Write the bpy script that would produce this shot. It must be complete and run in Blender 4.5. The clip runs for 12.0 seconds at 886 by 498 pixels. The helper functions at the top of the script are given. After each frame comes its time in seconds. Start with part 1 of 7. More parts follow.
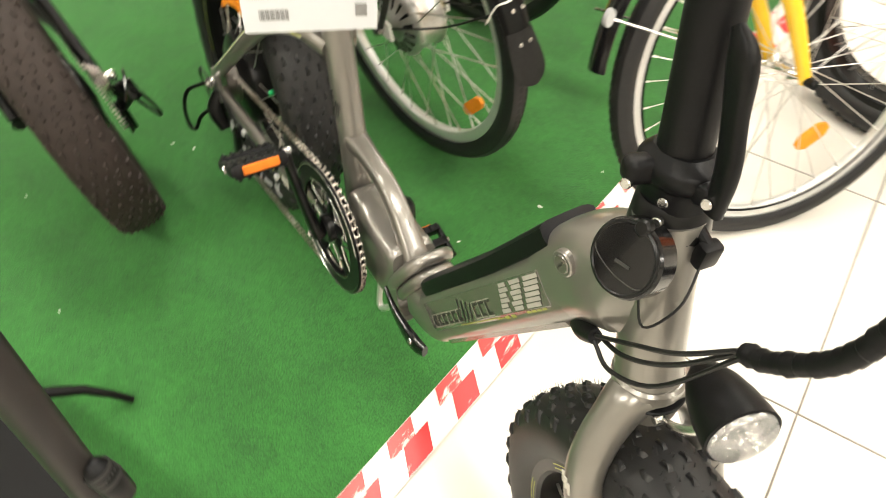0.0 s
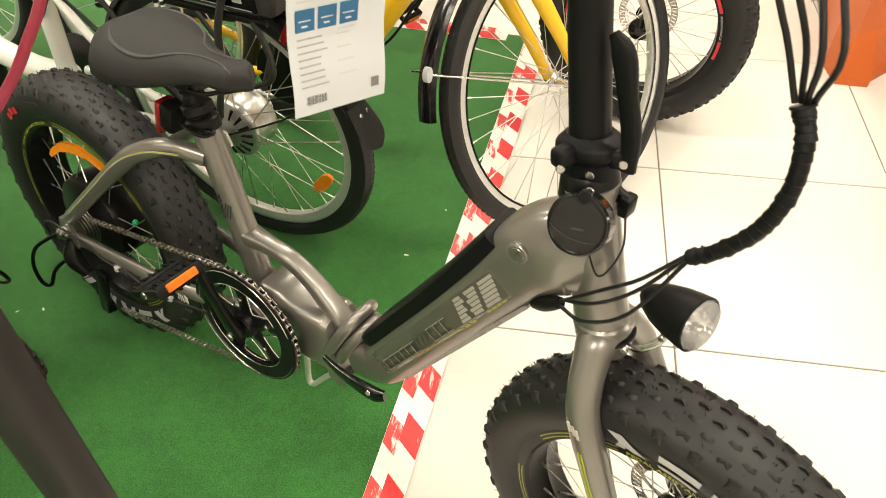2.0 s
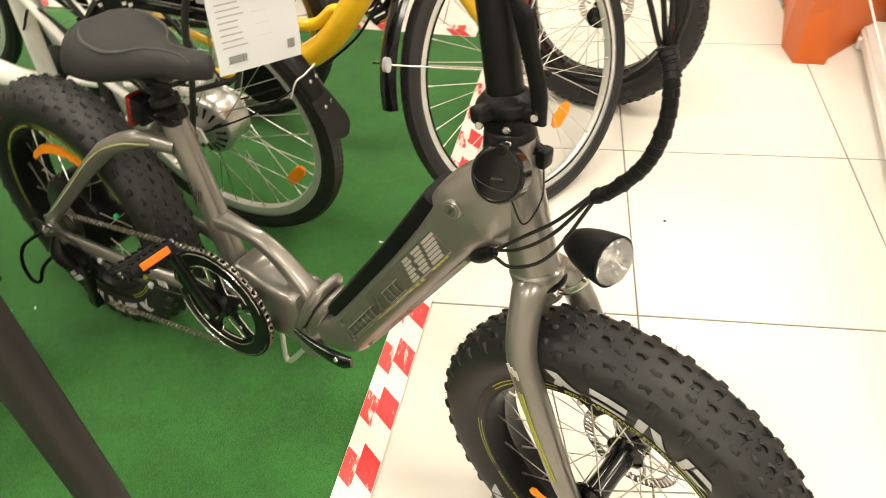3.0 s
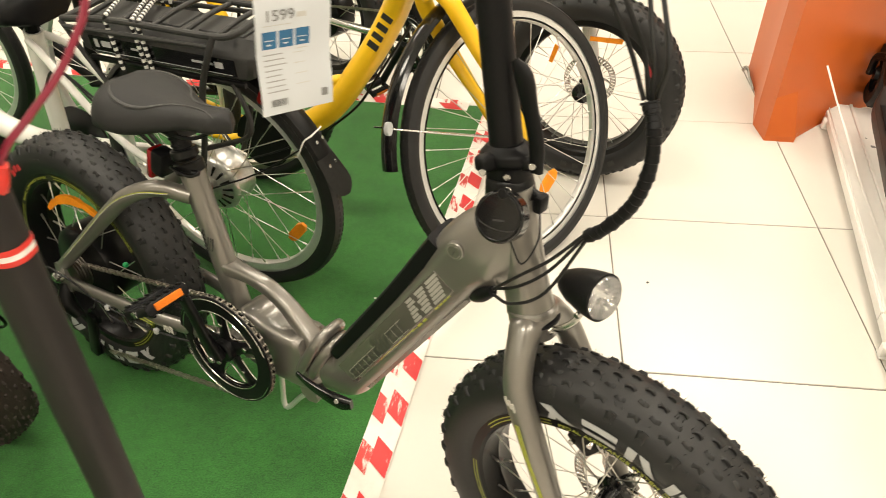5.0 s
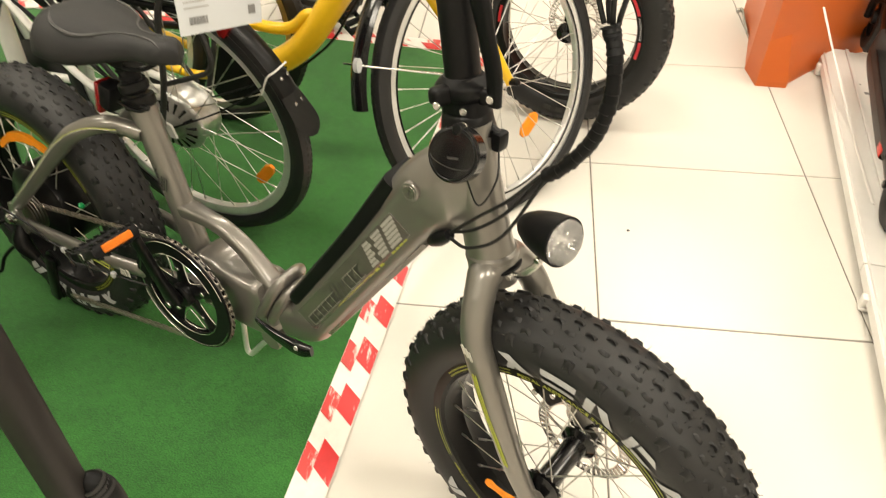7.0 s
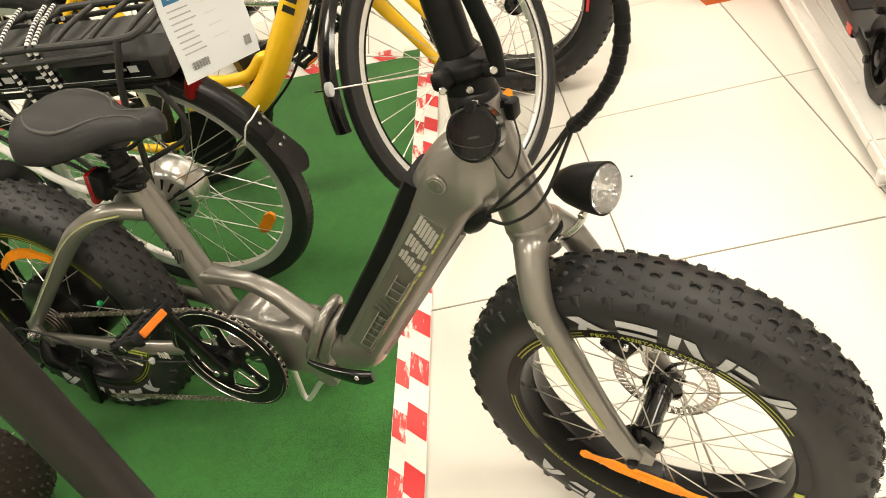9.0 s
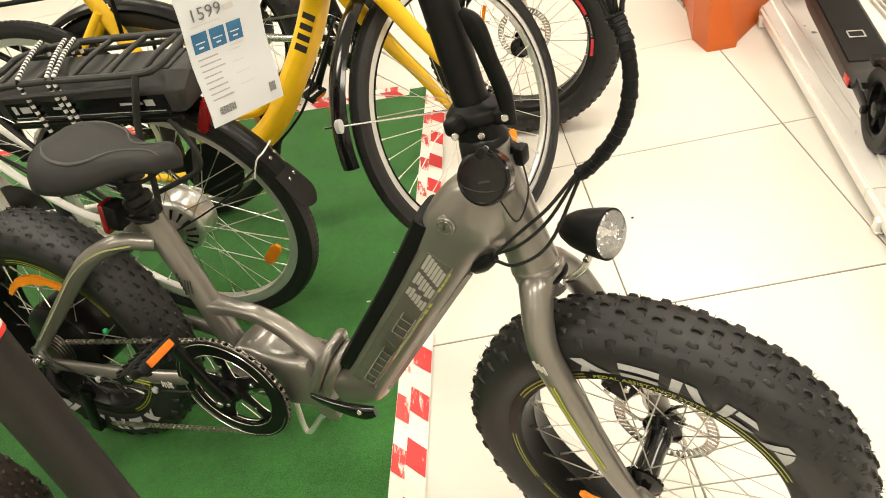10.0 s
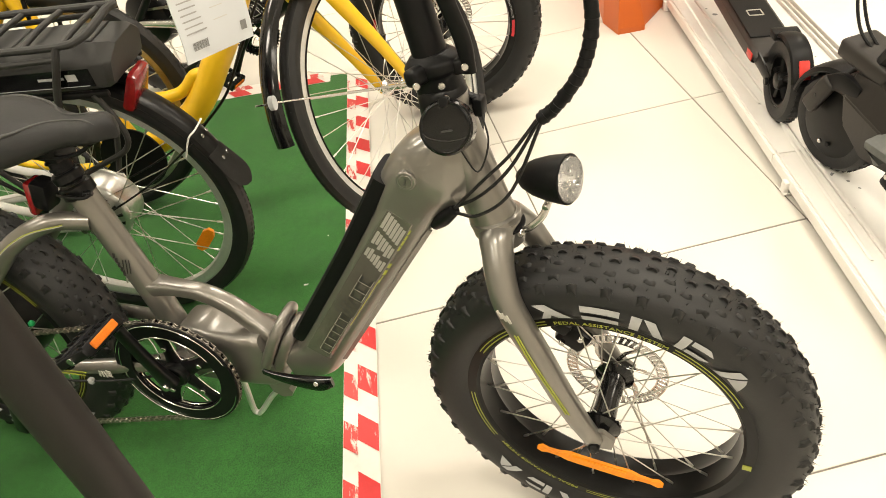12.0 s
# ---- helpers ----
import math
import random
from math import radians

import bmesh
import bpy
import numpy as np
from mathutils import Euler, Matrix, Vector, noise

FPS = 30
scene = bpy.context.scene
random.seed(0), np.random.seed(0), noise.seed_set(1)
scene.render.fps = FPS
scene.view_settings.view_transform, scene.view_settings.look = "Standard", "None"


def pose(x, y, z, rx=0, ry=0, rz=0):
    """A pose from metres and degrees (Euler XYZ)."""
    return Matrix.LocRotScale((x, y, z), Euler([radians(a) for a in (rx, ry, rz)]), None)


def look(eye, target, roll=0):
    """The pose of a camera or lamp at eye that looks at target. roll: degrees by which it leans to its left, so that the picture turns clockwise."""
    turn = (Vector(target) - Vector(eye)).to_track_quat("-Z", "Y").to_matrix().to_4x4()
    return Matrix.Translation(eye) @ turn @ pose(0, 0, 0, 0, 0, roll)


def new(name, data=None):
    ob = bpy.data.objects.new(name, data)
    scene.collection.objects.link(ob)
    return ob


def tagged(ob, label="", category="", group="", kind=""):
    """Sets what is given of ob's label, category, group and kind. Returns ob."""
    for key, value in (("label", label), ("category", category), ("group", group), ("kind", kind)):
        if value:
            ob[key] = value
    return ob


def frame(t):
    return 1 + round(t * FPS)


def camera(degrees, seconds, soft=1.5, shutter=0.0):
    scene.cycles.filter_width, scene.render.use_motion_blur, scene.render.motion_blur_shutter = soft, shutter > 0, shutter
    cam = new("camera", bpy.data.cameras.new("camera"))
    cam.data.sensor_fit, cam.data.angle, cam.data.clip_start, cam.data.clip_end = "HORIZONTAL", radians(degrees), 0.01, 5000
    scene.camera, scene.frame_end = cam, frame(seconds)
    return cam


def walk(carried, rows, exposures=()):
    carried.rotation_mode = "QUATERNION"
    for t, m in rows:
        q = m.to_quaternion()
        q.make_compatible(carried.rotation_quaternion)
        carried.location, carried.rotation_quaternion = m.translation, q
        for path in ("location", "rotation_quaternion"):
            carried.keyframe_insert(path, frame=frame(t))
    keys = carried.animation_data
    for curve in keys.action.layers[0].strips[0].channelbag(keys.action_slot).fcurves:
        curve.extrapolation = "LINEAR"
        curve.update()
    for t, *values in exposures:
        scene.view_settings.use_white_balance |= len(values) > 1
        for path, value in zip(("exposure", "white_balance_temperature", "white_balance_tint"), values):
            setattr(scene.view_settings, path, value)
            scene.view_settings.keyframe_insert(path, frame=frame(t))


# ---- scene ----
cam = camera(64.1, 12.0, soft=0.5, shutter=0.5)
PATH = [
    (0, (-0.224, -1.389, 1.198), (-0.909, -0.383, -0.39), -1.4),
    (0.5, (-0.277, -1.47, 1.242), (-0.768, -0.261, -0.274), -3.0),
    (1, (-0.324, -1.504, 1.253), (-0.597, -0.228, -0.262), 0.1),
    (1.5, (-0.352, -1.527, 1.256), (-0.547, -0.201, -0.228), 0.0),
    (2, (-0.337, -1.558, 1.254), (-0.568, -0.198, -0.195), -1.2),
    (2.5, (-0.276, -1.607, 1.26), (-0.553, -0.274, -0.205), -2.3),
    (3, (-0.251, -1.642, 1.261), (-0.491, -0.264, -0.168), -4.0),
    (3.2, (-0.258, -1.656, 1.27), (-0.448, -0.246, -0.136), -3.6),
    (4.8, (-0.293, -1.746, 1.281), (-0.447, -0.209, 0.011), -1.2),
    (5, (-0.267, -1.73, 1.278), (-0.47, -0.201, 0.005), -1.5),
    (5.5, (-0.225, -1.697, 1.263), (-0.432, -0.214, -0.063), -2.0),
    (6, (-0.214, -1.685, 1.254), (-0.424, -0.227, -0.1), -2.3),
    (6.5, (-0.215, -1.684, 1.246), (-0.428, -0.232, -0.113), -1.4),
    (7, (-0.222, -1.691, 1.236), (-0.4, -0.255, -0.145), -0.6),
    (7.2, (-0.224, -1.695, 1.224), (-0.354, -0.267, -0.17), -0.2),
    (8.8, (-0.289, -1.704, 1.216), (-0.432, -0.244, -0.143), -16.5),
    (9, (-0.289, -1.697, 1.214), (-0.439, -0.243, -0.151), -16.1),
    (9.5, (-0.29, -1.689, 1.221), (-0.466, -0.214, -0.119), -15.8),
    (10, (-0.298, -1.705, 1.237), (-0.424, -0.191, -0.064), -13.9),
    (10.5, (-0.315, -1.729, 1.232), (-0.366, -0.223, -0.083), -13.8),
    (11, (-0.336, -1.745, 1.221), (-0.337, -0.259, -0.117), -13.1),
    (11.5, (-0.349, -1.741, 1.213), (-0.285, -0.263, -0.133), -11.5),
    (12, (-0.373, -1.74, 1.208), (-0.254, -0.258, -0.13), -10.4),
]
walk(cam, [(t, look(eye, target, roll)) for t, eye, target, roll in PATH], exposures=((0.0, 0.38, 6100, 10), (0.5, 0.28, 6150, 10), (1.0, 0.10, 6300, 10), (2.5, 0.02, 6500, 10), (4.8, -0.10, 6500, 10), (7.0, -0.10, 6500, 10), (9.0, -0.06, 6500, 10), (12.0, -0.07, 6500, 10)))


# ---- world ----
world = bpy.data.worlds.new("shop_world")
scene.world = world
world.use_nodes = True
world.node_tree.nodes["Background"].inputs[0].default_value = (1.0, 0.95, 0.88, 1)
world.node_tree.nodes["Background"].inputs[1].default_value = 0.02
scene.view_settings.exposure = 0.0

CEILING = 3.3
LAMP_SPOTS = [(x, y) for x in (-3.3, -1.1, 1.1, 3.3) for y in (-2.9, -0.3, 2.3)]
for lx, ly in LAMP_SPOTS:
    data = bpy.data.lights.new("ceiling_lamp", "AREA")
    data.shape, data.size, data.size_y, data.energy = "RECTANGLE", 1.16, 0.56, 38.0
    data.color = (1.0, 0.91, 0.76)
    lamp = new("ceiling_lamp_light", data)
    lamp.matrix_world = pose(lx, ly, CEILING - 0.09, 0, 0, 0)


# ---- materials ----
def material(name, colour, rough=0.5, metal=0.0, vary=0.12, scale=40.0, bump=0.0, bump_scale=200.0, coat=0.0, speck=None, coords="Object", spec=0.5):
    """Principled surface whose colour varies at two scales, with a fine relief."""
    m = bpy.data.materials.new(name)
    m.use_nodes = True
    nt = m.node_tree
    b = nt.nodes["Principled BSDF"]
    b.inputs["Roughness"].default_value, b.inputs["Metallic"].default_value = rough, metal
    b.inputs["Coat Weight"].default_value = coat
    b.inputs["Specular IOR Level"].default_value = spec
    tc = nt.nodes.new("ShaderNodeTexCoord")
    n1, n2 = nt.nodes.new("ShaderNodeTexNoise"), nt.nodes.new("ShaderNodeTexNoise")
    n1.inputs["Scale"].default_value, n2.inputs["Scale"].default_value = scale, scale * 0.12
    n1.inputs["Detail"].default_value = 4.0
    for n in (n1, n2):
        nt.links.new(tc.outputs[coords], n.inputs["Vector"])
    add = nt.nodes.new("ShaderNodeMath")
    add.operation = "ADD"
    nt.links.new(n1.outputs["Fac"], add.inputs[0])
    nt.links.new(n2.outputs["Fac"], add.inputs[1])
    ramp = nt.nodes.new("ShaderNodeMapRange")
    ramp.inputs[1].default_value, ramp.inputs[2].default_value = 0.6, 1.4
    nt.links.new(add.outputs[0], ramp.inputs[0])
    mix = nt.nodes.new("ShaderNodeMix")
    mix.data_type = "RGBA"
    lo = [c * (1 - vary) for c in colour]
    hi = [min(1.0, c * (1 + vary)) for c in colour] if speck is None else speck
    mix.inputs[6].default_value, mix.inputs[7].default_value = (*lo, 1), (*hi, 1)
    nt.links.new(ramp.outputs[0], mix.inputs[0])
    nt.links.new(mix.outputs[2], b.inputs["Base Color"])
    rr = nt.nodes.new("ShaderNodeMapRange")
    rr.inputs[3].default_value, rr.inputs[4].default_value = max(0.02, rough * 0.85), min(1.0, rough * 1.15)
    nt.links.new(n2.outputs["Fac"], rr.inputs[0])
    nt.links.new(rr.outputs[0], b.inputs["Roughness"])
    if bump:
        n3, bp = nt.nodes.new("ShaderNodeTexNoise"), nt.nodes.new("ShaderNodeBump")
        n3.inputs["Scale"].default_value, n3.inputs["Detail"].default_value = bump_scale, 3.0
        nt.links.new(tc.outputs[coords], n3.inputs["Vector"])
        bp.inputs["Strength"].default_value, bp.inputs["Distance"].default_value = bump, 0.002
        nt.links.new(n3.outputs["Fac"], bp.inputs["Height"])
        nt.links.new(bp.outputs["Normal"], b.inputs["Normal"])
    return m


def carpet_material():
    """Short green needle-punch carpet: mottled pile, worn and trodden patches, lint."""
    m = material("green_carpet", (0.0150, 0.094, 0.0115), 0.95, 0, 0.0, 90.0, 0.55, 420.0, speck=(0.030, 0.154, 0.022))
    nt = m.node_tree
    b = nt.nodes["Principled BSDF"]
    b.inputs["Sheen Weight"].default_value = 0.15
    mixed = b.inputs["Base Color"].links[0].from_socket
    tc = nt.nodes.new("ShaderNodeTexCoord")
    wear, pile = nt.nodes.new("ShaderNodeTexNoise"), nt.nodes.new("ShaderNodeTexNoise")
    wear.inputs["Scale"].default_value, pile.inputs["Scale"].default_value = 5.0, 330.0
    wear.inputs["Detail"].default_value = 6.0
    for n in (wear, pile):
        nt.links.new(tc.outputs["Object"], n.inputs["Vector"])
    half = nt.nodes.new("ShaderNodeMath")
    half.operation, half.inputs[1].default_value = "MULTIPLY", 0.22
    nt.links.new(wear.outputs["Fac"], half.inputs[0])
    mul = nt.nodes.new("ShaderNodeMath")
    mul.operation = "ADD"
    nt.links.new(half.outputs[0], mul.inputs[0])
    nt.links.new(pile.outputs["Fac"], mul.inputs[1])
    mr = nt.nodes.new("ShaderNodeMapRange")
    mr.inputs[1].default_value, mr.inputs[2].default_value = 0.40, 0.82
    mr.inputs[3].default_value, mr.inputs[4].default_value = 0.60, 1.40
    nt.links.new(mul.outputs[0], mr.inputs[0])
    vm = nt.nodes.new("ShaderNodeVectorMath")
    vm.operation = "SCALE"
    nt.links.new(mixed, vm.inputs[0])
    nt.links.new(mr.outputs[0], vm.inputs["Scale"])
    nt.links.new(vm.outputs[0], b.inputs["Base Color"])
    return m


def scuffed_material(name, colour, under, amount=0.5, stretch=(40, 9, 40)):
    """Printed tape, rubbed through in streaks to what lies below."""
    m = material(name, colour, 0.35, 0, 0.08, 60.0)
    nt = m.node_tree
    b = nt.nodes["Principled BSDF"]
    base = b.inputs["Base Color"].links[0].from_socket
    tc, mp, n = nt.nodes.new("ShaderNodeTexCoord"), nt.nodes.new("ShaderNodeMapping"), nt.nodes.new("ShaderNodeTexNoise")
    mp.inputs["Scale"].default_value = stretch
    n.inputs["Scale"].default_value, n.inputs["Detail"].default_value, n.inputs["Roughness"].default_value = 1.0, 9.0, 0.7
    nt.links.new(tc.outputs["Object"], mp.inputs["Vector"])
    nt.links.new(mp.outputs[0], n.inputs["Vector"])
    mr = nt.nodes.new("ShaderNodeMapRange")
    mr.inputs[1].default_value, mr.inputs[2].default_value = 0.76 - 0.3 * amount, 0.82 - 0.3 * amount
    nt.links.new(n.outputs["Fac"], mr.inputs[0])
    mix = nt.nodes.new("ShaderNodeMix")
    mix.data_type = "RGBA"
    mix.inputs[7].default_value = (*under, 1)
    nt.links.new(mr.outputs[0], mix.inputs[0])
    nt.links.new(base, mix.inputs[6])
    nt.links.new(mix.outputs[2], b.inputs["Base Color"])
    return m


def glass_material(name, colour, rough=0.05):
    m = bpy.data.materials.new(name)
    m.use_nodes = True
    b = m.node_tree.nodes["Principled BSDF"]
    b.inputs["Base Color"].default_value = (*colour, 1)
    b.inputs["Roughness"].default_value, b.inputs["Transmission Weight"].default_value = rough, 0.85
    return m


def glow_material(name, colour, strength):
    m = bpy.data.materials.new(name)
    m.use_nodes = True
    b = m.node_tree.nodes["Principled BSDF"]
    b.inputs["Base Color"].default_value = (*colour, 1)
    b.inputs["Emission Color"].default_value, b.inputs["Emission Strength"].default_value = (*colour, 1), strength
    return m


TILE = material("cream_glazed_tile", (0.690, 0.660, 0.602), 0.26, 0, 0.03, 3.0, 0.03, 60.0, spec=0.3)
GROUT = material("grey_grout", (0.19, 0.17, 0.145), 0.9, 0, 0.25, 60.0)
CARPET = carpet_material()
TAPE_WHITE = scuffed_material("white_tape", (0.78, 0.74, 0.68), (0.55, 0.5, 0.45), 0.25)
TAPE_RED = scuffed_material("red_tape", (0.60, 0.030, 0.032), (0.75, 0.66, 0.6), 0.56)
TAPE_RED_WORN = scuffed_material("worn_red_tape", (0.58, 0.05, 0.045), (0.78, 0.68, 0.62), 0.85)
GREY_PAINT = material("warm_grey_metallic_paint", (0.205, 0.193, 0.173), 0.30, 0.60, 0.05, 30.0, coat=0.6)
GREY_PAINT.node_tree.nodes["Principled BSDF"].inputs["Coat Roughness"].default_value = 0.08
DARK_PAINT = material("dark_grey_paint", (0.025, 0.022, 0.020), 0.45, 0.1, 0.08, 120.0, 0.03, 500.0, spec=0.35)
STEM_PAINT = material("charcoal_stem_paint", (0.017, 0.0145, 0.0135), 0.50, 0.1, 0.08, 120.0, 0.03, 500.0, spec=0.30)
RUBBER = material("black_tyre_rubber", (0.0105, 0.0105, 0.0108), 0.50, 0, 0.25, 120.0, 0.14, 500.0, spec=0.42)
RUBBER_BROWN = material("dusty_tyre_rubber", (0.030, 0.023, 0.020), 0.7, 0, 0.25, 90.0, 0.12, 500.0, spec=0.2)
BLACK = material("black_plastic", (0.0045, 0.0045, 0.005), 0.40, 0, 0.2, 150.0, 0.06, 600.0, spec=0.18)
BLACK_GLOSS = material("glossy_black", (0.004, 0.004, 0.0045), 0.14, 0, 0.2, 30.0, spec=0.45, coat=0.15)
BLACK_SATIN = material("satin_black_alloy", (0.005, 0.005, 0.005), 0.30, 0.0, 0.2, 150.0, spec=0.22)
CABLE = material("black_cable", (0.008, 0.008, 0.008), 0.45, 0, 0.2, 200.0, spec=0.3)
STEEL = material("steel", (0.55, 0.54, 0.52), 0.25, 1.0, 0.1, 200.0)
SPOKE_STEEL = material("spoke_steel", (0.62, 0.6, 0.57), 0.3, 1.0, 0.1, 300.0)
CHAIN_STEEL = material("oiled_chain_steel", (0.36, 0.33, 0.29), 0.35, 1.0, 0.3, 400.0)
ALLOY = material("polished_alloy", (0.72, 0.71, 0.69), 0.22, 1.0, 0.08, 100.0, 0.03, 300.0)
RIM_ALLOY = material("machined_rim_alloy", (0.76, 0.76, 0.75), 0.36, 0.75, 0.08, 200.0)
HUB_ALLOY = material("cast_hub_alloy", (0.60, 0.60, 0.58), 0.30, 0.9, 0.2, 120.0, 0.1, 300.0)
WHITE_PAINT = material("white_gloss_paint", (0.80, 0.79, 0.75), 0.25, 0, 0.04, 30.0, coat=0.4)
YELLOW_PAINT = material("yellow_gloss_paint", (0.86, 0.52, 0.012), 0.3, 0, 0.06, 40.0, coat=0.3)
ORANGE = material("orange_reflector", (0.86, 0.27, 0.010), 0.42, 0, 0.22, 240.0, 0.25, 700.0, spec=0.3)
AMBER = material("amber_pedal_reflector", (0.62, 0.15, 0.008), 0.6, 0, 0.25, 500.0, 0.3, 900.0, spec=0.25)
RED_LENS = material("red_lens", (0.22, 0.006, 0.008), 0.12, 0, 0.25, 160.0, 0.15, 500.0, coat=0.5)
CRIMSON = material("crimson_cable", (0.20, 0.006, 0.026), 0.4, 0, 0.1, 100.0)
RED_PLASTIC = material("red_plastic", (0.62, 0.03, 0.02), 0.35, 0, 0.1, 100.0)
SADDLE = material("grey_saddle_leatherette", (0.017, 0.0168, 0.0168), 0.54, 0, 0.12, 160.0, 0.25, 900.0, spec=0.28)
SADDLE_TRIM = material("light_grey_saddle_trim", (0.036, 0.035, 0.034), 0.5, 0, 0.1, 160.0, 0.2, 900.0)
CARD = material("white_card", (0.575, 0.60, 0.635), 0.35, 0, 0.03, 20.0)
INK = material("grey_ink", (0.20, 0.20, 0.20), 0.7, 0, 0.2, 200.0)
GREY_INK = material("mid_grey_ink", (0.33, 0.33, 0.33), 0.7, 0, 0.2, 200.0)
PALE_INK = material("pale_grey_ink", (0.52, 0.51, 0.49), 0.7, 0, 0.1, 200.0)
BLUE_INK = material("blue_print", (0.02, 0.125, 0.27), 0.5, 0, 0.12, 60.0)
LETTER_WHITE = material("white_lettering", (0.42, 0.425, 0.43), 0.6, 0, 0.08, 150.0)
LIME = material("lime_decal", (0.32, 0.35, 0.045), 0.4, 0, 0.1, 150.0)
PALE_DECAL = material("pale_grey_decal", (0.50, 0.48, 0.43), 0.45, 0, 0.1, 150.0)
DIM_DECAL = material("dim_silver_print", (0.32, 0.31, 0.28), 0.45, 0, 0.1, 150.0)
FAINT_PRINT = material("faint_grey_print", (0.34, 0.32, 0.28), 0.45, 0, 0.1, 150.0)
DARK_DECAL = material("dark_decal", (0.022, 0.020, 0.018), 0.45, 0, 0.1, 150.0)
RED_DECAL = material("red_decal", (0.5, 0.02, 0.03), 0.45, 0, 0.1, 150.0)
# lifted black: ceiling sheen on battery top and rack put into the colour
LIFTED_BLACK = material("matt_black_powder_coat", (0.021, 0.0205, 0.0195), 0.55, 0, 0.15, 150.0, 0.10, 700.0, spec=0.42)
FLAP_RUBBER = material("grey_black_flap_rubber", (0.030, 0.029, 0.027), 0.62, 0, 0.2, 120.0, 0.15, 500.0, spec=0.35)
BATTERY_PANEL = material("battery_panel_grey", (0.158, 0.146, 0.127), 0.24, 0.5, 0.06, 200.0, coat=0.7)
ORANGE_STAND = material("orange_moulded_plastic", (0.56, 0.115, 0.014), 0.45, 0, 0.06, 6.0, 0.05, 300.0)
SHELF_WHITE = material("white_powder_coat", (0.80, 0.78, 0.74), 0.35, 0, 0.04, 20.0, 0.03, 400.0)
WALL_PAINT = material("pale_wall_paint", (0.72, 0.69, 0.63), 0.85, 0, 0.04, 4.0)
CEILING_PAINT = material("white_ceiling", (0.75, 0.74, 0.71), 0.9, 0, 0.03, 4.0)
LENS = glass_material("clear_lens", (0.95, 0.96, 0.97))
PANEL_GLOW = glow_material("lamp_panel", (1.0, 0.91, 0.76), 4.5)
GREY_MAT = material("grey_rubber_deck", (0.10, 0.105, 0.10), 0.6, 0, 0.12, 120.0, 0.1, 400.0)
GREEN_GEM = material("green_valve_cap", (0.01, 0.35, 0.10), 0.3)
CORD_WHITE = material("white_cord", (0.7, 0.69, 0.66), 0.6, 0, 0.1, 200.0)


# ---- modelling helpers ----
V = Vector


def thing(name, label, category, m=None, group="", kind=""):
    ob = tagged(new(name), label, category, group, kind)
    ob.empty_display_size = 0.05
    ob.matrix_basis = m or Matrix.Identity(4)
    return ob


def part(name, bm, mat, parent=None, label="", m=None, smooth=True, sharp=35):
    """Links a bmesh as one mesh object under a thing or part."""
    me = bpy.data.meshes.new(name)
    bmesh.ops.recalc_face_normals(bm, faces=bm.faces[:])
    if smooth:
        lim = math.cos(radians(sharp))
        for fc in bm.faces:
            fc.smooth = True
        for e in bm.edges:
            if len(e.link_faces) == 2 and e.link_faces[0].normal.dot(e.link_faces[1].normal) < lim:
                e.smooth = False
    bm.to_mesh(me)
    bm.free()
    me.materials.append(mat)
    ob = new(name, me)
    if parent is not None:
        ob.parent = parent
    if m is not None:
        ob.matrix_basis = m
    return tagged(ob, label)


def shared(name, me, parent, m, label=""):
    ob = new(name, me)
    ob.parent = parent
    ob.matrix_basis = m
    return tagged(ob, label)


def smooth_line(pts, sub):
    """Catmull-Rom through points (any number of components)."""
    pts = [np.array(p, float) for p in pts]
    if sub <= 1 or len(pts) < 3:
        return pts
    out, ext = [], [2 * pts[0] - pts[1]] + pts + [2 * pts[-1] - pts[-2]]
    for i in range(1, len(ext) - 2):
        a, b, c, d = ext[i - 1:i + 3]
        for k in range(sub):
            t = k / sub
            out.append(0.5 * (2 * b + (c - a) * t + (2 * a - 5 * b + 4 * c - d) * t * t + (3 * b - a - 3 * c + d) * t ** 3))
    return out + [pts[-1]]


def tube(bm, pts, r=0.01, seg=10, sub=5, side=None, flat=(1, 1), power=2.0, caps=True, closed=False):
    """Sweeps a round or superelliptic section along points. r: one radius, or one a point; side: a fixed sideways
    direction; flat: scale of the section sideways and across; power above 2 squares the section."""
    n = len(pts)
    rs = [r] * n if not hasattr(r, "__len__") else list(r)
    fl = [flat] * n if not hasattr(flat[0], "__len__") else list(flat)
    line = smooth_line([(*p, rs[i], *fl[i]) for i, p in enumerate(pts)], sub)
    P3 = [V(q[:3]) for q in line]
    rings, prev = [], None
    for i, p in enumerate(P3):
        if closed:
            d = P3[(i + 1) % len(P3)] - P3[i - 1]
        else:
            d = P3[min(i + 1, len(P3) - 1)] - P3[max(i - 1, 0)]
        d.normalize()
        if side is not None:
            s = V(side)
        elif prev is None:
            s = V((0, 0, 1)) if abs(d.z) < 0.9 else V((1, 0, 0))
        else:
            s = prev
        s = (s - d * s.dot(d)).normalized()
        prev = s
        w = d.cross(s)
        ring = []
        for k in range(seg):
            a = 2 * math.pi * k / seg
            ca, sa = math.cos(a), math.sin(a)
            if power != 2.0:
                ca = math.copysign(abs(ca) ** (2 / power), ca)
                sa = math.copysign(abs(sa) ** (2 / power), sa)
            rr, fa, fb = line[i][3:6]
            ring.append(bm.verts.new(p + s * ca * rr * fa + w * sa * rr * fb))
        rings.append(ring)
    m = len(rings)
    for i in range(m if closed else m - 1):
        a, b = rings[i], rings[(i + 1) % m]
        for k in range(seg):
            bm.faces.new((a[k], a[(k + 1) % seg], b[(k + 1) % seg], b[k]))
    if caps and not closed:
        bm.faces.new(rings[0][::-1])
        bm.faces.new(rings[-1])
    return bm


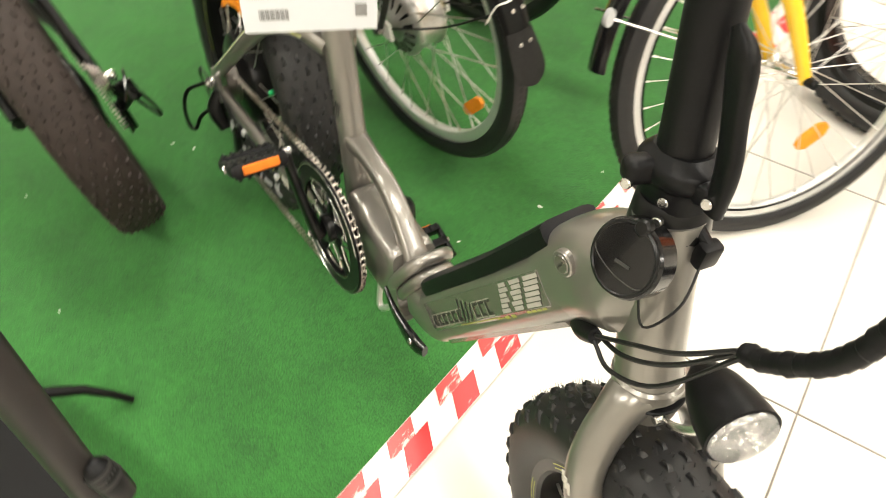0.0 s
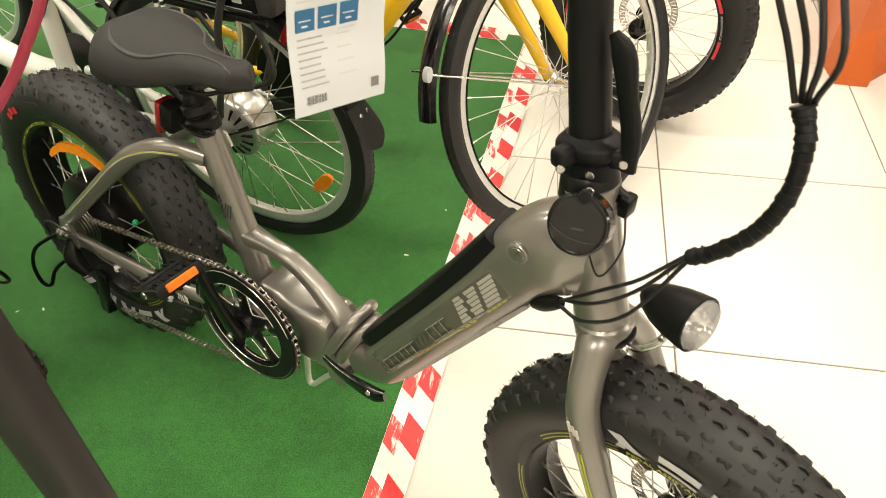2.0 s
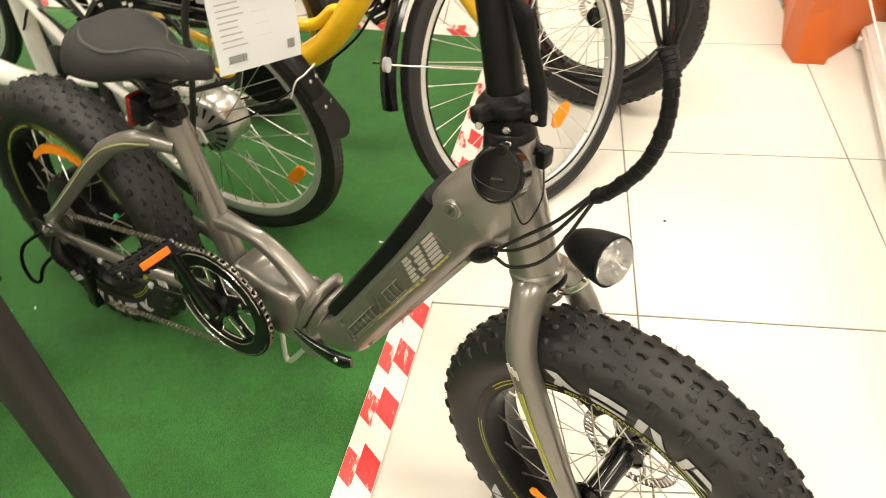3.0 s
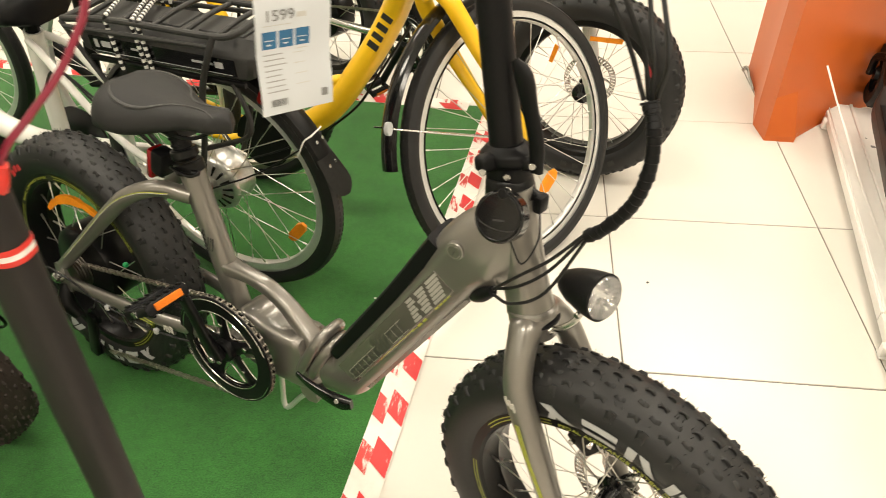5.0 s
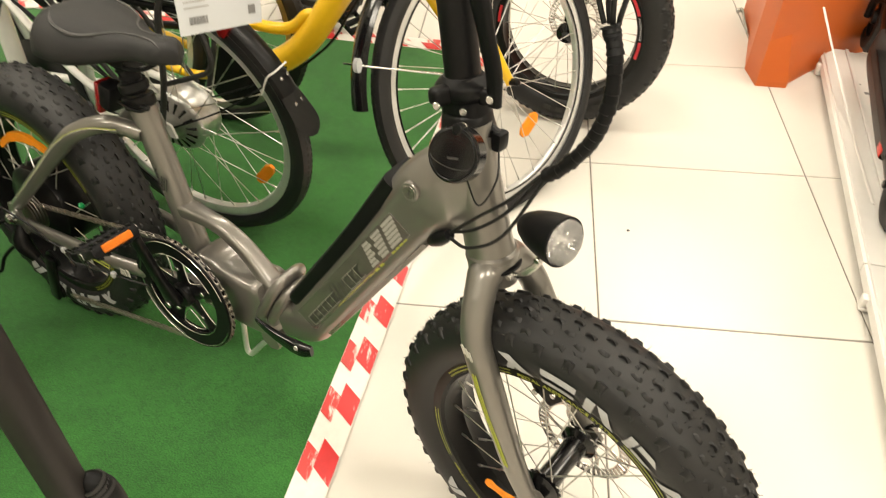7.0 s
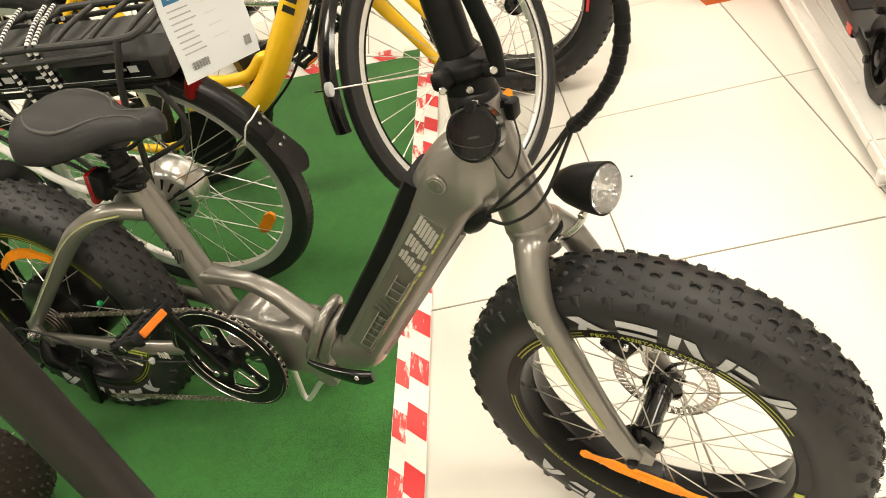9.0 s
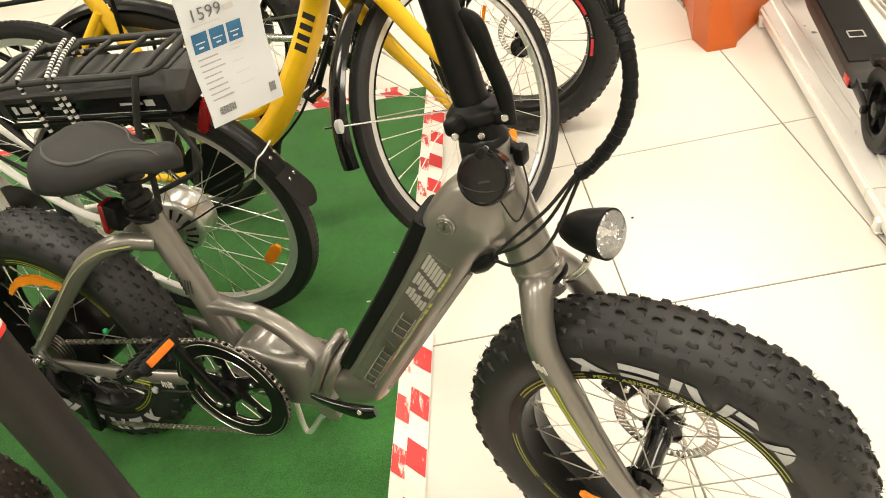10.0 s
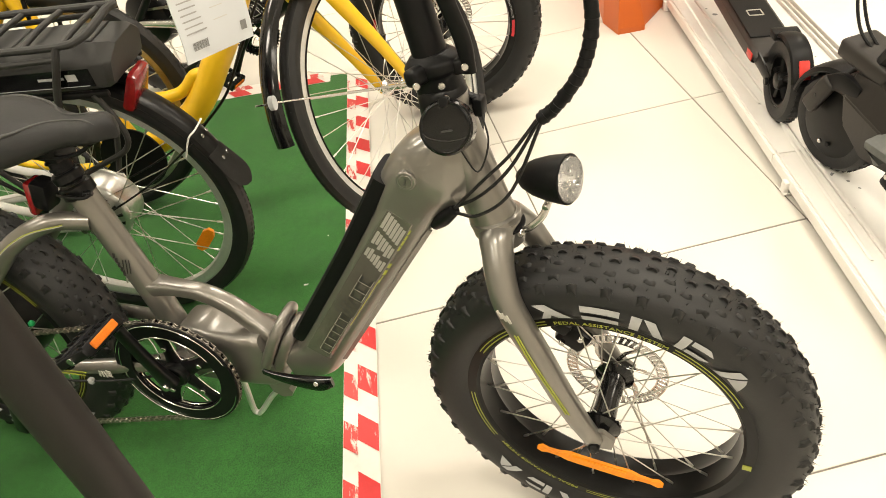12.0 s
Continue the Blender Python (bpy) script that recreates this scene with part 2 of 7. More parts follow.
def lathe(bm, profile, seg=32, axis="Y", m=None, closed=False, arc=None, caps=False):
    """Turns (radius, along) points about an axis; closed joins the profile's ends; arc: start and end degrees."""
    full = arc is None
    a0, a1 = (0, 360) if full else arc
    n = seg if full else seg + 1
    rings = []
    for i in range(n):
        a = radians(a0 + (a1 - a0) * i / seg)
        ring = []
        for r, h in profile:
            x, z = r * math.cos(a), r * math.sin(a)
            p = V((x, h, z)) if axis == "Y" else V((x, z, h)) if axis == "Z" else V((h, x, z))
            ring.append(bm.verts.new(m @ p if m is not None else p))
        rings.append(ring)
    k = len(profile)
    for i in range(n if full else n - 1):
        a, b = rings[i], rings[(i + 1) % n]
        for j in range(k if closed else k - 1):
            try:
                bm.faces.new((a[j], a[(j + 1) % k], b[(j + 1) % k], b[j]))
            except ValueError:
                pass
    if not full and closed:
        bm.faces.new(rings[0])
        bm.faces.new(rings[-1][::-1])
    if full and caps:
        for j in (0, k - 1):
            if profile[j][0] > 1e-5:
                bm.faces.new([rg[j] for rg in rings])
    return bm


def disc(bm, c, axis, r, h, seg=24, bevel=0.0):
    """A cylinder with softened rims, centred at c along axis."""
    q = V(axis).normalized().to_track_quat("Y", "Z").to_matrix().to_4x4()
    b = min(bevel, h * 0.45, r * 0.45)
    prof = [(1e-6, -h / 2), (r - b, -h / 2), (r, -h / 2 + b), (r, h / 2 - b), (r - b, h / 2), (1e-6, h / 2)] if b else [(1e-6, -h / 2), (r, -h / 2), (r, h / 2), (1e-6, h / 2)]
    lathe(bm, prof, seg, "Y", Matrix.Translation(c) @ q)
    bmesh.ops.remove_doubles(bm, verts=bm.verts[:], dist=2e-6)
    return bm


def box(bm, size, m=None, bevel=0.0, seg=2, taper=1.0):
    """A box with softened edges; taper scales its top."""
    sx, sy, sz = (s / 2 for s in size)
    vs = [bm.verts.new(V((x * sx * (taper if z > 0 else 1), y * sy * (taper if z > 0 else 1), z * sz))) for x in (-1, 1) for y in (-1, 1) for z in (-1, 1)]
    q = lambda *k: bm.faces.new([vs[i] for i in k])
    fs = [q(0, 1, 3, 2), q(4, 6, 7, 5), q(0, 4, 5, 1), q(2, 3, 7, 6), q(0, 2, 6, 4), q(1, 5, 7, 3)]
    if bevel:
        es = list({e for fc in fs for e in fc.edges})
        res = bmesh.ops.bevel(bm, geom=es, offset=bevel, segments=seg, affect="EDGES", profile=0.5)
        vs = list({v for fc in res["faces"] for v in fc.verts} | {v for v in vs if v.is_valid})
    if m is not None:
        bmesh.ops.transform(bm, matrix=m, verts=vs)
    return bm


def slab(bm, outline, h, m=None):
    """A flat outline (x, y) raised by h."""
    lo = [bm.verts.new(V((x, y, 0))) for x, y in outline]
    hi = [bm.verts.new(V((x, y, h))) for x, y in outline]
    n = len(outline)
    bm.faces.new(lo[::-1])
    bm.faces.new(hi)
    for i in range(n):
        bm.faces.new((lo[i], lo[(i + 1) % n], hi[(i + 1) % n], hi[i]))
    if m is not None:
        bmesh.ops.transform(bm, matrix=m, verts=lo + hi)
    return bm


def B():
    return bmesh.new()


def rod(name, pts, r, mat, parent, label="", **kw):
    return part(name, tube(B(), pts, r, **kw), mat, parent, label)


def words(text, size, extrude=0.0003):
    """The outline of a line of text as (vertices, faces), left end at the origin."""
    cu = bpy.data.curves.new("words", "FONT")
    cu.body, cu.size, cu.extrude, cu.resolution_u = text, size, extrude, 2
    ob = bpy.data.objects.new("words", cu)
    scene.collection.objects.link(ob)
    dg = bpy.context.evaluated_depsgraph_get()
    me = ob.evaluated_get(dg).to_mesh()
    out = [v.co.copy() for v in me.vertices], [tuple(p.vertices) for p in me.polygons]
    ob.evaluated_get(dg).to_mesh_clear()
    bpy.data.objects.remove(ob)
    bpy.data.curves.remove(cu)
    return out


def words_mesh(bm, text, size, place):
    vs, fs = words(text, size)
    made = [bm.verts.new(place(v)) for v in vs]
    for fc in fs:
        try:
            bm.faces.new([made[i] for i in fc])
        except ValueError:
            pass
    return bm


# ---- room ----
ROOM = (-5.6, 5.6, -4.6, 5.6)
x0, x1, y0, y1 = ROOM
floor = tagged(part("floor", box(B(), (x1 - x0, y1 - y0, 0.1), pose((x0 + x1) / 2, (y0 + y1) / 2, -0.052)), GROUT), "shop floor of large cream glazed tiles", "floor", kind="structure")
for nm, sx, sy, px, py in (("wall_north", x1 - x0 + 0.4, 0.2, 0, y1 + 0.1), ("wall_south", x1 - x0 + 0.4, 0.2, 0, y0 - 0.1),
                           ("wall_east", 0.2, y1 - y0, x1 + 0.1, (y0 + y1) / 2), ("wall_west", 0.2, y1 - y0, x0 - 0.1, (y0 + y1) / 2)):
    tagged(part(nm, box(B(), (sx, sy, CEILING + 0.1), pose(px, py, CEILING / 2 - 0.05)), WALL_PAINT), "plain pale painted shop wall", "wall", kind="structure")
tagged(part("ceiling", box(B(), (x1 - x0 + 0.4, y1 - y0 + 0.4, 0.1), pose(0, (y0 + y1) / 2, CEILING + 0.055)), CEILING_PAINT), "plain white shop ceiling", "ceiling", kind="structure")
for lx, ly in LAMP_SPOTS:
    lamp = thing("ceiling_light", "flat white rectangular ceiling light panel", "ceiling light", pose(lx, ly, CEILING), "ceiling lights")
    part("frame", box(B(), (1.24, 0.64, 0.04), pose(0, 0, -0.018), 0.006), SHELF_WHITE, lamp)
    part("diffuser", box(B(), (1.16, 0.56, 0.01), pose(0, 0, -0.044), 0.003), PANEL_GLOW, lamp)

# carpet: its front right corner line follows the tape
CORNER, TURN_C = V((-0.387, 0.666, 0)), radians(-6.1)
CU, CV = V((-math.cos(TURN_C), -math.sin(TURN_C), 0)), V((math.sin(TURN_C), -math.cos(TURN_C), 0))


def on_carpet(a, b, z=0.0):
    """a metres from the tape's side inwards, b metres from the back edge towards the front."""
    return CORNER + CU * a + CV * b + V((0, 0, z))


bm = B()
nx, ny = 60, 44
grid = [[bm.verts.new(on_carpet(0.006 + 4.6 * i / nx, 0.03 + 3.3 * j / ny, 0.006 + 0.0008 * noise.noise((i * 0.31, j * 0.31, 0)))) for j in range(ny + 1)] for i in range(nx + 1)]
for i in range(nx):
    for j in range(ny):
        bm.faces.new((grid[i][j], grid[i + 1][j], grid[i + 1][j + 1], grid[i][j + 1]))
edge = [e for e in bm.edges if e.is_boundary]
ex = bmesh.ops.extrude_edge_only(bm, edges=edge)
for v in (g for g in ex["geom"] if isinstance(g, bmesh.types.BMVert)):
    v.co.z = 0.0005
tagged(part("carpet", bm, CARPET, sharp=80), "thin green needle-punch carpet laid on the tiles", "carpet", kind="structure")


def tape(name, start, along, across, length, width=0.074, z=0.0072):
    """Floor tape of two rows of slanting red blocks on white."""
    th = thing(name, "red and white hazard tape stuck along the carpet edge", "floor tape", kind="structure")
    def at(s, c, up):
        return start + along * s + across * c + V((0, 0, up))
    bm = B()
    n = int(length / 0.05)
    lo = [[bm.verts.new(at(length * i / n, c, z + 0.0006 * noise.noise((i * 0.7, c * 30, 3)))) for c in (0, width / 2, width)] for i in range(n + 1)]
    for i in range(n):
        for k in range(2):
            bm.faces.new((lo[i][k], lo[i + 1][k], lo[i + 1][k + 1], lo[i][k + 1]))
    part("backing", bm, TAPE_WHITE, th)
    split, pitch = 0.031, 0.1308
    for c0, c1, mat, shift, lift, sk in ((split, width - 0.001, TAPE_RED, 0.047, 0.0014, 0.034), (0.001, split, TAPE_RED_WORN, 0.058, 0.0012, 0.022)):
        s = shift - pitch
        while s < length - 0.08:
            jit = random.uniform(-0.003, 0.003)
            a, b = s + jit, s + 0.0640 + jit
            bm = B()
            q = [at(max(0, min(length, u)), c, z + lift) for u, c in ((a, c0), (b, c0), (b + sk, c1), (a + sk, c1))]
            if (q[1] - q[0]).length > 0.01:
                vs = [bm.verts.new(p) for p in q]
                bm.faces.new(vs)
                part("red_block", bm, mat, th, smooth=False)
            else:
                bm.free()
            s += pitch
    return th


tape("floor_tape", on_carpet(0.018, 0.03), CV, -CU, 2.3)
tape("floor_tape", on_carpet(2.6, 0.0), -CU, CV, 2.52)


# ---- wheels ----
MESHES = {}


def cached(key, make, mat, sharp=40):
    if key not in MESHES:
        me = bpy.data.meshes.new(key)
        bm = make()
        bmesh.ops.recalc_face_normals(bm, faces=bm.faces[:])
        lim = math.cos(radians(sharp))
        for fc in bm.faces:
            fc.smooth = True
        for e in bm.edges:
            if len(e.link_faces) == 2 and e.link_faces[0].normal.dot(e.link_faces[1].normal) < lim:
                e.smooth = False
        bm.to_mesh(me)
        bm.free()
        me.materials.append(mat)
        MESHES[key] = me
    return MESHES[key]


def fat_tyre():
    """Knobbly balloon tyre, 0.576 m across and 0.1 m wide, with moulding hairs."""
    bm = B()
    half = [(0.2095, 0.036), (0.214, 0.0425), (0.226, 0.0485), (0.242, 0.0515), (0.257, 0.0500), (0.270, 0.0440), (0.279, 0.033), (0.2825, 0.018), (0.2835, 0.0)]
    prof = half + [(r, -y) for r, y in half[-2::-1]]
    lathe(bm, prof, 112, "Y")
    rnd = random.Random(5)
    pitches = 38

    def surf(lat):
        a = abs(lat)
        ys, rs = [h[1] for h in half[::-1]], [h[0] for h in half[::-1]]
        for i in range(len(ys) - 1):
            if ys[i] <= a <= ys[i + 1]:
                t = (a - ys[i]) / (ys[i + 1] - ys[i])
                return rs[i] + (rs[i + 1] - rs[i]) * t
        return rs[-1]

    def point(ang, lat, up):
        r = surf(lat)
        slope = max(0.0, (abs(lat) - 0.026) / 0.028)
        rr = r + up * math.cos(slope * 0.9)
        y = lat + math.copysign(up * math.sin(slope * 0.9), lat)
        return V((rr * math.cos(ang), y, rr * math.sin(ang)))

    rows = [(-0.0440, 0.5, 0), (-0.0335, 0.0, 1), (-0.0225, 0.5, 2), (-0.0112, 0.0, 2), (0.0, 0.5, 1), (0.0112, 0.0, 2), (0.0225, 0.5, 2), (0.0335, 0.0, 1), (0.0440, 0.5, 0)]
    for i in range(pitches):
        for lat, off, kind in rows:
            c = (i + off + rnd.uniform(-0.04, 0.04)) * 2 * math.pi / pitches
            if kind == 0:
                shape = [(-0.008, -0.0040), (0.001, -0.0050), (0.008, -0.0030), (0.006, 0.0035), (0.0, 0.0020), (-0.006, 0.0045)]
                h = 0.0045
            elif kind == 1:
                shape = [(-0.0090, -0.0022), (-0.002, -0.0042), (0.0085, -0.0005), (0.0070, 0.0036), (0.0, 0.0010), (-0.0070, 0.0040)]
                h = 0.0036
            else:
                shape = [(-0.0080, 0.0025), (-0.001, 0.0042), (0.0085, 0.0015), (0.0070, -0.0032), (0.0, -0.0008), (-0.0075, -0.0036)]
                h = 0.0032
            k = 1.0 if lat > 0 else -1.0
            lo = [bm.verts.new(point(c + dx * 1.02 / 0.283, lat + dy * k * 1.04, -0.0008)) for dx, dy in shape]
            hi = [bm.verts.new(point(c + dx * 0.62 / 0.283, lat + dy * k * 0.58, h)) for dx, dy in shape]
            n = len(shape)
            bm.faces.new(hi)
            for j in range(n):
                bm.faces.new((lo[j], lo[(j + 1) % n], hi[(j + 1) % n], hi[j]))
    for i in range(640):
        ang, lat = rnd.uniform(0, 2 * math.pi), rnd.choice((-1, 1)) * rnd.choice((0.044, 0.0335, 0.0225, 0.0112, 0.0112, 0.0))
        a, b = point(ang, lat, 0.0), point(ang + rnd.uniform(-0.012, 0.012), lat, rnd.uniform(0.0060, 0.0095))
        t = V((-math.sin(ang), 0, math.cos(ang))) * 0.00064
        s = V((0, 0.00064, 0))
        vs = [bm.verts.new(p) for p in (a + t, a - t * 0.5 + s, a - t * 0.5 - s, b)]
        for q in ((0, 1, 3), (1, 2, 3), (2, 0, 3)):
            bm.faces.new([vs[k] for k in q])
    return bm


def fat_rim():
    prof = [(0.2125, 0.0405), (0.2125, 0.0375), (0.203, 0.036), (0.201, 0.012), (0.1985, 0.0), (0.201, -0.012), (0.203, -0.036), (0.2125, -0.0375), (0.2125, -0.0405), (0.198, -0.0405), (0.1935, -0.036), (0.1925, -0.012), (0.188, 0.0), (0.1925, 0.012), (0.1935, 0.036), (0.198, 0.0405)]
    return lathe(B(), prof, 96, "Y", closed=True)


def slim_tyre(R, w):
    def make():
        bm = B()
        r0 = R - w * 0.93
        half = [(r0, w * 0.36), (r0 + w * 0.25, w * 0.49), (r0 + w * 0.5, w * 0.5), (r0 + w * 0.72, w * 0.40), (r0 + w * 0.76, w * 0.405), (r0 + w * 0.88, w * 0.24), (R - 0.0008, w * 0.1), (R, 0.0)]
        lathe(bm, half + [(r, -y) for r, y in half[-2::-1]], 112, "Y")
        n = 120
        for i in range(n):
            for sgn in (-1, 1):
                a, da = 2 * math.pi * (i + 0.25 * sgn) / n, 2 * math.pi / n * 0.31
                vs = []
                for ang, y, r in ((a - da, w * 0.14, R - 0.0015), (a + da, w * 0.14, R - 0.0015), (a + da * 1.3, w * 0.34, R - w * 0.18), (a - da * 0.7, w * 0.34, R - w * 0.18)):
                    vs.append(V(((r + 0.002) * math.cos(ang), sgn * y, (r + 0.002) * math.sin(ang))))
                lo = [bm.verts.new(p * 0.99) for p in vs]
                hi = [bm.verts.new(p) for p in vs]
                bm.faces.new(hi)
                for j in range(4):
                    bm.faces.new((lo[j], lo[(j + 1) % 4], hi[(j + 1) % 4], hi[j]))
        return bm
    return make


def slim_rim(r):
    def make():
        prof = [(r + 0.004, 0.0125), (r - 0.012, 0.0125), (r - 0.020, 0.009), (r - 0.023, 0.0), (r - 0.020, -0.009), (r - 0.012, -0.0125), (r + 0.004, -0.0125), (r + 0.004, -0.010), (r - 0.004, -0.010), (r - 0.004, 0.010), (r + 0.004, 0.010)]
        return lathe(B(), prof, 96, "Y", closed=True)
    return make


def rotor(r=0.08):
    """Slotted brake disc with arms."""
    bm = B()
    n = 48
    for i in range(n):
        a0, a1 = 2 * math.pi * i / n, 2 * math.pi * (i + 0.62) / n
        a2 = 2 * math.pi * (i + 1) / n
        for q in (((r - 0.016, a0 + 0.05), (r - 0.002, a0), (r - 0.002, a1), (r - 0.016, a1 + 0.05)), ((r - 0.003, a0), (r, a0), (r, a2), (r - 0.003, a2)), ((r - 0.018, a0), (r - 0.015, a0), (r - 0.015, a2), (r - 0.018, a2))):
            lo = [bm.verts.new(V((rr * math.cos(a), -0.0009, rr * math.sin(a)))) for rr, a in q]
            hi = [bm.verts.new(V((rr * math.cos(a), 0.0009, rr * math.sin(a)))) for rr, a in q]
            bm.faces.new(lo)
            bm.faces.new(hi[::-1])
            for j in range(4):
                bm.faces.new((lo[j], lo[(j + 1) % 4], hi[(j + 1) % 4], hi[j]))
    for i in range(6):
        a = 2 * math.pi * i / 6
        tube(bm, [(0.022 * math.cos(a + 0.5), 0, 0.022 * math.sin(a + 0.5)), (0.045 * math.cos(a + 0.25), 0, 0.045 * math.sin(a + 0.25)), ((r - 0.016) * math.cos(a), 0, (r - 0.016) * math.sin(a))], 0.0035, 6, 2, side=(0, 1, 0), flat=(0.3, 1))
    return bm


def spokes(parent, n, hub_r, hub_w, rim_r, rim_w, mat, thick=0.0011, cross=0.95):
    """n crossed spokes from two hub flanges to the rim."""
    key = "spoke_%.3f_%.3f_%s" % (hub_r, rim_r, mat.name)
    a, b = V((hub_r, 0, 0)), V((rim_r * math.cos(cross), 0, rim_r * math.sin(cross)))
    length = math.sqrt((a - b).length ** 2 + (hub_w - rim_w) ** 2)

    def make():
        bm = B()
        tube(bm, [(0, 0, 0), (0, 0, length - 0.014)], thick, 6, 1)
        tube(bm, [(0, 0, length - 0.015), (0, 0, length)], thick * 1.9, 6, 1)
        return bm
    me = cached(key, make, mat)
    for i in range(n):
        side = 1 if i % 2 else -1
        lead = 1 if (i // 2) % 2 else -1
        ar = 2 * math.pi * (i + 0.5) / n
        ah = ar - lead * cross
        p = V((hub_r * math.cos(ah), side * hub_w, hub_r * math.sin(ah)))
        q = V((rim_r * math.cos(ar), side * rim_w, rim_r * math.sin(ar)))
        shared("spoke", me, parent, Matrix.Translation(p) @ (q - p).to_track_quat("Z", "Y").to_matrix().to_4x4())


def reflector(parent, ang, r, w, h, mat=None, y=0.0, turn=0.0):
    """Lozenge reflector clipped between spokes."""
    bm = B()
    out = [(-w / 2, -h * 0.2), (-w * 0.3, -h / 2), (w * 0.3, -h / 2), (w / 2, -h * 0.2), (w / 2, h * 0.2), (w * 0.3, h / 2), (-w * 0.3, h / 2), (-w / 2, h * 0.2)]
    slab(bm, out, 0.008)
    bmesh.ops.translate(bm, verts=bm.verts[:], vec=(0, 0, -0.004))
    m = pose(0, 0, 0, 0, -math.degrees(ang), 0) @ pose(r, y, 0, 90, 0, 0)
    part("reflector", bm, mat or ORANGE, parent, "orange spoke reflector", m=m @ pose(0, 0, 0, 0, 0, turn))


def fat_wheel(parent, name, m, spin=0.0, hub="disc", label=""):
    rim = shared(name, cached("fat_rim", fat_rim, BLACK_SATIN), parent, m @ pose(0, 0, 0, 0, -spin, 0), label)
    shared("tyre", cached("fat_tyre", fat_tyre, RUBBER, 72), rim, Matrix.Identity(4))
    if hub == "motor":
        bm = B()
        lathe(bm, [(0.02, -0.062), (0.078, -0.052), (0.088, -0.045), (0.092, -0.03), (0.092, 0.03), (0.088, 0.045), (0.078, 0.052), (0.02, 0.062)], 40, caps=True)
        part("hub", bm, BLACK_SATIN, rim, "large black hub motor")
        spokes(rim, 36, 0.09, 0.036, 0.191, 0.012, SPOKE_STEEL, 0.0012, 0.35)
    else:
        bm = B()
        lathe(bm, [(0.010, -0.066), (0.029, -0.052), (0.030, -0.046), (0.019, -0.040), (0.017, 0.0), (0.019, 0.040), (0.030, 0.046), (0.029, 0.052), (0.010, 0.066)], 28, caps=True)
        part("hub", bm, BLACK_GLOSS, rim, "black hub")
        spokes(rim, 36, 0.028, 0.048, 0.191, 0.013, SPOKE_STEEL, 0.0011, 0.75)
        shared("rotor", cached("rotor", rotor, STEEL), rim, pose(0, 0.060, 0), "slotted steel brake disc")
    return rim


WALL_SHAPES = [
    [[(0.0, 1.0), (0.36, 1.0), (1.0, 0.0), (0.58, 0.0)], [(0.05, 0.0), (0.32, 0.0), (0.50, 0.48), (0.30, 0.62)]],
    [[(0.0, 0.0), (1.0, 0.0), (1.0, 0.36), (0.0, 0.36)], [(0.0, 0.62), (1.0, 0.62), (1.0, 1.0), (0.0, 1.0)]],
    [[(0.0, 0.0), (0.26, 0.0), (0.26, 1.0), (0.0, 1.0)], [(0.30, 1.0), (0.58, 1.0), (1.0, 0.0), (0.70, 0.0)]],
    [[(0.0, 0.0), (0.24, 0.0), (0.24, 1.0), (0.0, 1.0)], [(0.30, 0.70), (0.95, 0.70), (0.75, 1.0), (0.30, 1.0)], [(0.30, 0.0), (0.80, 0.0), (1.0, 0.32), (0.30, 0.32)]],
    [[(0.0, 0.0), (0.30, 0.0), (0.62, 1.0), (0.36, 1.0)], [(0.42, 0.18), (1.0, 0.0), (0.72, 0.86), (0.66, 0.92)]],
]


def letter_blocks(parent, a0, a1, count, r0, r1, y, mat=None):
    """Plain white shapes where the tyre's maker's lettering runs, from a0 to a1 degrees."""
    side = -1 if y < 0 else 1

    def put(a, r):
        return V((r * math.cos(a), side * (0.0529 - 10.0 * (r - 0.242) ** 2), r * math.sin(a)))

    def span(poly, v):
        xs = []
        for (u0, v0), (u1, v1) in zip(poly, poly[1:] + poly[:1]):
            if abs(v1 - v0) < 1e-6:
                if abs(v - v0) < 1e-6:
                    xs += [u0, u1]
            elif min(v0, v1) - 1e-6 <= v <= max(v0, v1) + 1e-6:
                xs.append(u0 + (u1 - u0) * (v - v0) / (v1 - v0))
        return min(xs), max(xs)
    for i in range(count):
        b0, b1 = a0 + (a1 - a0) * (i + 0.08) / count, a0 + (a1 - a0) * (i + 0.86) / count
        for poly in WALL_SHAPES[i % 5]:
            bm = B()
            lo, hi = min(p[1] for p in poly), max(p[1] for p in poly)
            grid = []
            for k in range(6):
                v = lo + (hi - lo) * k / 5
                u0, u1 = span(poly, v)
                grid.append([bm.verts.new(put(radians(b0 + (b1 - b0) * (u0 + (u1 - u0) * j / 4)), r0 + (r1 - r0) * v)) for j in range(5)])
            for p, q in zip(grid, grid[1:]):
                for j in range(4):
                    bm.faces.new((p[j], p[j + 1], q[j + 1], q[j]))
            part("sidewall_mark", bm, mat or LETTER_WHITE, parent, "white shape on the tyre wall", smooth=False)


def arc_strip(parent, name, a0, a1, r0, r1, y, mat, n=24):
    bm = B()
    ring = []
    for i in range(n + 1):
        a = radians(a0 + (a1 - a0) * i / n)
        ring.append([bm.verts.new(V((r * math.cos(a), y, r * math.sin(a)))) for r in (r0, r1)])
    for i in range(n):
        bm.faces.new((ring[i][0], ring[i + 1][0], ring[i + 1][1], ring[i][1]))
    part(name, bm, mat, parent)


def arc_words(parent, name, text, a0, a1, r, size, y, mat):
    """Text bent along the rim's wall, read from the bike's right side."""
    vs, _ = words(text, size)
    width = max(v.x for v in vs)
    def place(v):
        a = radians(a0 + (a1 - a0) * v.x / width)
        rr = r + v.y
        return V((rr * math.cos(a), y - v.z, rr * math.sin(a)))
    part(name, words_mesh(B(), text, size, place), mat, parent, smooth=False)


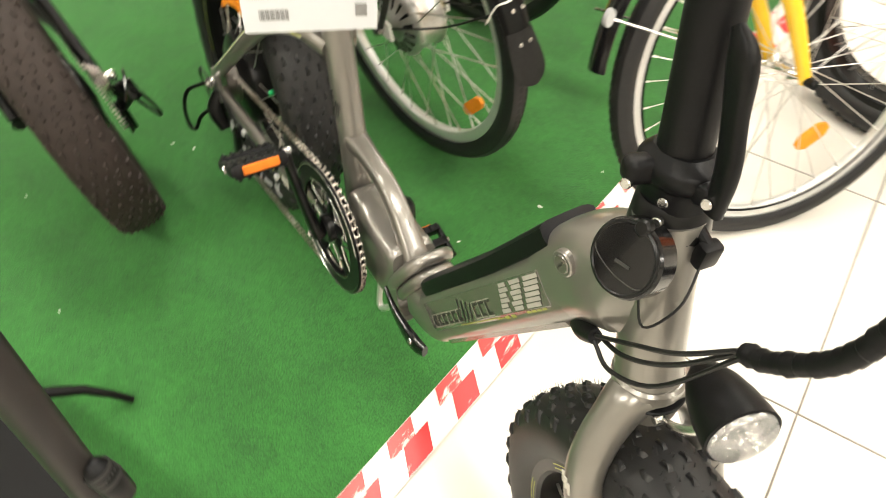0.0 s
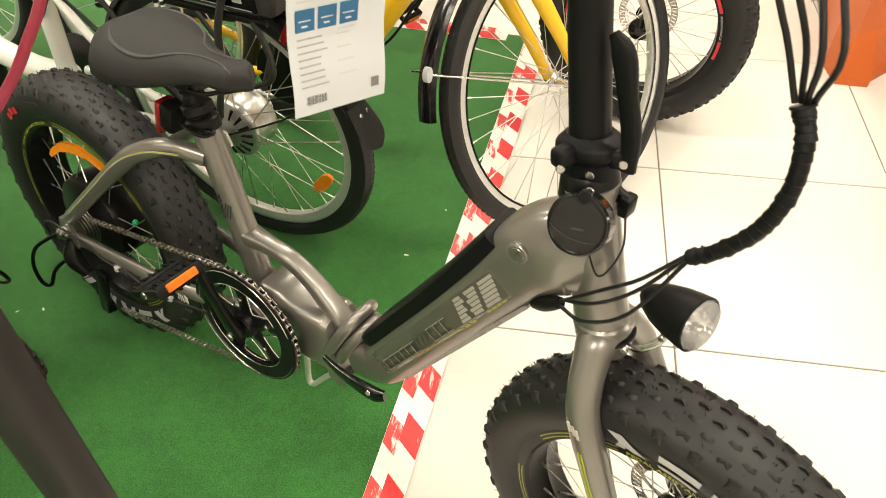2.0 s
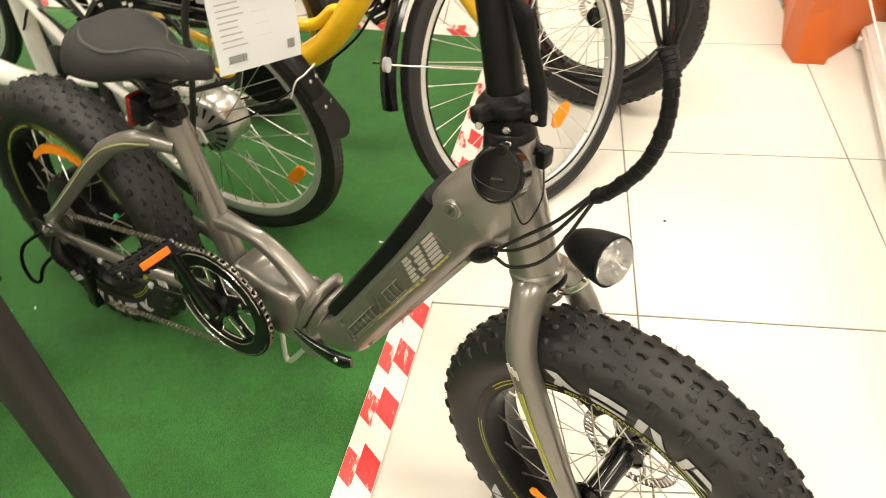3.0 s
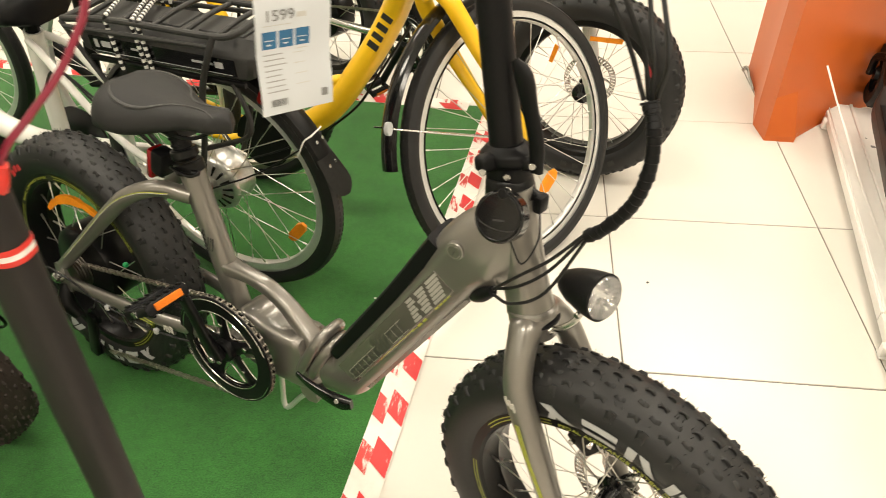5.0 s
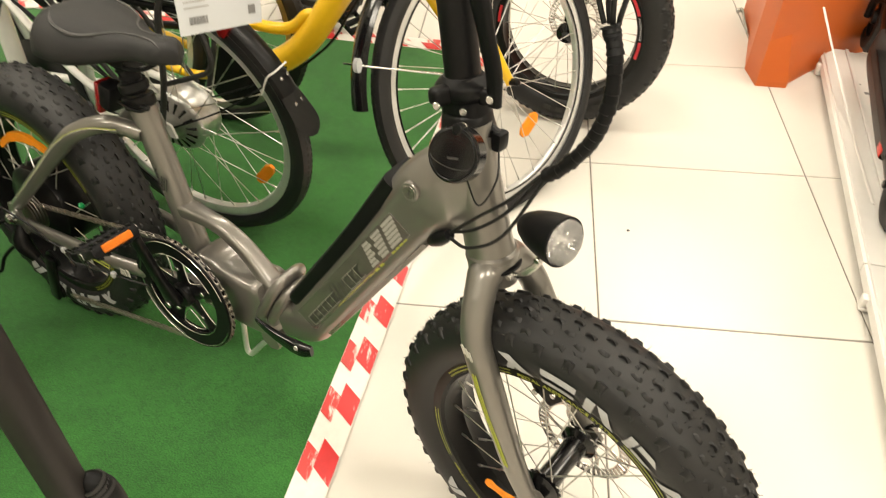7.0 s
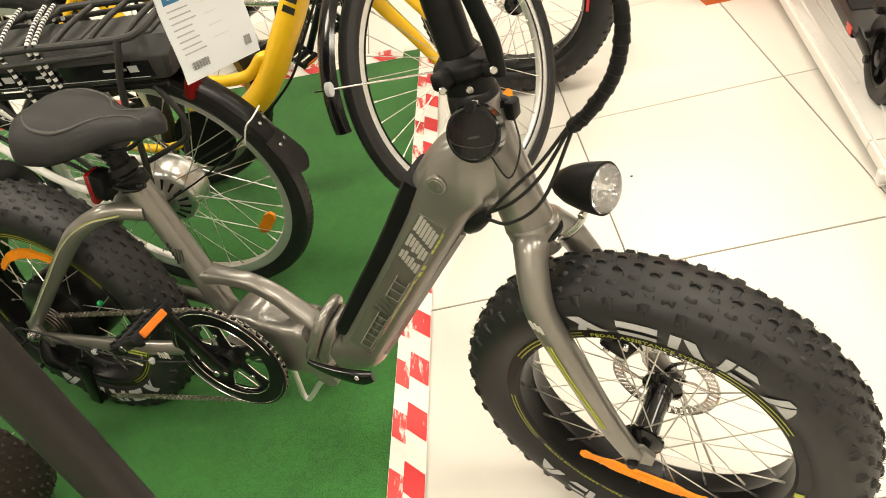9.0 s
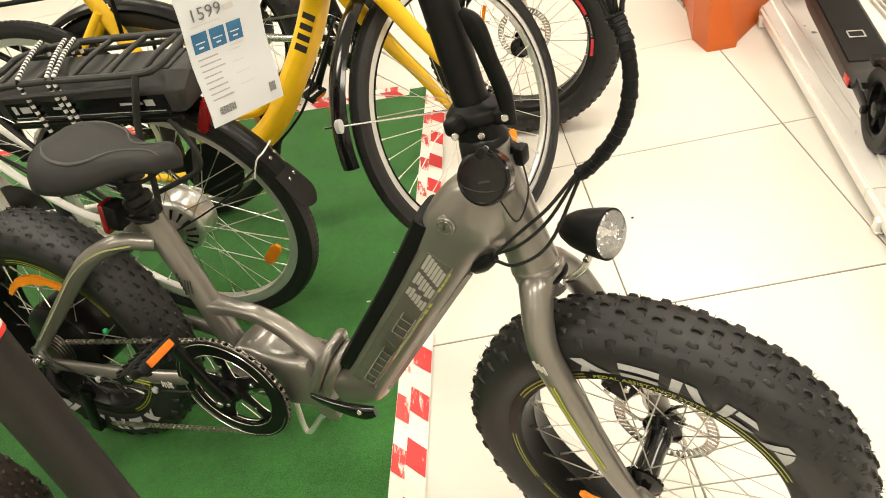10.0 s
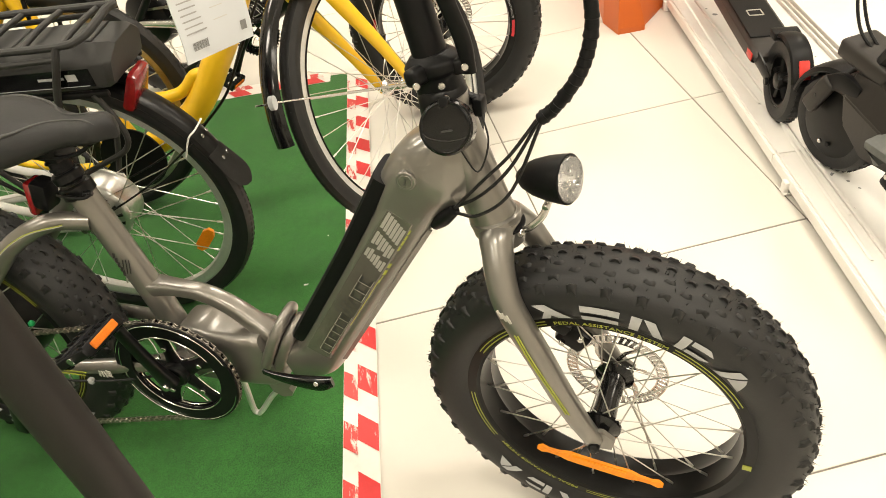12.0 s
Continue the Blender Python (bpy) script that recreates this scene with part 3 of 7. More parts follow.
def slim_wheel(parent, name, m, R, w, n=36, hub="small", rim_mat=None, spin=0.0, label="", spoke_mat=None):
    r = R - w * 0.95
    rim = shared(name, cached("rim_%.3f_%s" % (r, (rim_mat or RIM_ALLOY).name), slim_rim(r), rim_mat or RIM_ALLOY), parent, m @ pose(0, 0, 0, 0, -spin, 0), label)
    shared("tyre", cached("tyre_%.3f_%.3f" % (R, w), slim_tyre(R, w), RUBBER), rim, Matrix.Identity(4))
    bm = B()
    if hub == "motor":
        half = [(0.012, 0.054), (0.024, 0.050), (0.030, 0.047), (0.034, 0.049), (0.052, 0.044), (0.064, 0.039), (0.072, 0.034), (0.074, 0.030), (0.070, 0.026), (0.068, 0.018)]
        lathe(bm, [(a, -b) for a, b in half] + half[::-1], 48, caps=True)
        hb = part("hub", bm, HUB_ALLOY, rim, "silver hub motor")
        for i in range(16):
            a = 2 * math.pi * i / 16
            for s in (-1, 1):
                bm = B()
                tube(bm, [(0.037 * math.cos(a), s * 0.0482, 0.037 * math.sin(a)), (0.061 * math.cos(a), s * 0.0405, 0.061 * math.sin(a))], [0.0022, 0.0042], 6, 1)
                part("slot", bm, BLACK_SATIN, hb, "dark cooling slot")
        spokes(rim, n, 0.071, 0.036, r - 0.020, 0.003, SPOKE_STEEL, 0.0012, 0.33)
    else:
        lathe(bm, [(0.006, -0.055), (0.012, -0.048), (0.02, -0.036), (0.0215, -0.032), (0.012, -0.027), (0.011, 0.027), (0.0215, 0.032), (0.02, 0.036), (0.012, 0.048), (0.006, 0.055)], 24, caps=True)
        part("hub", bm, ALLOY, rim, "silver hub")
        spokes(rim, n, 0.0205, 0.033, r - 0.020, 0.003, spoke_mat or SPOKE_STEEL, 0.0011, 0.95)
    return rim


# ---- the grey folding bike ----
def chain_run(bm, pts, y, pitch=0.0127):
    """Links along a polyline in the bike's plane."""
    lens = [0.0]
    for a, b in zip(pts, pts[1:]):
        lens.append(lens[-1] + math.hypot(b[0] - a[0], b[1] - a[1]))
    def at(s):
        for i in range(len(pts) - 1):
            if s <= lens[i + 1] or i == len(pts) - 2:
                t = (s - lens[i]) / max(1e-9, lens[i + 1] - lens[i])
                return V((pts[i][0] + (pts[i + 1][0] - pts[i][0]) * t, y, pts[i][1] + (pts[i + 1][1] - pts[i][1]) * t))
    k = int(lens[-1] / pitch)
    for i in range(k):
        a, b = at(i * pitch), at((i + 1) * pitch)
        d = b - a
        ang = math.atan2(d.z, d.x)
        for s in (-1, 1):
            off = (0.0036 if i % 2 else 0.0022) * s
            m = Matrix.Translation((a + b) / 2 + V((0, off, 0))) @ Matrix.Rotation(-ang, 4, "Y")
            sl = 0.0075
            h = 0.0042
            vs = [bm.verts.new(m @ V((x, yy, z))) for yy in (-0.0006, 0.0006) for x, z in ((-sl, 0), (-sl * 0.7, -h), (-0.002, -h * 0.7), (0.002, -h * 0.7), (sl * 0.7, -h), (sl, 0), (sl * 0.7, h), (0.002, h * 0.7), (-0.002, h * 0.7), (-sl * 0.7, h))]
            bm.faces.new(vs[:10][::-1])
            bm.faces.new(vs[10:])
            for j in range(10):
                bm.faces.new((vs[j], vs[(j + 1) % 10], vs[10 + (j + 1) % 10], vs[10 + j]))
        tube(bm, [a + V((0, -0.0052, 0)), a + V((0, 0.0052, 0))], 0.0022, 6, 1)


def chainring(bike, bb, R, y, mat, trim):
    """Toothed ring on five forked arms; the bright edges of the cut-outs are parts of their own."""
    bm = B()
    c = V((bb[0], y, bb[1]))
    T = 52
    prof = [(R - 0.0015, -0.0014), (R - 0.0015, 0.0014), (R - 0.008, 0.0028), (R - 0.030, 0.0028), (R - 0.032, 0.0014), (R - 0.032, -0.0014), (R - 0.030, -0.0028), (R - 0.008, -0.0028)]
    lathe(bm, prof, 104, "Y", Matrix.Translation(c), closed=True)
    for i in range(T):
        a = 2 * math.pi * i / T
        m = Matrix.Translation(c) @ Matrix.Rotation(-a, 4, "Y")
        vs = [bm.verts.new(m @ V((x, yy, z))) for yy in (-0.0011, 0.0011) for x, z in ((R - 0.003, -0.0040), (R + 0.0035, -0.0014), (R + 0.0035, 0.0014), (R - 0.003, 0.0040))]
        bm.faces.new(vs[:4])
        bm.faces.new(vs[4:][::-1])
        for j in range(4):
            bm.faces.new((vs[j], vs[(j + 1) % 4], vs[4 + (j + 1) % 4], vs[4 + j]))
    ring = part("chainring", bm, mat, bike, "black toothed chainring with five forked arms")
    for i in range(5):
        a = 2 * math.pi * i / 5 + 0.42
        bm = B()
        def pt(r, da):
            return c + V((r * math.cos(a + da), 0, r * math.sin(a + da)))
        tube(bm, [pt(0.018, 0), pt(0.040, 0), pt(0.056, 0.0)], [0.017, 0.0125, 0.012], 8, 3, side=(0, 1, 0), flat=(0.36, 1))
        tube(bm, [pt(0.050, 0), pt(0.064, 0), pt(0.078, 0), pt(R - 0.024, 0)], [0.012, 0.0135, 0.018, 0.023], 8, 3, side=(0, 1, 0), flat=[(0.42, 1), (0.36, 1), (0.25, 1), (0.18, 1)])
        part("arm", bm, mat, ring)
        bm = B()
        tube(bm, [pt(R - 0.034, 0.27), pt(R - 0.0325, 0.45), pt(R - 0.0325, 0.63), pt(R - 0.0325, 0.81), pt(R - 0.034, 0.99), pt(0.066, 0.97), pt(0.045, 0.80), pt(0.038, 0.63), pt(0.045, 0.46), pt(0.066, 0.29)], 0.0013, 6, 5, closed=True)
        bmesh.ops.translate(bm, verts=bm.verts[:], vec=(0, -0.0035, 0))
        part("bright_edge", bm, trim, ring, "bright machined edge")
        bm = B()
        disc(bm, pt(0.055, 0) + V((0, -0.004, 0)), (0, 1, 0), 0.005, 0.008, 12, 0.001)
        part("bolt", bm, STEEL, ring)
    for rr, w in ((R - 0.0105, 0.0011), (R - 0.0250, 0.0008)):
        bm = B()
        lathe(bm, [(rr, -0.0029), (rr + w / 2, -0.0034), (rr + w, -0.0029)], 80, "Y", Matrix.Translation(c))
        part("printed_line", bm, trim, ring, "thin bright line round the ring")
    return ring


def pedal(bike, crank, at, sgn, label, twist=0.0):
    """Block pedal with ridged rubber treads, cage and amber reflectors, at the outer end of a crank."""
    m = Matrix.Translation(at) @ Matrix.Rotation(radians(twist), 4, "Y") @ Matrix.Scale(0.86, 4)
    bm = B()
    box(bm, (0.020, 0.094, 0.022), m @ pose(0, sgn * 0.052, 0), 0.004)
    for x in (-0.036, 0.036):
        box(bm, (0.018, 0.092, 0.026), m @ pose(x, sgn * 0.052, 0), 0.004)
        for k in range(6):
            box(bm, (0.016, 0.006, 0.004), m @ pose(x, sgn * (0.014 + k * 0.0152), 0.0145), 0.001, 1)
            box(bm, (0.016, 0.006, 0.004), m @ pose(x, sgn * (0.014 + k * 0.0152), -0.0145), 0.001, 1)
    for y in (0.010, 0.096):
        box(bm, (0.088, 0.012, 0.018), m @ pose(0, sgn * y, 0), 0.004)
    p = part("pedal", bm, BLACK, bike, label)
    for x, s in ((-0.0465, -1), (0.0465, 1)):
        bm = B()
        box(bm, (0.005, 0.062, 0.015), m @ pose(x, sgn * 0.052, 0), 0.0015, 1)
        part("reflector", bm, AMBER, p, "amber pedal reflector")
    bm = B()
    tube(bm, [V(at) + V((0, -sgn * 0.012, 0)), V(at) + V((0, sgn * 0.09, 0))], 0.006, 10, 1)
    part("axle", bm, STEEL, p)
    return p


def saddle_mesh(bm, nose, rear, top, wide, m=None, narrow=0.025, droop=0.006, dip=0.016, taper=0.28, thick=0.037):
    """A padded saddle lofted from nose to tail: top shell with rounded flanks."""
    L = nose - rear
    secs = []
    for i in range(25):
        t = (i / 24) ** 1.35
        x = nose - L * t
        s = min(1.0, max(0.0, (t - taper) / (0.80 - taper)))
        s = s * s * (3 - 2 * s)
        hw = narrow * (0.62 + 0.38 * min(1.0, t / 0.10)) + (wide - narrow) * s
        if t > 0.86:
            hw *= math.sqrt(max(0.04, 1 - ((t - 0.86) / 0.14) ** 2 * 0.75))
        if t < 0.06:
            hw *= 0.55 + 0.45 * math.sqrt(t / 0.06)
        z = top - droop * (1 - t) ** 2 - dip * math.sin(math.pi * min(1, t * 1.15)) + 0.012 * s
        if t > 0.9:
            z -= 0.012 * ((t - 0.9) / 0.1) ** 2
        if t < 0.08:
            z -= 0.012 * (1 - t / 0.08) ** 2
        depth = thick + (0.066 - thick) * s
        if t < 0.12:
            f = math.sqrt(max(0.02, 1 - (1 - t / 0.12) ** 2))
            hw *= f
            z -= 0.010 * (1 - f)
            depth *= 0.35 + 0.65 * f
        ring = []
        n = 22
        for k in range(n):
            a = math.pi * (k / (n - 1))
            ca, sa = math.cos(a), math.sin(a)
            yy = hw * math.copysign(abs(ca) ** 0.72, ca)
            drop = (1 - sa ** 0.8) * depth * 0.92
            groove = -0.006 * math.exp(-(yy / 0.011) ** 2) * s
            ring.append(V((x, yy, z - drop + groove)))
        ring += [V((x, -hw * 0.86, z - depth * 1.05)), V((x, hw * 0.86, z - depth * 1.05))]
        secs.append([bm.verts.new(m @ p if m is not None else p) for p in ring])
    n = len(secs[0])
    for a, b in zip(secs, secs[1:]):
        for k in range(n):
            bm.faces.new((a[k], a[(k + 1) % n], b[(k + 1) % n], b[k]))
    bm.faces.new(secs[0][::-1])
    bm.faces.new(secs[-1])
    return [[v.co.copy() for v in sec] for sec in secs]


def on_saddle(grid, t, u):
    """Point of a saddle's skin: t from nose 0 to tail 1, u from one flank 0 over the top to the other 1."""
    f, g = 24 * t ** (1 / 1.35), 21 * u
    i, k = min(23, int(f)), min(20, int(g))
    f, g = f - i, g - k
    return grid[i][k].lerp(grid[i][k + 1], g).lerp(grid[i + 1][k].lerp(grid[i + 1][k + 1], g), f)


BIKE = pose(-0.7996, -0.8419, 0.005, -6.6, 0, -25.31)
PIV, AXIS = V((0.575, 0, 0.68)), V((-0.035, 0, 0.173)).normalized()
STEER = Matrix.Translation(PIV) @ Matrix.Rotation(radians(-9.0), 4, AXIS) @ Matrix.Translation(-PIV)
WHEEL_F = BIKE.inverted() @ pose(-0.1244, -1.149, 0.0, -2.0, 0, -33.65) @ Matrix.Translation((0, 0, 0.2885))
AXLE_R, AXLE_F, BB = V((-0.424, 0, 0.283)), STEER.inverted() @ WHEEL_F.translation, (0.020, 0.285)

bike = thing("folding_bike", "warm grey fat-tyred folding electric bike standing on the carpet edge", "bicycle", BIKE)


def steered(bm):
    bmesh.ops.transform(bm, matrix=STEER, verts=bm.verts[:])
    return bm


# beam with battery, shoulder and head tube
bm = B()
tube(bm, [(0.222, 0, 0.300), (0.268, 0, 0.315), (0.30, 0, 0.358), (0.40, 0, 0.510), (0.475, 0, 0.624), (0.525, 0, 0.688)], 0.0435, 24, 6, side=(0, 1, 0), flat=[(0.80, 0.92), (0.84, 0.98), (0.86, 1.0), (0.86, 1.0), (0.88, 1.02), (0.8, 1.0)], power=3.2)
beam = part("main_beam", bm, GREY_PAINT, bike, "thick slanted beam that holds the battery")
bm = B()
tube(bm, [(0.405, 0, 0.518), (0.445, 0, 0.580), (0.476, 0, 0.632), (0.502, 0, 0.664), (0.530, 0, 0.682), (0.560, 0, 0.686)], [0.0425, 0.0448, 0.0500, 0.0545, 0.0565, 0.053], 32, 7, side=(0, 1, 0), flat=[(0.82, 0.96), (0.80, 0.97), (0.78, 1), (0.77, 1), (0.68, 1), (0.56, 1)], power=2.9)
part("shoulder", bm, GREY_PAINT, bike, "swollen joint behind the head tube")
bm = B()
tube(bm, [(0.535, 0, 0.772), (0.545, 0, 0.735), (0.575, 0, 0.632), (0.5895, 0, 0.588)], [0.0300, 0.0295, 0.0310, 0.0335], 24, 4, side=(0, 1, 0))
head = part("head_tube", bm, GREY_PAINT, bike)
for p, r in (((0.5865, 0, 0.602), 0.0350),):
    bm = B()
    disc(bm, p, AXIS, r, 0.012, 32, 0.003)
    part("bearing_cup", bm, GREY_PAINT, head)
bm = B()
disc(bm, V((0.593, 0, 0.588)), AXIS, 0.0345, 0.004, 32, 0.001)
part("seal", bm, BLACK, head)

# panel, black cover strip, charge port, lock
bm = B()
tube(bm, [(0.252, 0, 0.361), (0.262, 0, 0.376), (0.30, 0, 0.434), (0.376, 0, 0.550), (0.446, 0, 0.668)], [0.021, 0.0235, 0.0235, 0.0235, 0.0235], 16, 3, side=(0, 1, 0), flat=(1.48, 0.62), power=4.2)
part("cover_strip", bm, BLACK, beam, "black strip along the beam's top")
D = V((0.552, 0, 0.834))
NRM = V((0.834, 0, -0.552))
def on_beam(s, c, up=0.0):
    """A point on the beam's right wall: s along from the hinge, c across towards the underside."""
    return V((0.2400, 0, 0.3450)) + D * s + NRM * c + V((0, -0.0380 - up + 0.477 * max(0.0, c - 0.0577), 0))
bm = B()
lo, hi = [], []
for st in (0.026, 0.352):
    for c in (0.020, 0.0577, 0.0860):
        st += 0.004 * (c > 0.07) * (1 if st < 0.1 else -1)
        lo.append(bm.verts.new(on_beam(st, c, -0.004)))
        hi.append(bm.verts.new(on_beam(st, c, 0.0006)))
for q in ((0, 1, 4, 3), (1, 2, 5, 4)):
    bm.faces.new([hi[k] for k in q])
for a, b in ((0, 1), (1, 2), (2, 5), (5, 4), (4, 3), (3, 0)):
    bm.faces.new((lo[a], lo[b], hi[b], hi[a]))
bmesh.ops.recalc_face_normals(bm, faces=bm.faces[:])
panel = part("battery_panel", bm, BATTERY_PANEL, beam, "battery side panel with a glossy bevelled edge", smooth=False)


def decal(name, quads, mat, parent, up=0.0012):
    for q in quads:
        bm = B()
        bm.faces.new([bm.verts.new(on_beam(s, c, up)) for s, c in q])
        part(name, bm, mat, parent, smooth=False)


def bar(s0, s1, c0, c1, sk=0.0):
    return ((s0, c1), (s1, c1), (s1 + sk, c0), (s0 + sk, c0))


# printed graphics as plain bars
decal("printed_mark", [bar(0.040 + k * 0.017, 0.052 + k * 0.017, 0.040, 0.0435) for k in range(6)] + [bar(0.040 + k * 0.017, 0.052 + k * 0.017, 0.0515, 0.055) for k in range(6)] + [bar(0.040 + k * 0.017, 0.043 + k * 0.017, 0.040, 0.055) for k in range(6)], DARK_DECAL, panel)
decal("printed_mark", [bar(0.128 + k * 0.011, 0.131 + k * 0.011, 0.026 + 0.003 * k, 0.0562, 0.010) for k in range(4)] + [bar(0.178 + k * 0.018, 0.190 + k * 0.018, 0.0365, 0.0395) for k in range(3)] + [bar(0.178 + k * 0.018, 0.190 + k * 0.018, 0.0515, 0.0545) for k in range(3)] + [bar(0.178 + k * 0.018, 0.181 + k * 0.018, 0.0365, 0.0545) for k in range(3)], DARK_DECAL, panel)
edges = []
for k in range(6):
    u = 0.040 + k * 0.017
    edges += [bar(u - 0.0016, u + 0.0135, 0.0382, 0.0392), bar(u - 0.0016, u + 0.0135, 0.0558, 0.0566), bar(u - 0.0018, u - 0.0008, 0.0382, 0.0566)]
for k in range(3):
    u = 0.178 + k * 0.018
    edges += [bar(u - 0.0016, u + 0.0135, 0.0347, 0.0357), bar(u - 0.0016, u + 0.0135, 0.0553, 0.0563), bar(u - 0.0018, u - 0.0008, 0.0347, 0.0563)]
decal("printed_outline", edges, FAINT_PRINT, panel)
stripes, limes = [], []
for k in range(6):
    c0, lean = 0.0225 + 0.0058 * k, 0.014 - 0.0028 * k
    runs = [(0.250, 0.270), (0.280, 0.300), (0.308, 0.338)] if k % 2 else [(0.250, 0.266), (0.276, 0.300), (0.308, 0.338)]
    stripes += [bar(a + lean, b + lean, c0, c0 + 0.0047) for a, b in runs]
limes += [bar(0.300 + 0.0110 * k, 0.3090 + 0.0110 * k, c, c + 0.0030) for k in range(4) for c in (0.0592, 0.0636)]
limes += [bar(0.246, 0.257, 0.0600, 0.0640), bar(0.262, 0.272, 0.0600, 0.0640)]
decal("printed_mark", stripes, DIM_DECAL, panel)
decal("lime_mark", limes + [bar(0.120, 0.235, 0.0598, 0.0610), bar(0.228, 0.244, 0.0612, 0.0624)], LIME, panel)

bm = B()
disc(bm, (0.5495, -0.046, 0.7545), (0, -1, 0.42), 0.0325, 0.026, 40, 0.004)
port = part("charge_port", bm, BLACK_GLOSS, bike, "round glossy black charging port cap")
bm = B()
Q = Matrix.Translation((0.5495, -0.046, 0.7545)) @ V((0, -1, 0.42)).normalized().to_track_quat("Z", "Y").to_matrix().to_4x4()
lathe(bm, [(0.0265, 0.0122), (0.0285, 0.0140), (0.0305, 0.0130), (0.0305, 0.0110)], 40, "Z", Q)
bmesh.ops.delete(bm, geom=[f for f in bm.faces if len(f.verts) > 4], context="FACES_ONLY")
part("rim", bm, BLACK_SATIN, port)
bm = B()
tube(bm, [Q @ V((0.027 * math.cos(a), 0.009 * math.sin(a) - 0.006, 0.0132)) for a in (3.25, 3.8, 4.4, 4.71, 5.0, 5.6, 6.17)], 0.0005, 6, 3)
box(bm, (0.014, 0.0024, 0.0008), Q @ pose(0.002, -0.0035, 0.0134, 0, 0, 12))
part("moulded_mark", bm, FLAP_RUBBER, port)
bm = B()
disc(bm, Q @ V((-0.002, 0.029, 0.010)), Q.to_3x3() @ V((0, 0, 1)), 0.007, 0.010, 16, 0.002)
part("finger_notch", bm, BLACK_SATIN, port)
bm = B()
disc(bm, (0.4855, -0.0415, 0.6775), (0, 1, 0), 0.0135, 0.009, 28, 0.0015)
lock = part("lock", bm, GREY_PAINT, bike, "round grey key lock")
bm = B()
disc(bm, (0.4855, -0.0458, 0.6775), (0, 1, 0), 0.0095, 0.002, 20, 0.0008)
part("barrel", bm, BATTERY_PANEL, lock)
bm = B()
box(bm, (0.0022, 0.001, 0.010), pose(0.4855, -0.0470, 0.6775, 0, 20, 0))
part("keyhole", bm, DARK_DECAL, lock)
bm = B()
tube(bm, [(0.510, -0.022, 0.600), (0.526, -0.032, 0.616), (0.545, -0.042, 0.636)], [0.009, 0.0105, 0.007], 14, 3)
part("cable_entry", bm, BLACK, bike, "black rubber cable grommet")

# hinge and rear frame
bm = B()
HA = V((0.080, 0, 0.160)).normalized()
HN = V((HA.z, 0, -HA.x))
for off, w, tk in ((-0.0085, 1.0, 0.020), (0.0120, 0.86, 0.020)):
    c = V((0.2030, 0, 0.324)) + HN * off
    pw = []
    for a in [2 * math.pi * k / 36 for k in range(36)]:
        ca, sa = math.cos(a), math.sin(a)
        ca, sa = math.copysign(abs(ca) ** 0.72, ca), math.copysign(abs(sa) ** 0.72, sa)
        pw.append((ca * 0.0765 * w, sa * 0.046 * w))
    rings = []
    for d, sc in ((-tk / 2, 0.86), (-tk / 2 + 0.0015, 0.93), (-tk / 2 + 0.0045, 0.98), (-tk / 2 + 0.0085, 1.0), (tk / 2 - 0.0085, 1.0), (tk / 2 - 0.0045, 0.98), (tk / 2 - 0.0015, 0.93), (tk / 2, 0.86)):
        rings.append([bm.verts.new(c + HN * d + HA * (p * sc) + V((0, q * sc, 0))) for p, q in pw])
    for a, b in zip(rings, rings[1:]):
        for k in range(36):
            bm.faces.new((a[k], a[(k + 1) % 36], b[(k + 1) % 36], b[k]))
    bm.faces.new(rings[0])
    bm.faces.new(rings[-1])
hinge = part("hinge", bm, GREY_PAINT, bike, "thick cast folding hinge")
bm = B()
tube(bm, [(0.182, -0.050, 0.297), (0.212, -0.056, 0.296), (0.250, -0.060, 0.296), (0.288, -0.060, 0.296), (0.310, -0.056, 0.299)], [0.0055, 0.0080, 0.0110, 0.0135, 0.0095], 14, 5, side=(0, 1, 0), flat=(0.55, 1.0), power=3.4)
lever = part("hinge_lever", bm, BLACK_GLOSS, bike, "black folding lever")
bm = B()
disc(bm, (0.286, -0.067, 0.302), (0, 1, -0.4), 0.0045, 0.005, 14, 0.001)
part("pin", bm, STEEL, lever)
bm = B()
slab(bm, [(0.168, 0.262), (0.176, 0.232), (0.192, 0.222), (0.210, 0.226), (0.214, 0.236), (0.208, 0.246), (0.220, 0.258)], 0.020, pose(0, -0.016, 0, 90, 0, 0))
part("hinge_lug", bm, GREY_PAINT, hinge, "rounded catch lug below the lever")
bm = B()
tube(bm, [(0.022, 0, 0.302), (0.030, 0, 0.302), (0.052, 0, 0.301), (0.080, 0, 0.298), (0.140, 0, 0.297), (0.172, 0, 0.300), (0.190, 0, 0.305)], [0.050, 0.059, 0.060, 0.057, 0.055, 0.055, 0.050], 40, 4, side=(0, 1, 0), flat=[(0.62, 1), (0.62, 1), (0.64, 1), (0.70, 1), (0.73, 1), (0.73, 1), (0.76, 1)], power=7.0)
part("lower_tube", bm, GREY_PAINT, bike, "short boxy tube behind the hinge", sharp=50)
bm = B()
tube(bm, [(-0.016, 0, 0.424), (0.030, 0, 0.4235), (0.078, 0, 0.417), (0.120, 0, 0.397), (0.155, 0, 0.367), (0.192, 0, 0.330)], [0.0125, 0.0110, 0.0112, 0.0118, 0.0130, 0.0150], 28, 6, side=(0, 1, 0), flat=[(1.6, 1.15), (1.40, 1.0), (1.32, 1.0), (1.32, 1.0), (1.34, 1.0), (1.4, 1.0)], power=4.5)
part("arched_tube", bm, GREY_PAINT, bike, "arched brace from seat tube to hinge")
bm = B()
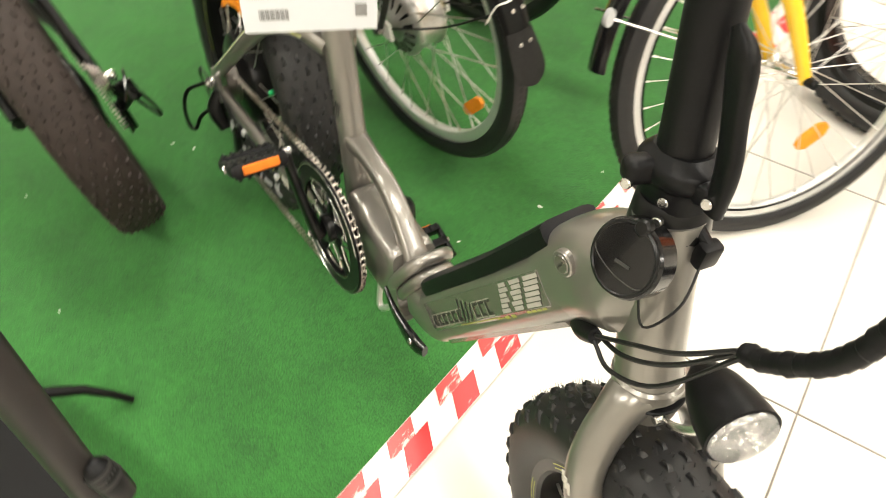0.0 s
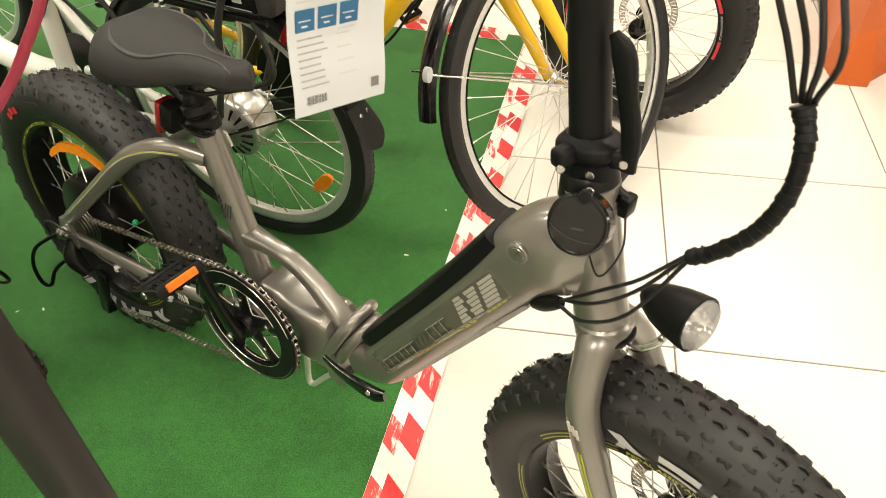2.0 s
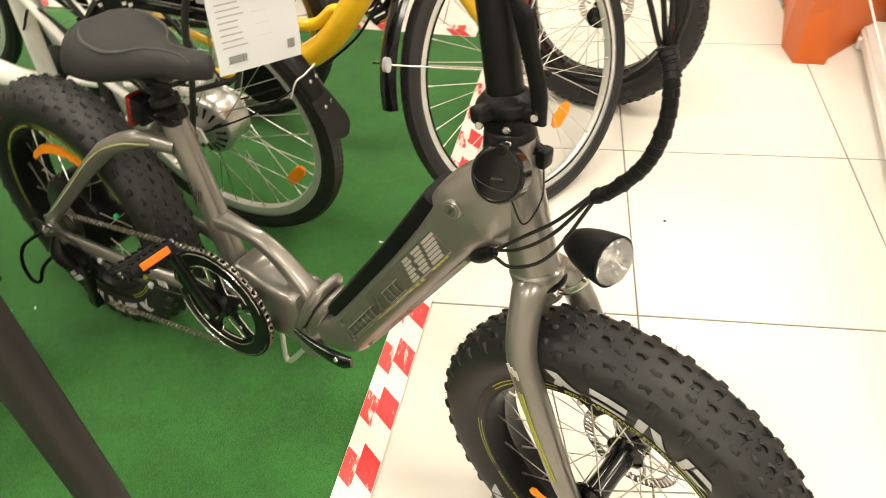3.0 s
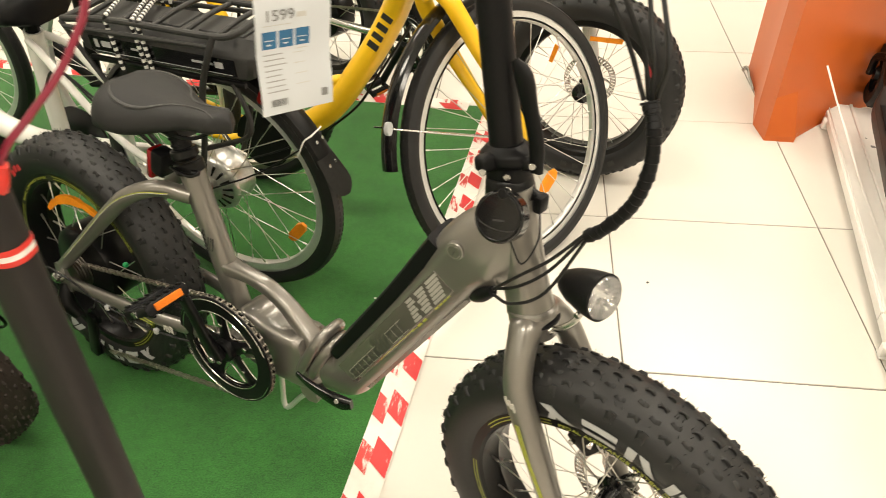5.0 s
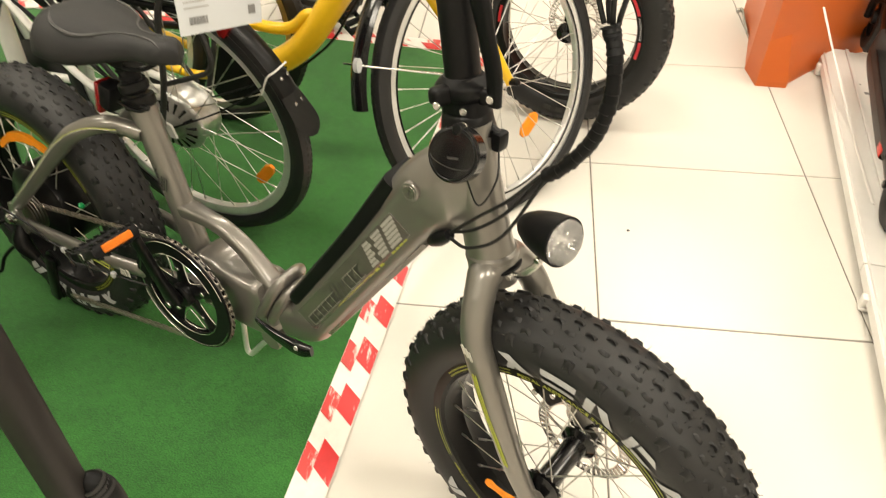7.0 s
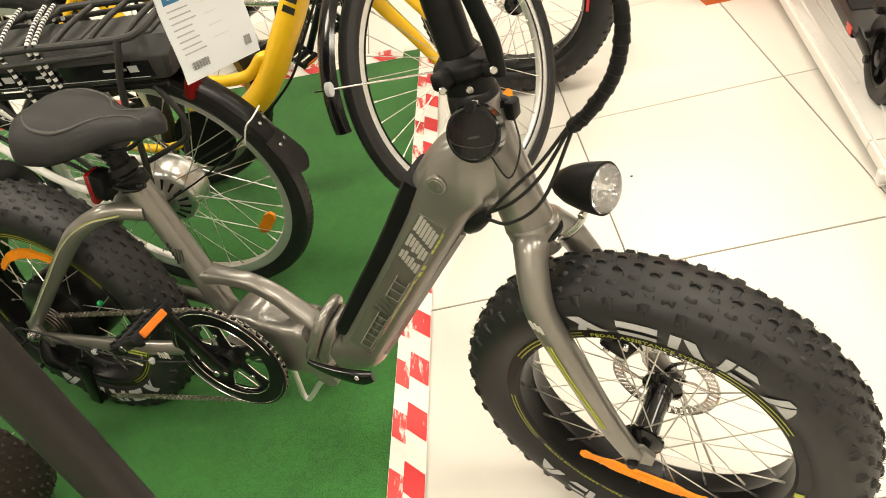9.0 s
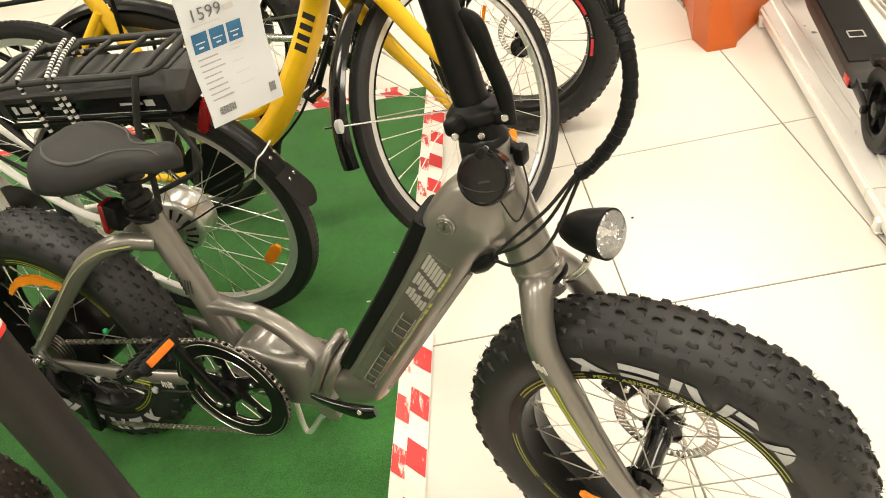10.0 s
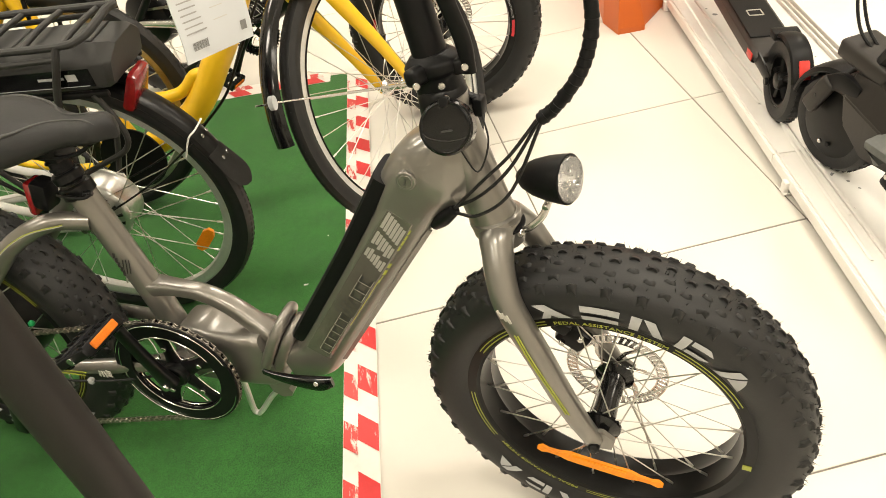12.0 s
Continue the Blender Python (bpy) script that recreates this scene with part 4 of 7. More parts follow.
tube(bm, [(-0.079, 0, 0.622), (-0.020, 0, 0.412), (0.006, 0, 0.300)], [0.0225, 0.0225, 0.024], 20, 3, side=(0, 1, 0))
seat_tube = part("seat_tube", bm, GREY_PAINT, bike)
bm = B()
for k in range(8):
    if k:
        bm = B()
    if k < 5:
        box(bm, (0.004, 0.0012, 0.010), pose(-0.045 + 0.006 * k * 0.2, -0.0226, 0.500 - 0.009 * k, 0, 15, 0))
    else:
        box(bm, (0.0012, 0.0012, 0.030), pose(-0.036 + 0.006 * (k - 5), -0.0224, 0.478, 0, 15, 0))
    part("printed_mark", bm, FLAP_RUBBER, seat_tube)
bm = B()
ST = V((-0.059, 0, 0.210)).normalized()
disc(bm, V((-0.078, 0, 0.612)), ST, 0.0265, 0.022, 28, 0.003)
disc(bm, V((-0.0845, 0, 0.636)), ST, 0.0240, 0.018, 28, 0.003)
clamp = part("seat_clamp", bm, BLACK_SATIN, bike, "black seat clamp with quick release")
bm = B()
disc(bm, (-0.050, -0.012, 0.612), (1, 0.3, 0), 0.005, 0.014, 12, 0.001)
tube(bm, [(-0.044, -0.014, 0.612), (-0.046, -0.026, 0.613), (-0.062, -0.031, 0.615), (-0.090, -0.030, 0.618)], [0.003, 0.0035, 0.0035, 0.0025], 8, 3)
part("quick_release", bm, BLACK_SATIN, clamp)
bm = B()
tube(bm, [(-0.082, 0, 0.625), (-0.096, 0, 0.690)], 0.0168, 20, 1)
for z in (0.640, 0.652, 0.664):
    disc(bm, V((-0.082, 0, 0.625)) + ST * ((z - 0.625) / ST.z), ST, 0.0185, 0.006, 24, 0.002)
part("seat_post", bm, BLACK, bike, "black seat post")
for s in (-1, 1):
    bm = B()
    tube(bm, [(-0.066, s * 0.016, 0.562), (-0.120, s * 0.040, 0.572), (-0.178, s * 0.062, 0.548), (-0.225, s * 0.070, 0.508), (-0.330, s * 0.080, 0.405), (-0.432, s * 0.086, 0.305)], [0.0145, 0.0150, 0.0155, 0.0150, 0.0135, 0.0125], 14, 5, side=(0, 1, 0), flat=(0.95, 1.05))
    stay = part("seat_stay", bm, GREY_PAINT, bike)
    if s < 0:
        for off, mt in ((0.0162, LIME), (0.0126, PALE_DECAL)):
            bm = B()
            line = smooth_line([(-0.090, -0.047, 0.578 - 0.010 + off * 0.35), (-0.150, -0.069, 0.566 - 0.006 + off * 0.3), (-0.215, -0.083, 0.520 + off * 0.25), (-0.300, -0.0925, 0.436 + off * 0.2), (-0.395, -0.098, 0.343 + off * 0.2)], 6)
            tube(bm, line, 0.0011, 6, 1)
            part("pin_stripe", bm, mt, stay)
    bm = B()
    tube(bm, [(0.010, s * 0.036, 0.284), (-0.060, s * 0.056, 0.284), (-0.180, s * 0.076, 0.280), (-0.300, s * 0.082, 0.272), (-0.424, s * 0.086, 0.264)], [0.017, 0.0145, 0.0135, 0.013, 0.012], 14, 5, side=(0, 1, 0), flat=(0.85, 1.15))
    cs = part("chain_stay", bm, GREY_PAINT, bike)
    bm = B()
    slab(bm, [(-0.455, 0.262), (-0.445, 0.312), (-0.420, 0.318), (-0.405, 0.270), (-0.408, 0.250), (-0.440, 0.246)], 0.007, pose(0, s * 0.0895, 0, 90, 0, 0))
    part("dropout", bm, GREY_PAINT, bike)
    if s < 0:
        bm = B()
        for z, x, w in ((0.2730, -0.230, 0.150), (0.2810, -0.205, 0.110)):
            bm = B()
            box(bm, (w, 0.0012, 0.0024), pose(x, -0.0886 - 0.010 * (x + 0.2), z, 0, -3, -2.5))
            part("lime_stripe", bm, LIME, cs)
        for k in range(3):
            bm = B()
            box(bm, (0.012, 0.0012, 0.0036), pose(-0.108, -0.0850, 0.2765 + 0.0052 * k, 0, -2, -9))
            part("printed_mark", bm, PALE_DECAL, cs)
            bm = B()
            box(bm, (0.0036, 0.0012, 0.0140), pose(-0.126 + 0.006 * k, -0.0868, 0.2815, 0, 12 - 12 * k, -9))
            part("printed_mark", bm, PALE_DECAL, cs)
bm = B()
tube(bm, [(BB[0], -0.050, BB[1]), (BB[0], 0.050, BB[1])], 0.026, 24, 1)
part("bottom_bracket", bm, GREY_PAINT, bike)
bm = B()
disc(bm, (BB[0], -0.060, BB[1]), (0, 1, 0), 0.024, 0.036, 28, 0.004)
part("bracket_cover", bm, BLACK_SATIN, bike)

# drivetrain
RR = 0.1140
RING = BB
chainring(bike, RING, RR, -0.060, BLACK, ALLOY)
bm = B()
lathe(bm, [(0.0840, -0.0012), (0.0855, -0.0024), (0.1150, -0.0024), (0.1165, -0.0010), (0.1165, 0.0010), (0.1150, 0.0020), (0.0855, 0.0020), (0.0840, 0.0012)], 96, "Y", Matrix.Translation((RING[0], -0.0690, RING[1])), closed=True)
guard_ring = part("chain_guard", bm, BLACK, bike, "glossy black guard ring outside the chain")
for rr, a0, a1 in ((0.1120, 20, 160), (0.1120, 200, 342), (0.1062, 150, 262), (0.0868, 30, 130), (0.0868, 190, 330)):
    bm = B()
    tube(bm, [(RING[0] + rr * math.cos(radians(a0 + (a1 - a0) * k / 24)), -0.0716, RING[1] + rr * math.sin(radians(a0 + (a1 - a0) * k / 24))) for k in range(25)], 0.0008, 5, 1)
    part("bright_edge", bm, ALLOY, guard_ring, "thin bright line round the ring")
sp = (AXLE_R.x, AXLE_R.z)
top_ring = [(RING[0] + RR * math.cos(a), RING[1] + RR * math.sin(a)) for a in [radians(96 - 8.38 * k) for k in range(22)]]
bm = B()
chain_run(bm, [(sp[0] + 0.004, sp[1] + 0.020)] + top_ring + [(-0.398, 0.066)], -0.063)
part("chain", bm, CHAIN_STEEL, bike, "oily steel roller chain")
bm = B()
for k, r in enumerate((0.028, 0.031, 0.035, 0.039, 0.043, 0.047)):
    disc(bm, (sp[0], -0.078 + 0.0045 * k, sp[1]), (0, 1, 0), r, 0.002, 30)
part("cassette", bm, CHAIN_STEEL, bike)
CR = V((BB[0] - 0.025, -0.122, BB[1] + 0.167))
bm = B()
tube(bm, [(BB[0], -0.088, BB[1]), (BB[0] - 0.007, -0.100, BB[1] + 0.05), (BB[0] - 0.019, -0.115, BB[1] + 0.13), CR], [0.019, 0.014, 0.0125, 0.0145], 14, 5, side=(0, 1, 0), flat=(0.62, 1.0), power=2.6)
crank = part("crank", bm, BLACK_SATIN, bike, "black right crank arm")
bm = B()
disc(bm, (BB[0], -0.102, BB[1]), (0, 1, 0), 0.0070, 0.006, 18, 0.002)
part("bolt", bm, STEEL, crank)
pedal(bike, crank, CR, -1, "black block pedal with amber reflectors", -30)
CL = V((BB[0] - 0.008, 0.098, BB[1] - 0.170))
bm = B()
tube(bm, [(BB[0], 0.060, BB[1]), (BB[0], 0.086, BB[1] - 0.02), (BB[0] - 0.005, 0.094, BB[1] - 0.12), CL], [0.016, 0.014, 0.0125, 0.0145], 14, 5, side=(0, 1, 0), flat=(0.7, 1.0))
crank = part("crank", bm, BLACK_SATIN, bike, "black left crank arm")
pedal(bike, crank, CL, 1, "black block pedal", 15)
bm = B()
tube(bm, [(-0.432, -0.092, 0.262), (-0.425, -0.105, 0.225), (-0.405, -0.098, 0.190)], [0.010, 0.018, 0.012], 12, 4)
box(bm, (0.028, 0.012, 0.130), pose(-0.402, -0.082, 0.125, 0, 14, 0), 0.005)
for z, x in ((0.178, -0.392), (0.078, -0.414)):
    disc(bm, (x, -0.074, z), (0, 1, 0), 0.020, 0.006, 20, 0.001)
derailleur = part("derailleur", bm, BLACK_SATIN, bike, "black rear derailleur")
bm = B()
tube(bm, [(-0.438, -0.105, 0.283), (-0.462, -0.122, 0.266), (-0.491, -0.140, 0.238), (-0.507, -0.149, 0.192), (-0.499, -0.150, 0.151), (-0.484, -0.141, 0.145), (-0.472, -0.130, 0.180), (-0.445, -0.118, 0.212), (-0.418, -0.108, 0.232)], 0.0040, 8, 4)
part("guard_loop", bm, BLACK, derailleur, "bent black wire guard")
bm = B()
disc(bm, (-0.430, -0.104, 0.286), (0, 1, 0), 0.013, 0.022, 20, 0.006)
part("axle_nut", bm, ALLOY, bike, "domed silver axle nut")
bm = B()
tube(bm, [(-0.345, -0.094, 0.262), (-0.376, -0.102, 0.290), (-0.408, -0.109, 0.304), (-0.439, -0.112, 0.311), (-0.470, -0.111, 0.298), (-0.474, -0.109, 0.270), (-0.444, -0.105, 0.236)], 0.0022, 8, 6)
part("gear_cable", bm, CABLE, bike)
bm = B()
tube(bm, [(-0.345, -0.094, 0.262), (-0.270, -0.092, 0.258), (-0.180, -0.088, 0.256), (-0.090, -0.074, 0.258), (-0.020, -0.052, 0.262)], 0.0024, 8, 5)
hose = part("cable_run", bm, CABLE, bike, "thin cable below the chain stay")
for x, y in ((-0.295, -0.093), (-0.155, -0.0865)):
    bm = B()
    box(bm, (0.011, 0.010, 0.012), pose(x, y, 0.2585), 0.003)
    part("cable_clip", bm, LETTER_WHITE, hose, "small pale cable clip")
bm = B()
tube(bm, [(0.100, -0.010, 0.262), (0.104, -0.015, 0.205), (0.104, -0.016, 0.152), (0.111, -0.016, 0.142), (0.121, -0.016, 0.150), (0.149, -0.015, 0.189), (0.170, -0.014, 0.216), (0.180, -0.010, 0.250)], 0.0054, 10, 5)
part("stand_wire", bm, RIM_ALLOY, bike, "bent steel rest under the hinge")
bm = B()
tube(bm, [(-0.060, 0.050, 0.262), (-0.080, 0.110, 0.150), (-0.095, 0.165, 0.024)], [0.008, 0.0075, 0.0075], 10, 1)
tube(bm, [(-0.095, 0.165, 0.026), (-0.098, 0.172, 0.021)], 0.012, 10, 1)
part("kickstand", bm, BLACK_SATIN, bike, "black kickstand on the far side")

# saddle
bm = B()
skin = saddle_mesh(bm, 0.042, -0.222, 0.739, 0.089, narrow=0.031, droop=-0.003, dip=0.007, taper=0.22, thick=0.031)
saddle = part("saddle", bm, SADDLE, bike, "grey padded saddle with lighter piping", sharp=60)
for s in (-1, 1):
    bm = B()
    swoosh = [(0.90, 0.10), (0.82, 0.17), (0.74, 0.22), (0.63, 0.253), (0.54, 0.233), (0.47, 0.165), (0.41, 0.10), (0.32, 0.055), (0.18, 0.075), (0.10, 0.16), (0.07, 0.23)]
    tube(bm, [on_saddle(skin, t, 0.5 - s * u) for t, u in swoosh], [0.0006, 0.0024, 0.0034, 0.0034, 0.0028, 0.0022, 0.0018, 0.0018, 0.0018, 0.0016, 0.0006], 8, 8)
    part("piping", bm, SADDLE_TRIM, saddle, "light grey piping")
for s in (-1, 1):
    bm = B()
    tube(bm, [(0.020, s * 0.012, 0.712), (-0.040, s * 0.020, 0.682), (-0.130, s * 0.022, 0.680), (-0.180, s * 0.030, 0.701)], 0.0035, 8, 5)
    part("rail", bm, BLACK, saddle)
bm = B()
box(bm, (0.055, 0.048, 0.026), pose(-0.093, 0, 0.684, 0, 10, 0), 0.006)
part("rail_clamp", bm, BLACK, saddle)
bm = B()
box(bm, (0.030, 0.034, 0.050), pose(-0.138, -0.008, 0.606, 0, 14, 0), 0.007)
tail = part("tail_light", bm, BLACK, bike, "small red and black rear light on the seat post")
bm = B()
box(bm, (0.014, 0.032, 0.062), pose(-0.158, -0.008, 0.601, 0, 14, 0), 0.005)
part("lens", bm, RED_LENS, tail)

# front: fork, wheel, lamp, stem
for s in (-1, 1):
    bm = B()
    tube(bm, [(0.5945, 0, 0.584), (0.5955, s * 0.022, 0.586), (0.6010, s * 0.038, 0.573), (0.611, s * 0.058, 0.545), (0.625, s * 0.070, 0.508), (0.663, s * 0.076, 0.436), (0.707, s * 0.078, 0.345), (0.743, s * 0.077, 0.283)],
         [0.027, 0.0245, 0.0215, 0.0205, 0.0200, 0.0185, 0.0165, 0.0135], 18, 5, flat=(1, 1))
    leg = part("fork_leg", steered(bm), GREY_PAINT, bike, "curved steel fork leg")
    if s < 0:
        for off in (0.0, 0.0042):
            bm = B()
            tube(bm, [(0.638 + off, -0.0935, 0.482), (0.660 + off, -0.0952, 0.436), (0.706 + off, -0.0950, 0.350)], 0.0012, 6, 3)
            part("lime_stripe", steered(bm), LIME, leg)
        for k in range(3):
            bm = B()
            box(bm, (0.0035, 0.0014, 0.014), pose(0.618 + 0.006 * k, -0.0905, 0.512 - 0.003 * k, 0, -25, 0))
            part("printed_mark", steered(bm), PALE_DECAL, leg)
    bm = B()
    slab(bm, [(0.733, 0.300), (0.753, 0.306), (0.771, 0.292), (0.767, 0.272), (0.747, 0.268)], 0.007, pose(0, s * 0.0735 + 0.0035, 0, 90, 0, 0))
    part("dropout", steered(bm), GREY_PAINT, bike)
bm = B()
tube(bm, [(0.5935, 0, 0.592), (0.5955, 0, 0.566)], [0.033, 0.030], 24, 1)
part("fork_crown", steered(bm), GREY_PAINT, bike)
fw = fat_wheel(bike, "front_wheel", WHEEL_F, 0.0, "disc", label="fat knobbly front wheel turned a little outwards")
letter_blocks(fw, 114, 38, 5, 0.2195, 0.2480, -1)
letter_blocks(fw, -64, -139, 5, 0.2240, 0.2460, -1)
arc_words(fw, "rim_lettering", "PEDAL ASSISTANCE SYSTEM", 110, 67, 0.2012, 0.0076, -0.0415, LIME)
arc_words(fw, "rim_lettering", "PEDAL ASSISTANCE SYSTEM", -100, -143, 0.2012, 0.0076, -0.0415, LIME)
for r in (0.2015, 0.2068):
    for a, b in ((65, 30), (152, 113), (-148, -178), (-96, -66)):
        arc_strip(fw, "lime_line", a, b, r, r + 0.0018, -0.0413, LIME)
bm = B()
box(bm, (0.012, 0.001, 0.010), pose(0.2045 * math.cos(-0.12), -0.0414, 0.2045 * math.sin(-0.12)))
part("rim_label", bm, LIME, fw)
# long orange clip-on reflector strip
bm = B()
upper = [(-0.108, 0.001), (-0.100, 0.007), (-0.088, 0.003), (-0.070, 0.004), (-0.052, 0.010), (-0.030, 0.0085), (0.030, 0.0085), (0.052, 0.010), (0.070, 0.004), (0.088, 0.003), (0.100, 0.007), (0.108, 0.001)]
slab(bm, upper + [(x, -0.85 * y - 0.003) for x, y in upper[::-1]], 0.006)
slab(bm, [(-0.046, -0.0075), (0.046, -0.0075), (0.046, 0.0065), (-0.046, 0.0065)], 0.009)
bmesh.ops.transform(bm, matrix=pose(-0.004, -0.030, -0.130, 80, 4, 0) @ Matrix.Diagonal((0.94, 0.80, 1, 1)), verts=bm.verts[:])
part("reflector", bm, ORANGE, fw, "long orange clip-on spoke reflector")
bm = B()
disc(bm, AXLE_F + V((0, -0.086, 0)), (0, 1, 0), 0.0085, 0.026, 16, 0.004)
part("axle_nut", steered(bm), BLACK_SATIN, bike)
bm = B()
disc(bm, AXLE_F + V((0, 0.086, 0)), (0, 1, 0), 0.0085, 0.02, 16, 0.004)
part("axle_nut", steered(bm), BLACK_SATIN, bike)
bm = B()
box(bm, (0.050, 0.026, 0.044), pose(-0.068, 0.062, 0.060, 0, 30, 0), 0.008)
box(bm, (0.030, 0.034, 0.026), pose(-0.086, 0.064, 0.082, 0, 30, 0), 0.006)
caliper = part("brake_caliper", bm, BLACK_SATIN, bike, "black disc brake caliper", m=WHEEL_F)
for dx, dz in ((-0.016, -0.006), (0.014, 0.010)):
    bm = B()
    disc(bm, (dx - 0.068, 0.046, dz + 0.060), (0, 1, 0), 0.005, 0.008, 14, 0.001)
    part("bolt", bm, STEEL, caliper)

# head lamp on its bracket
bm = B()
LM = Matrix.Translation((0.618, 0.004, 0.666)) @ Matrix.Rotation(radians(-12), 4, "Z") @ Matrix.Rotation(radians(90 - 11), 4, "Y") @ Matrix.Scale(0.97, 4)
lathe(bm, [(0.0005, 0.0), (0.0075, 0.004), (0.0165, 0.014), (0.0240, 0.030), (0.0290, 0.050), (0.0315, 0.068), (0.0322, 0.078), (0.0300, 0.079), (0.0285, 0.070)], 32, "Z", LM)
bmesh.ops.delete(bm, geom=[f for f in bm.faces if len(f.verts) > 4], context="FACES_ONLY")
lamp = part("head_lamp", steered(bm), BLACK, bike, "bullet-shaped black head lamp with a clear lens")
bm = B()
lathe(bm, [(0.0295, 0.0775), (0.0280, 0.0825), (0.0200, 0.0860), (0.0100, 0.0875), (0.0005, 0.0880)], 32, "Z", LM)
part("lens", steered(bm), LENS, lamp, "clear ribbed lens")
bm = B()
lathe(bm, [(0.0285, 0.0735), (0.024, 0.066), (0.018, 0.058), (0.009, 0.053), (0.0005, 0.051)], 32, "Z", LM)
for k in range(28):
    a = 2 * math.pi * k / 28
    tube(bm, [LM @ V((0.0282 * math.cos(a), 0.0282 * math.sin(a), 0.0745)), LM @ V((0.0180 * math.cos(a), 0.0180 * math.sin(a), 0.0600))], 0.0012, 5, 1)
part("reflector_bowl", steered(bm), ALLOY, lamp, "chromed bowl")
bm = B()
for a in (0.5, 1.75, 3.0, 4.25, 5.5):
    disc(bm, LM @ V((0.0115 * math.cos(a), 0.0115 * math.sin(a), 0.0600)), LM.to_3x3() @ V((0, 0, 1)), 0.0042, 0.010, 12, 0.002)
part("led", steered(bm), STEEL, lamp)
bm = B()
tube(bm, [(0.662, -0.004, 0.640), (0.655, -0.010, 0.620), (0.638, -0.012, 0.600), (0.622, -0.006, 0.588)], 0.0030, 8, 4, flat=(1.6, 0.6))
disc(bm, (0.660, -0.010, 0.636), (0, 1, 0), 0.0042, 0.010, 14, 0.001)
disc(bm, (0.626, -0.012, 0.590), (0, 1, 0), 0.0045, 0.012, 14, 0.001)
part("lamp_bracket", steered(bm), STEEL, bike, "bent steel lamp bracket")

# stem post with its folding clamp
UP = AXIS
S0 = V((0.5330, 0, 0.770))
bm = B()
tube(bm, [S0 - UP * 0.016, S0 - UP * 0.012, S0 + UP * 0.012, S0 + UP * 0.016], [0.0325, 0.0335, 0.0300, 0.027], 28, 1)
part("stem_base", steered(bm), BLACK_SATIN, bike, "black lower clamp of the folding stem")
bm = B()
tube(bm, [S0 + UP * 0.012, S0 + UP * 0.030, S0 + UP * 0.036, S0 + UP * 0.046, S0 + UP * 0.052, S0 + UP * 0.058], [0.0275, 0.0275, 0.0315, 0.0325, 0.0285, 0.0225], 28, 3, side=(0, 1, 0), flat=(0.92, 1.06), power=2.4)
box(bm, (0.022, 0.030, 0.022), Matrix.Translation(S0 + UP * 0.040 + V((-0.008, -0.030, 0))) @ pose(0, 0, 0, 0, -11, -14), 0.007, 3)
box(bm, (0.016, 0.020, 0.020), Matrix.Translation(S0 + UP * 0.044 + V((0.033, -0.002, 0))) @ pose(0, 0, 0, 0, -11, 20), 0.005, 3)
stem = part("stem_clamp", steered(bm), BLACK, bike, "bulky black folding joint of the stem")
for p in ((-0.004, -0.0450, 0.034), (0.0155, -0.0235, 0.026), (0.0195, -0.0290, 0.013), (0.0455, -0.0110, 0.046)):
    bm = B()
    disc(bm, S0 + V((p[0], p[1], 0)) + UP * p[2], (-0.45, 1, -0.2), 0.0045, 0.006, 16, 0.001)
    part("bolt", steered(bm), STEEL, stem)
bm = B()
tube(bm, [S0 + UP * 0.056, S0 + UP * 0.200, S0 + UP * 0.370], [0.0210, 0.0205, 0.0200], 28, 1, side=(0, 1, 0))
part("stem_post", steered(bm), BLACK, bike, "thick matt black stem post")
bm = B()
tube(bm, [S0 + V((0.046, -0.004, 0)) + UP * 0.036, S0 + V((0.049, -0.004, 0)) + UP * 0.075, S0 + V((0.045, -0.006, 0)) + UP * 0.115, S0 + V((0.041, -0.008, 0)) + UP * 0.152, S0 + V((0.030, -0.008, 0)) + UP * 0.168], [0.0085, 0.0100, 0.0100, 0.0115, 0.005], 16, 5, side=(0, 1, 0), flat=(0.6, 1.0), power=3.0)
part("stem_lever", steered(bm), BLACK, bike, "black lever along the stem post")
bm = B()
box(bm, (0.014, 0.020, 0.024), Matrix.Translation(S0 + V((0.040, 0.008, 0)) + UP * -0.012), 0.004)
tube(bm, [S0 + V((0.024, 0.006, 0)) + UP * 0.004, S0 + V((0.040, 0.008, 0)) + UP * -0.004], 0.005, 10, 1)
part("safety_catch", steered(bm), BLACK, bike, "black safety catch below the stem joint")
TOP = S0 + UP * 0.372
bm = B()
tube(bm, [TOP + V((-0.03, 0.30, 0.02)), TOP + V((-0.01, 0.20, 0.012)), TOP + V((0, 0.06, 0)), TOP + V((0, -0.06, 0)), TOP + V((-0.01, -0.20, 0.012)), TOP + V((-0.03, -0.30, 0.02))], 0.0128, 16, 5)
handlebar = part("handlebar", steered(bm), BLACK_SATIN, bike, "black handlebar on the stem post")
for s in (-1, 1):
    bm = B()
    tube(bm, [TOP + V((-0.012, s * 0.19, 0.012)), TOP + V((-0.031, s * 0.305, 0.021))], 0.0165, 16, 1)
    part("grip", steered(bm), RUBBER, handlebar)
bm = B()
disc(bm, TOP, (0, 1, 0), 0.03, 0.05, 24, 0.004)
part("bar_clamp", steered(bm), BLACK_SATIN, bike)

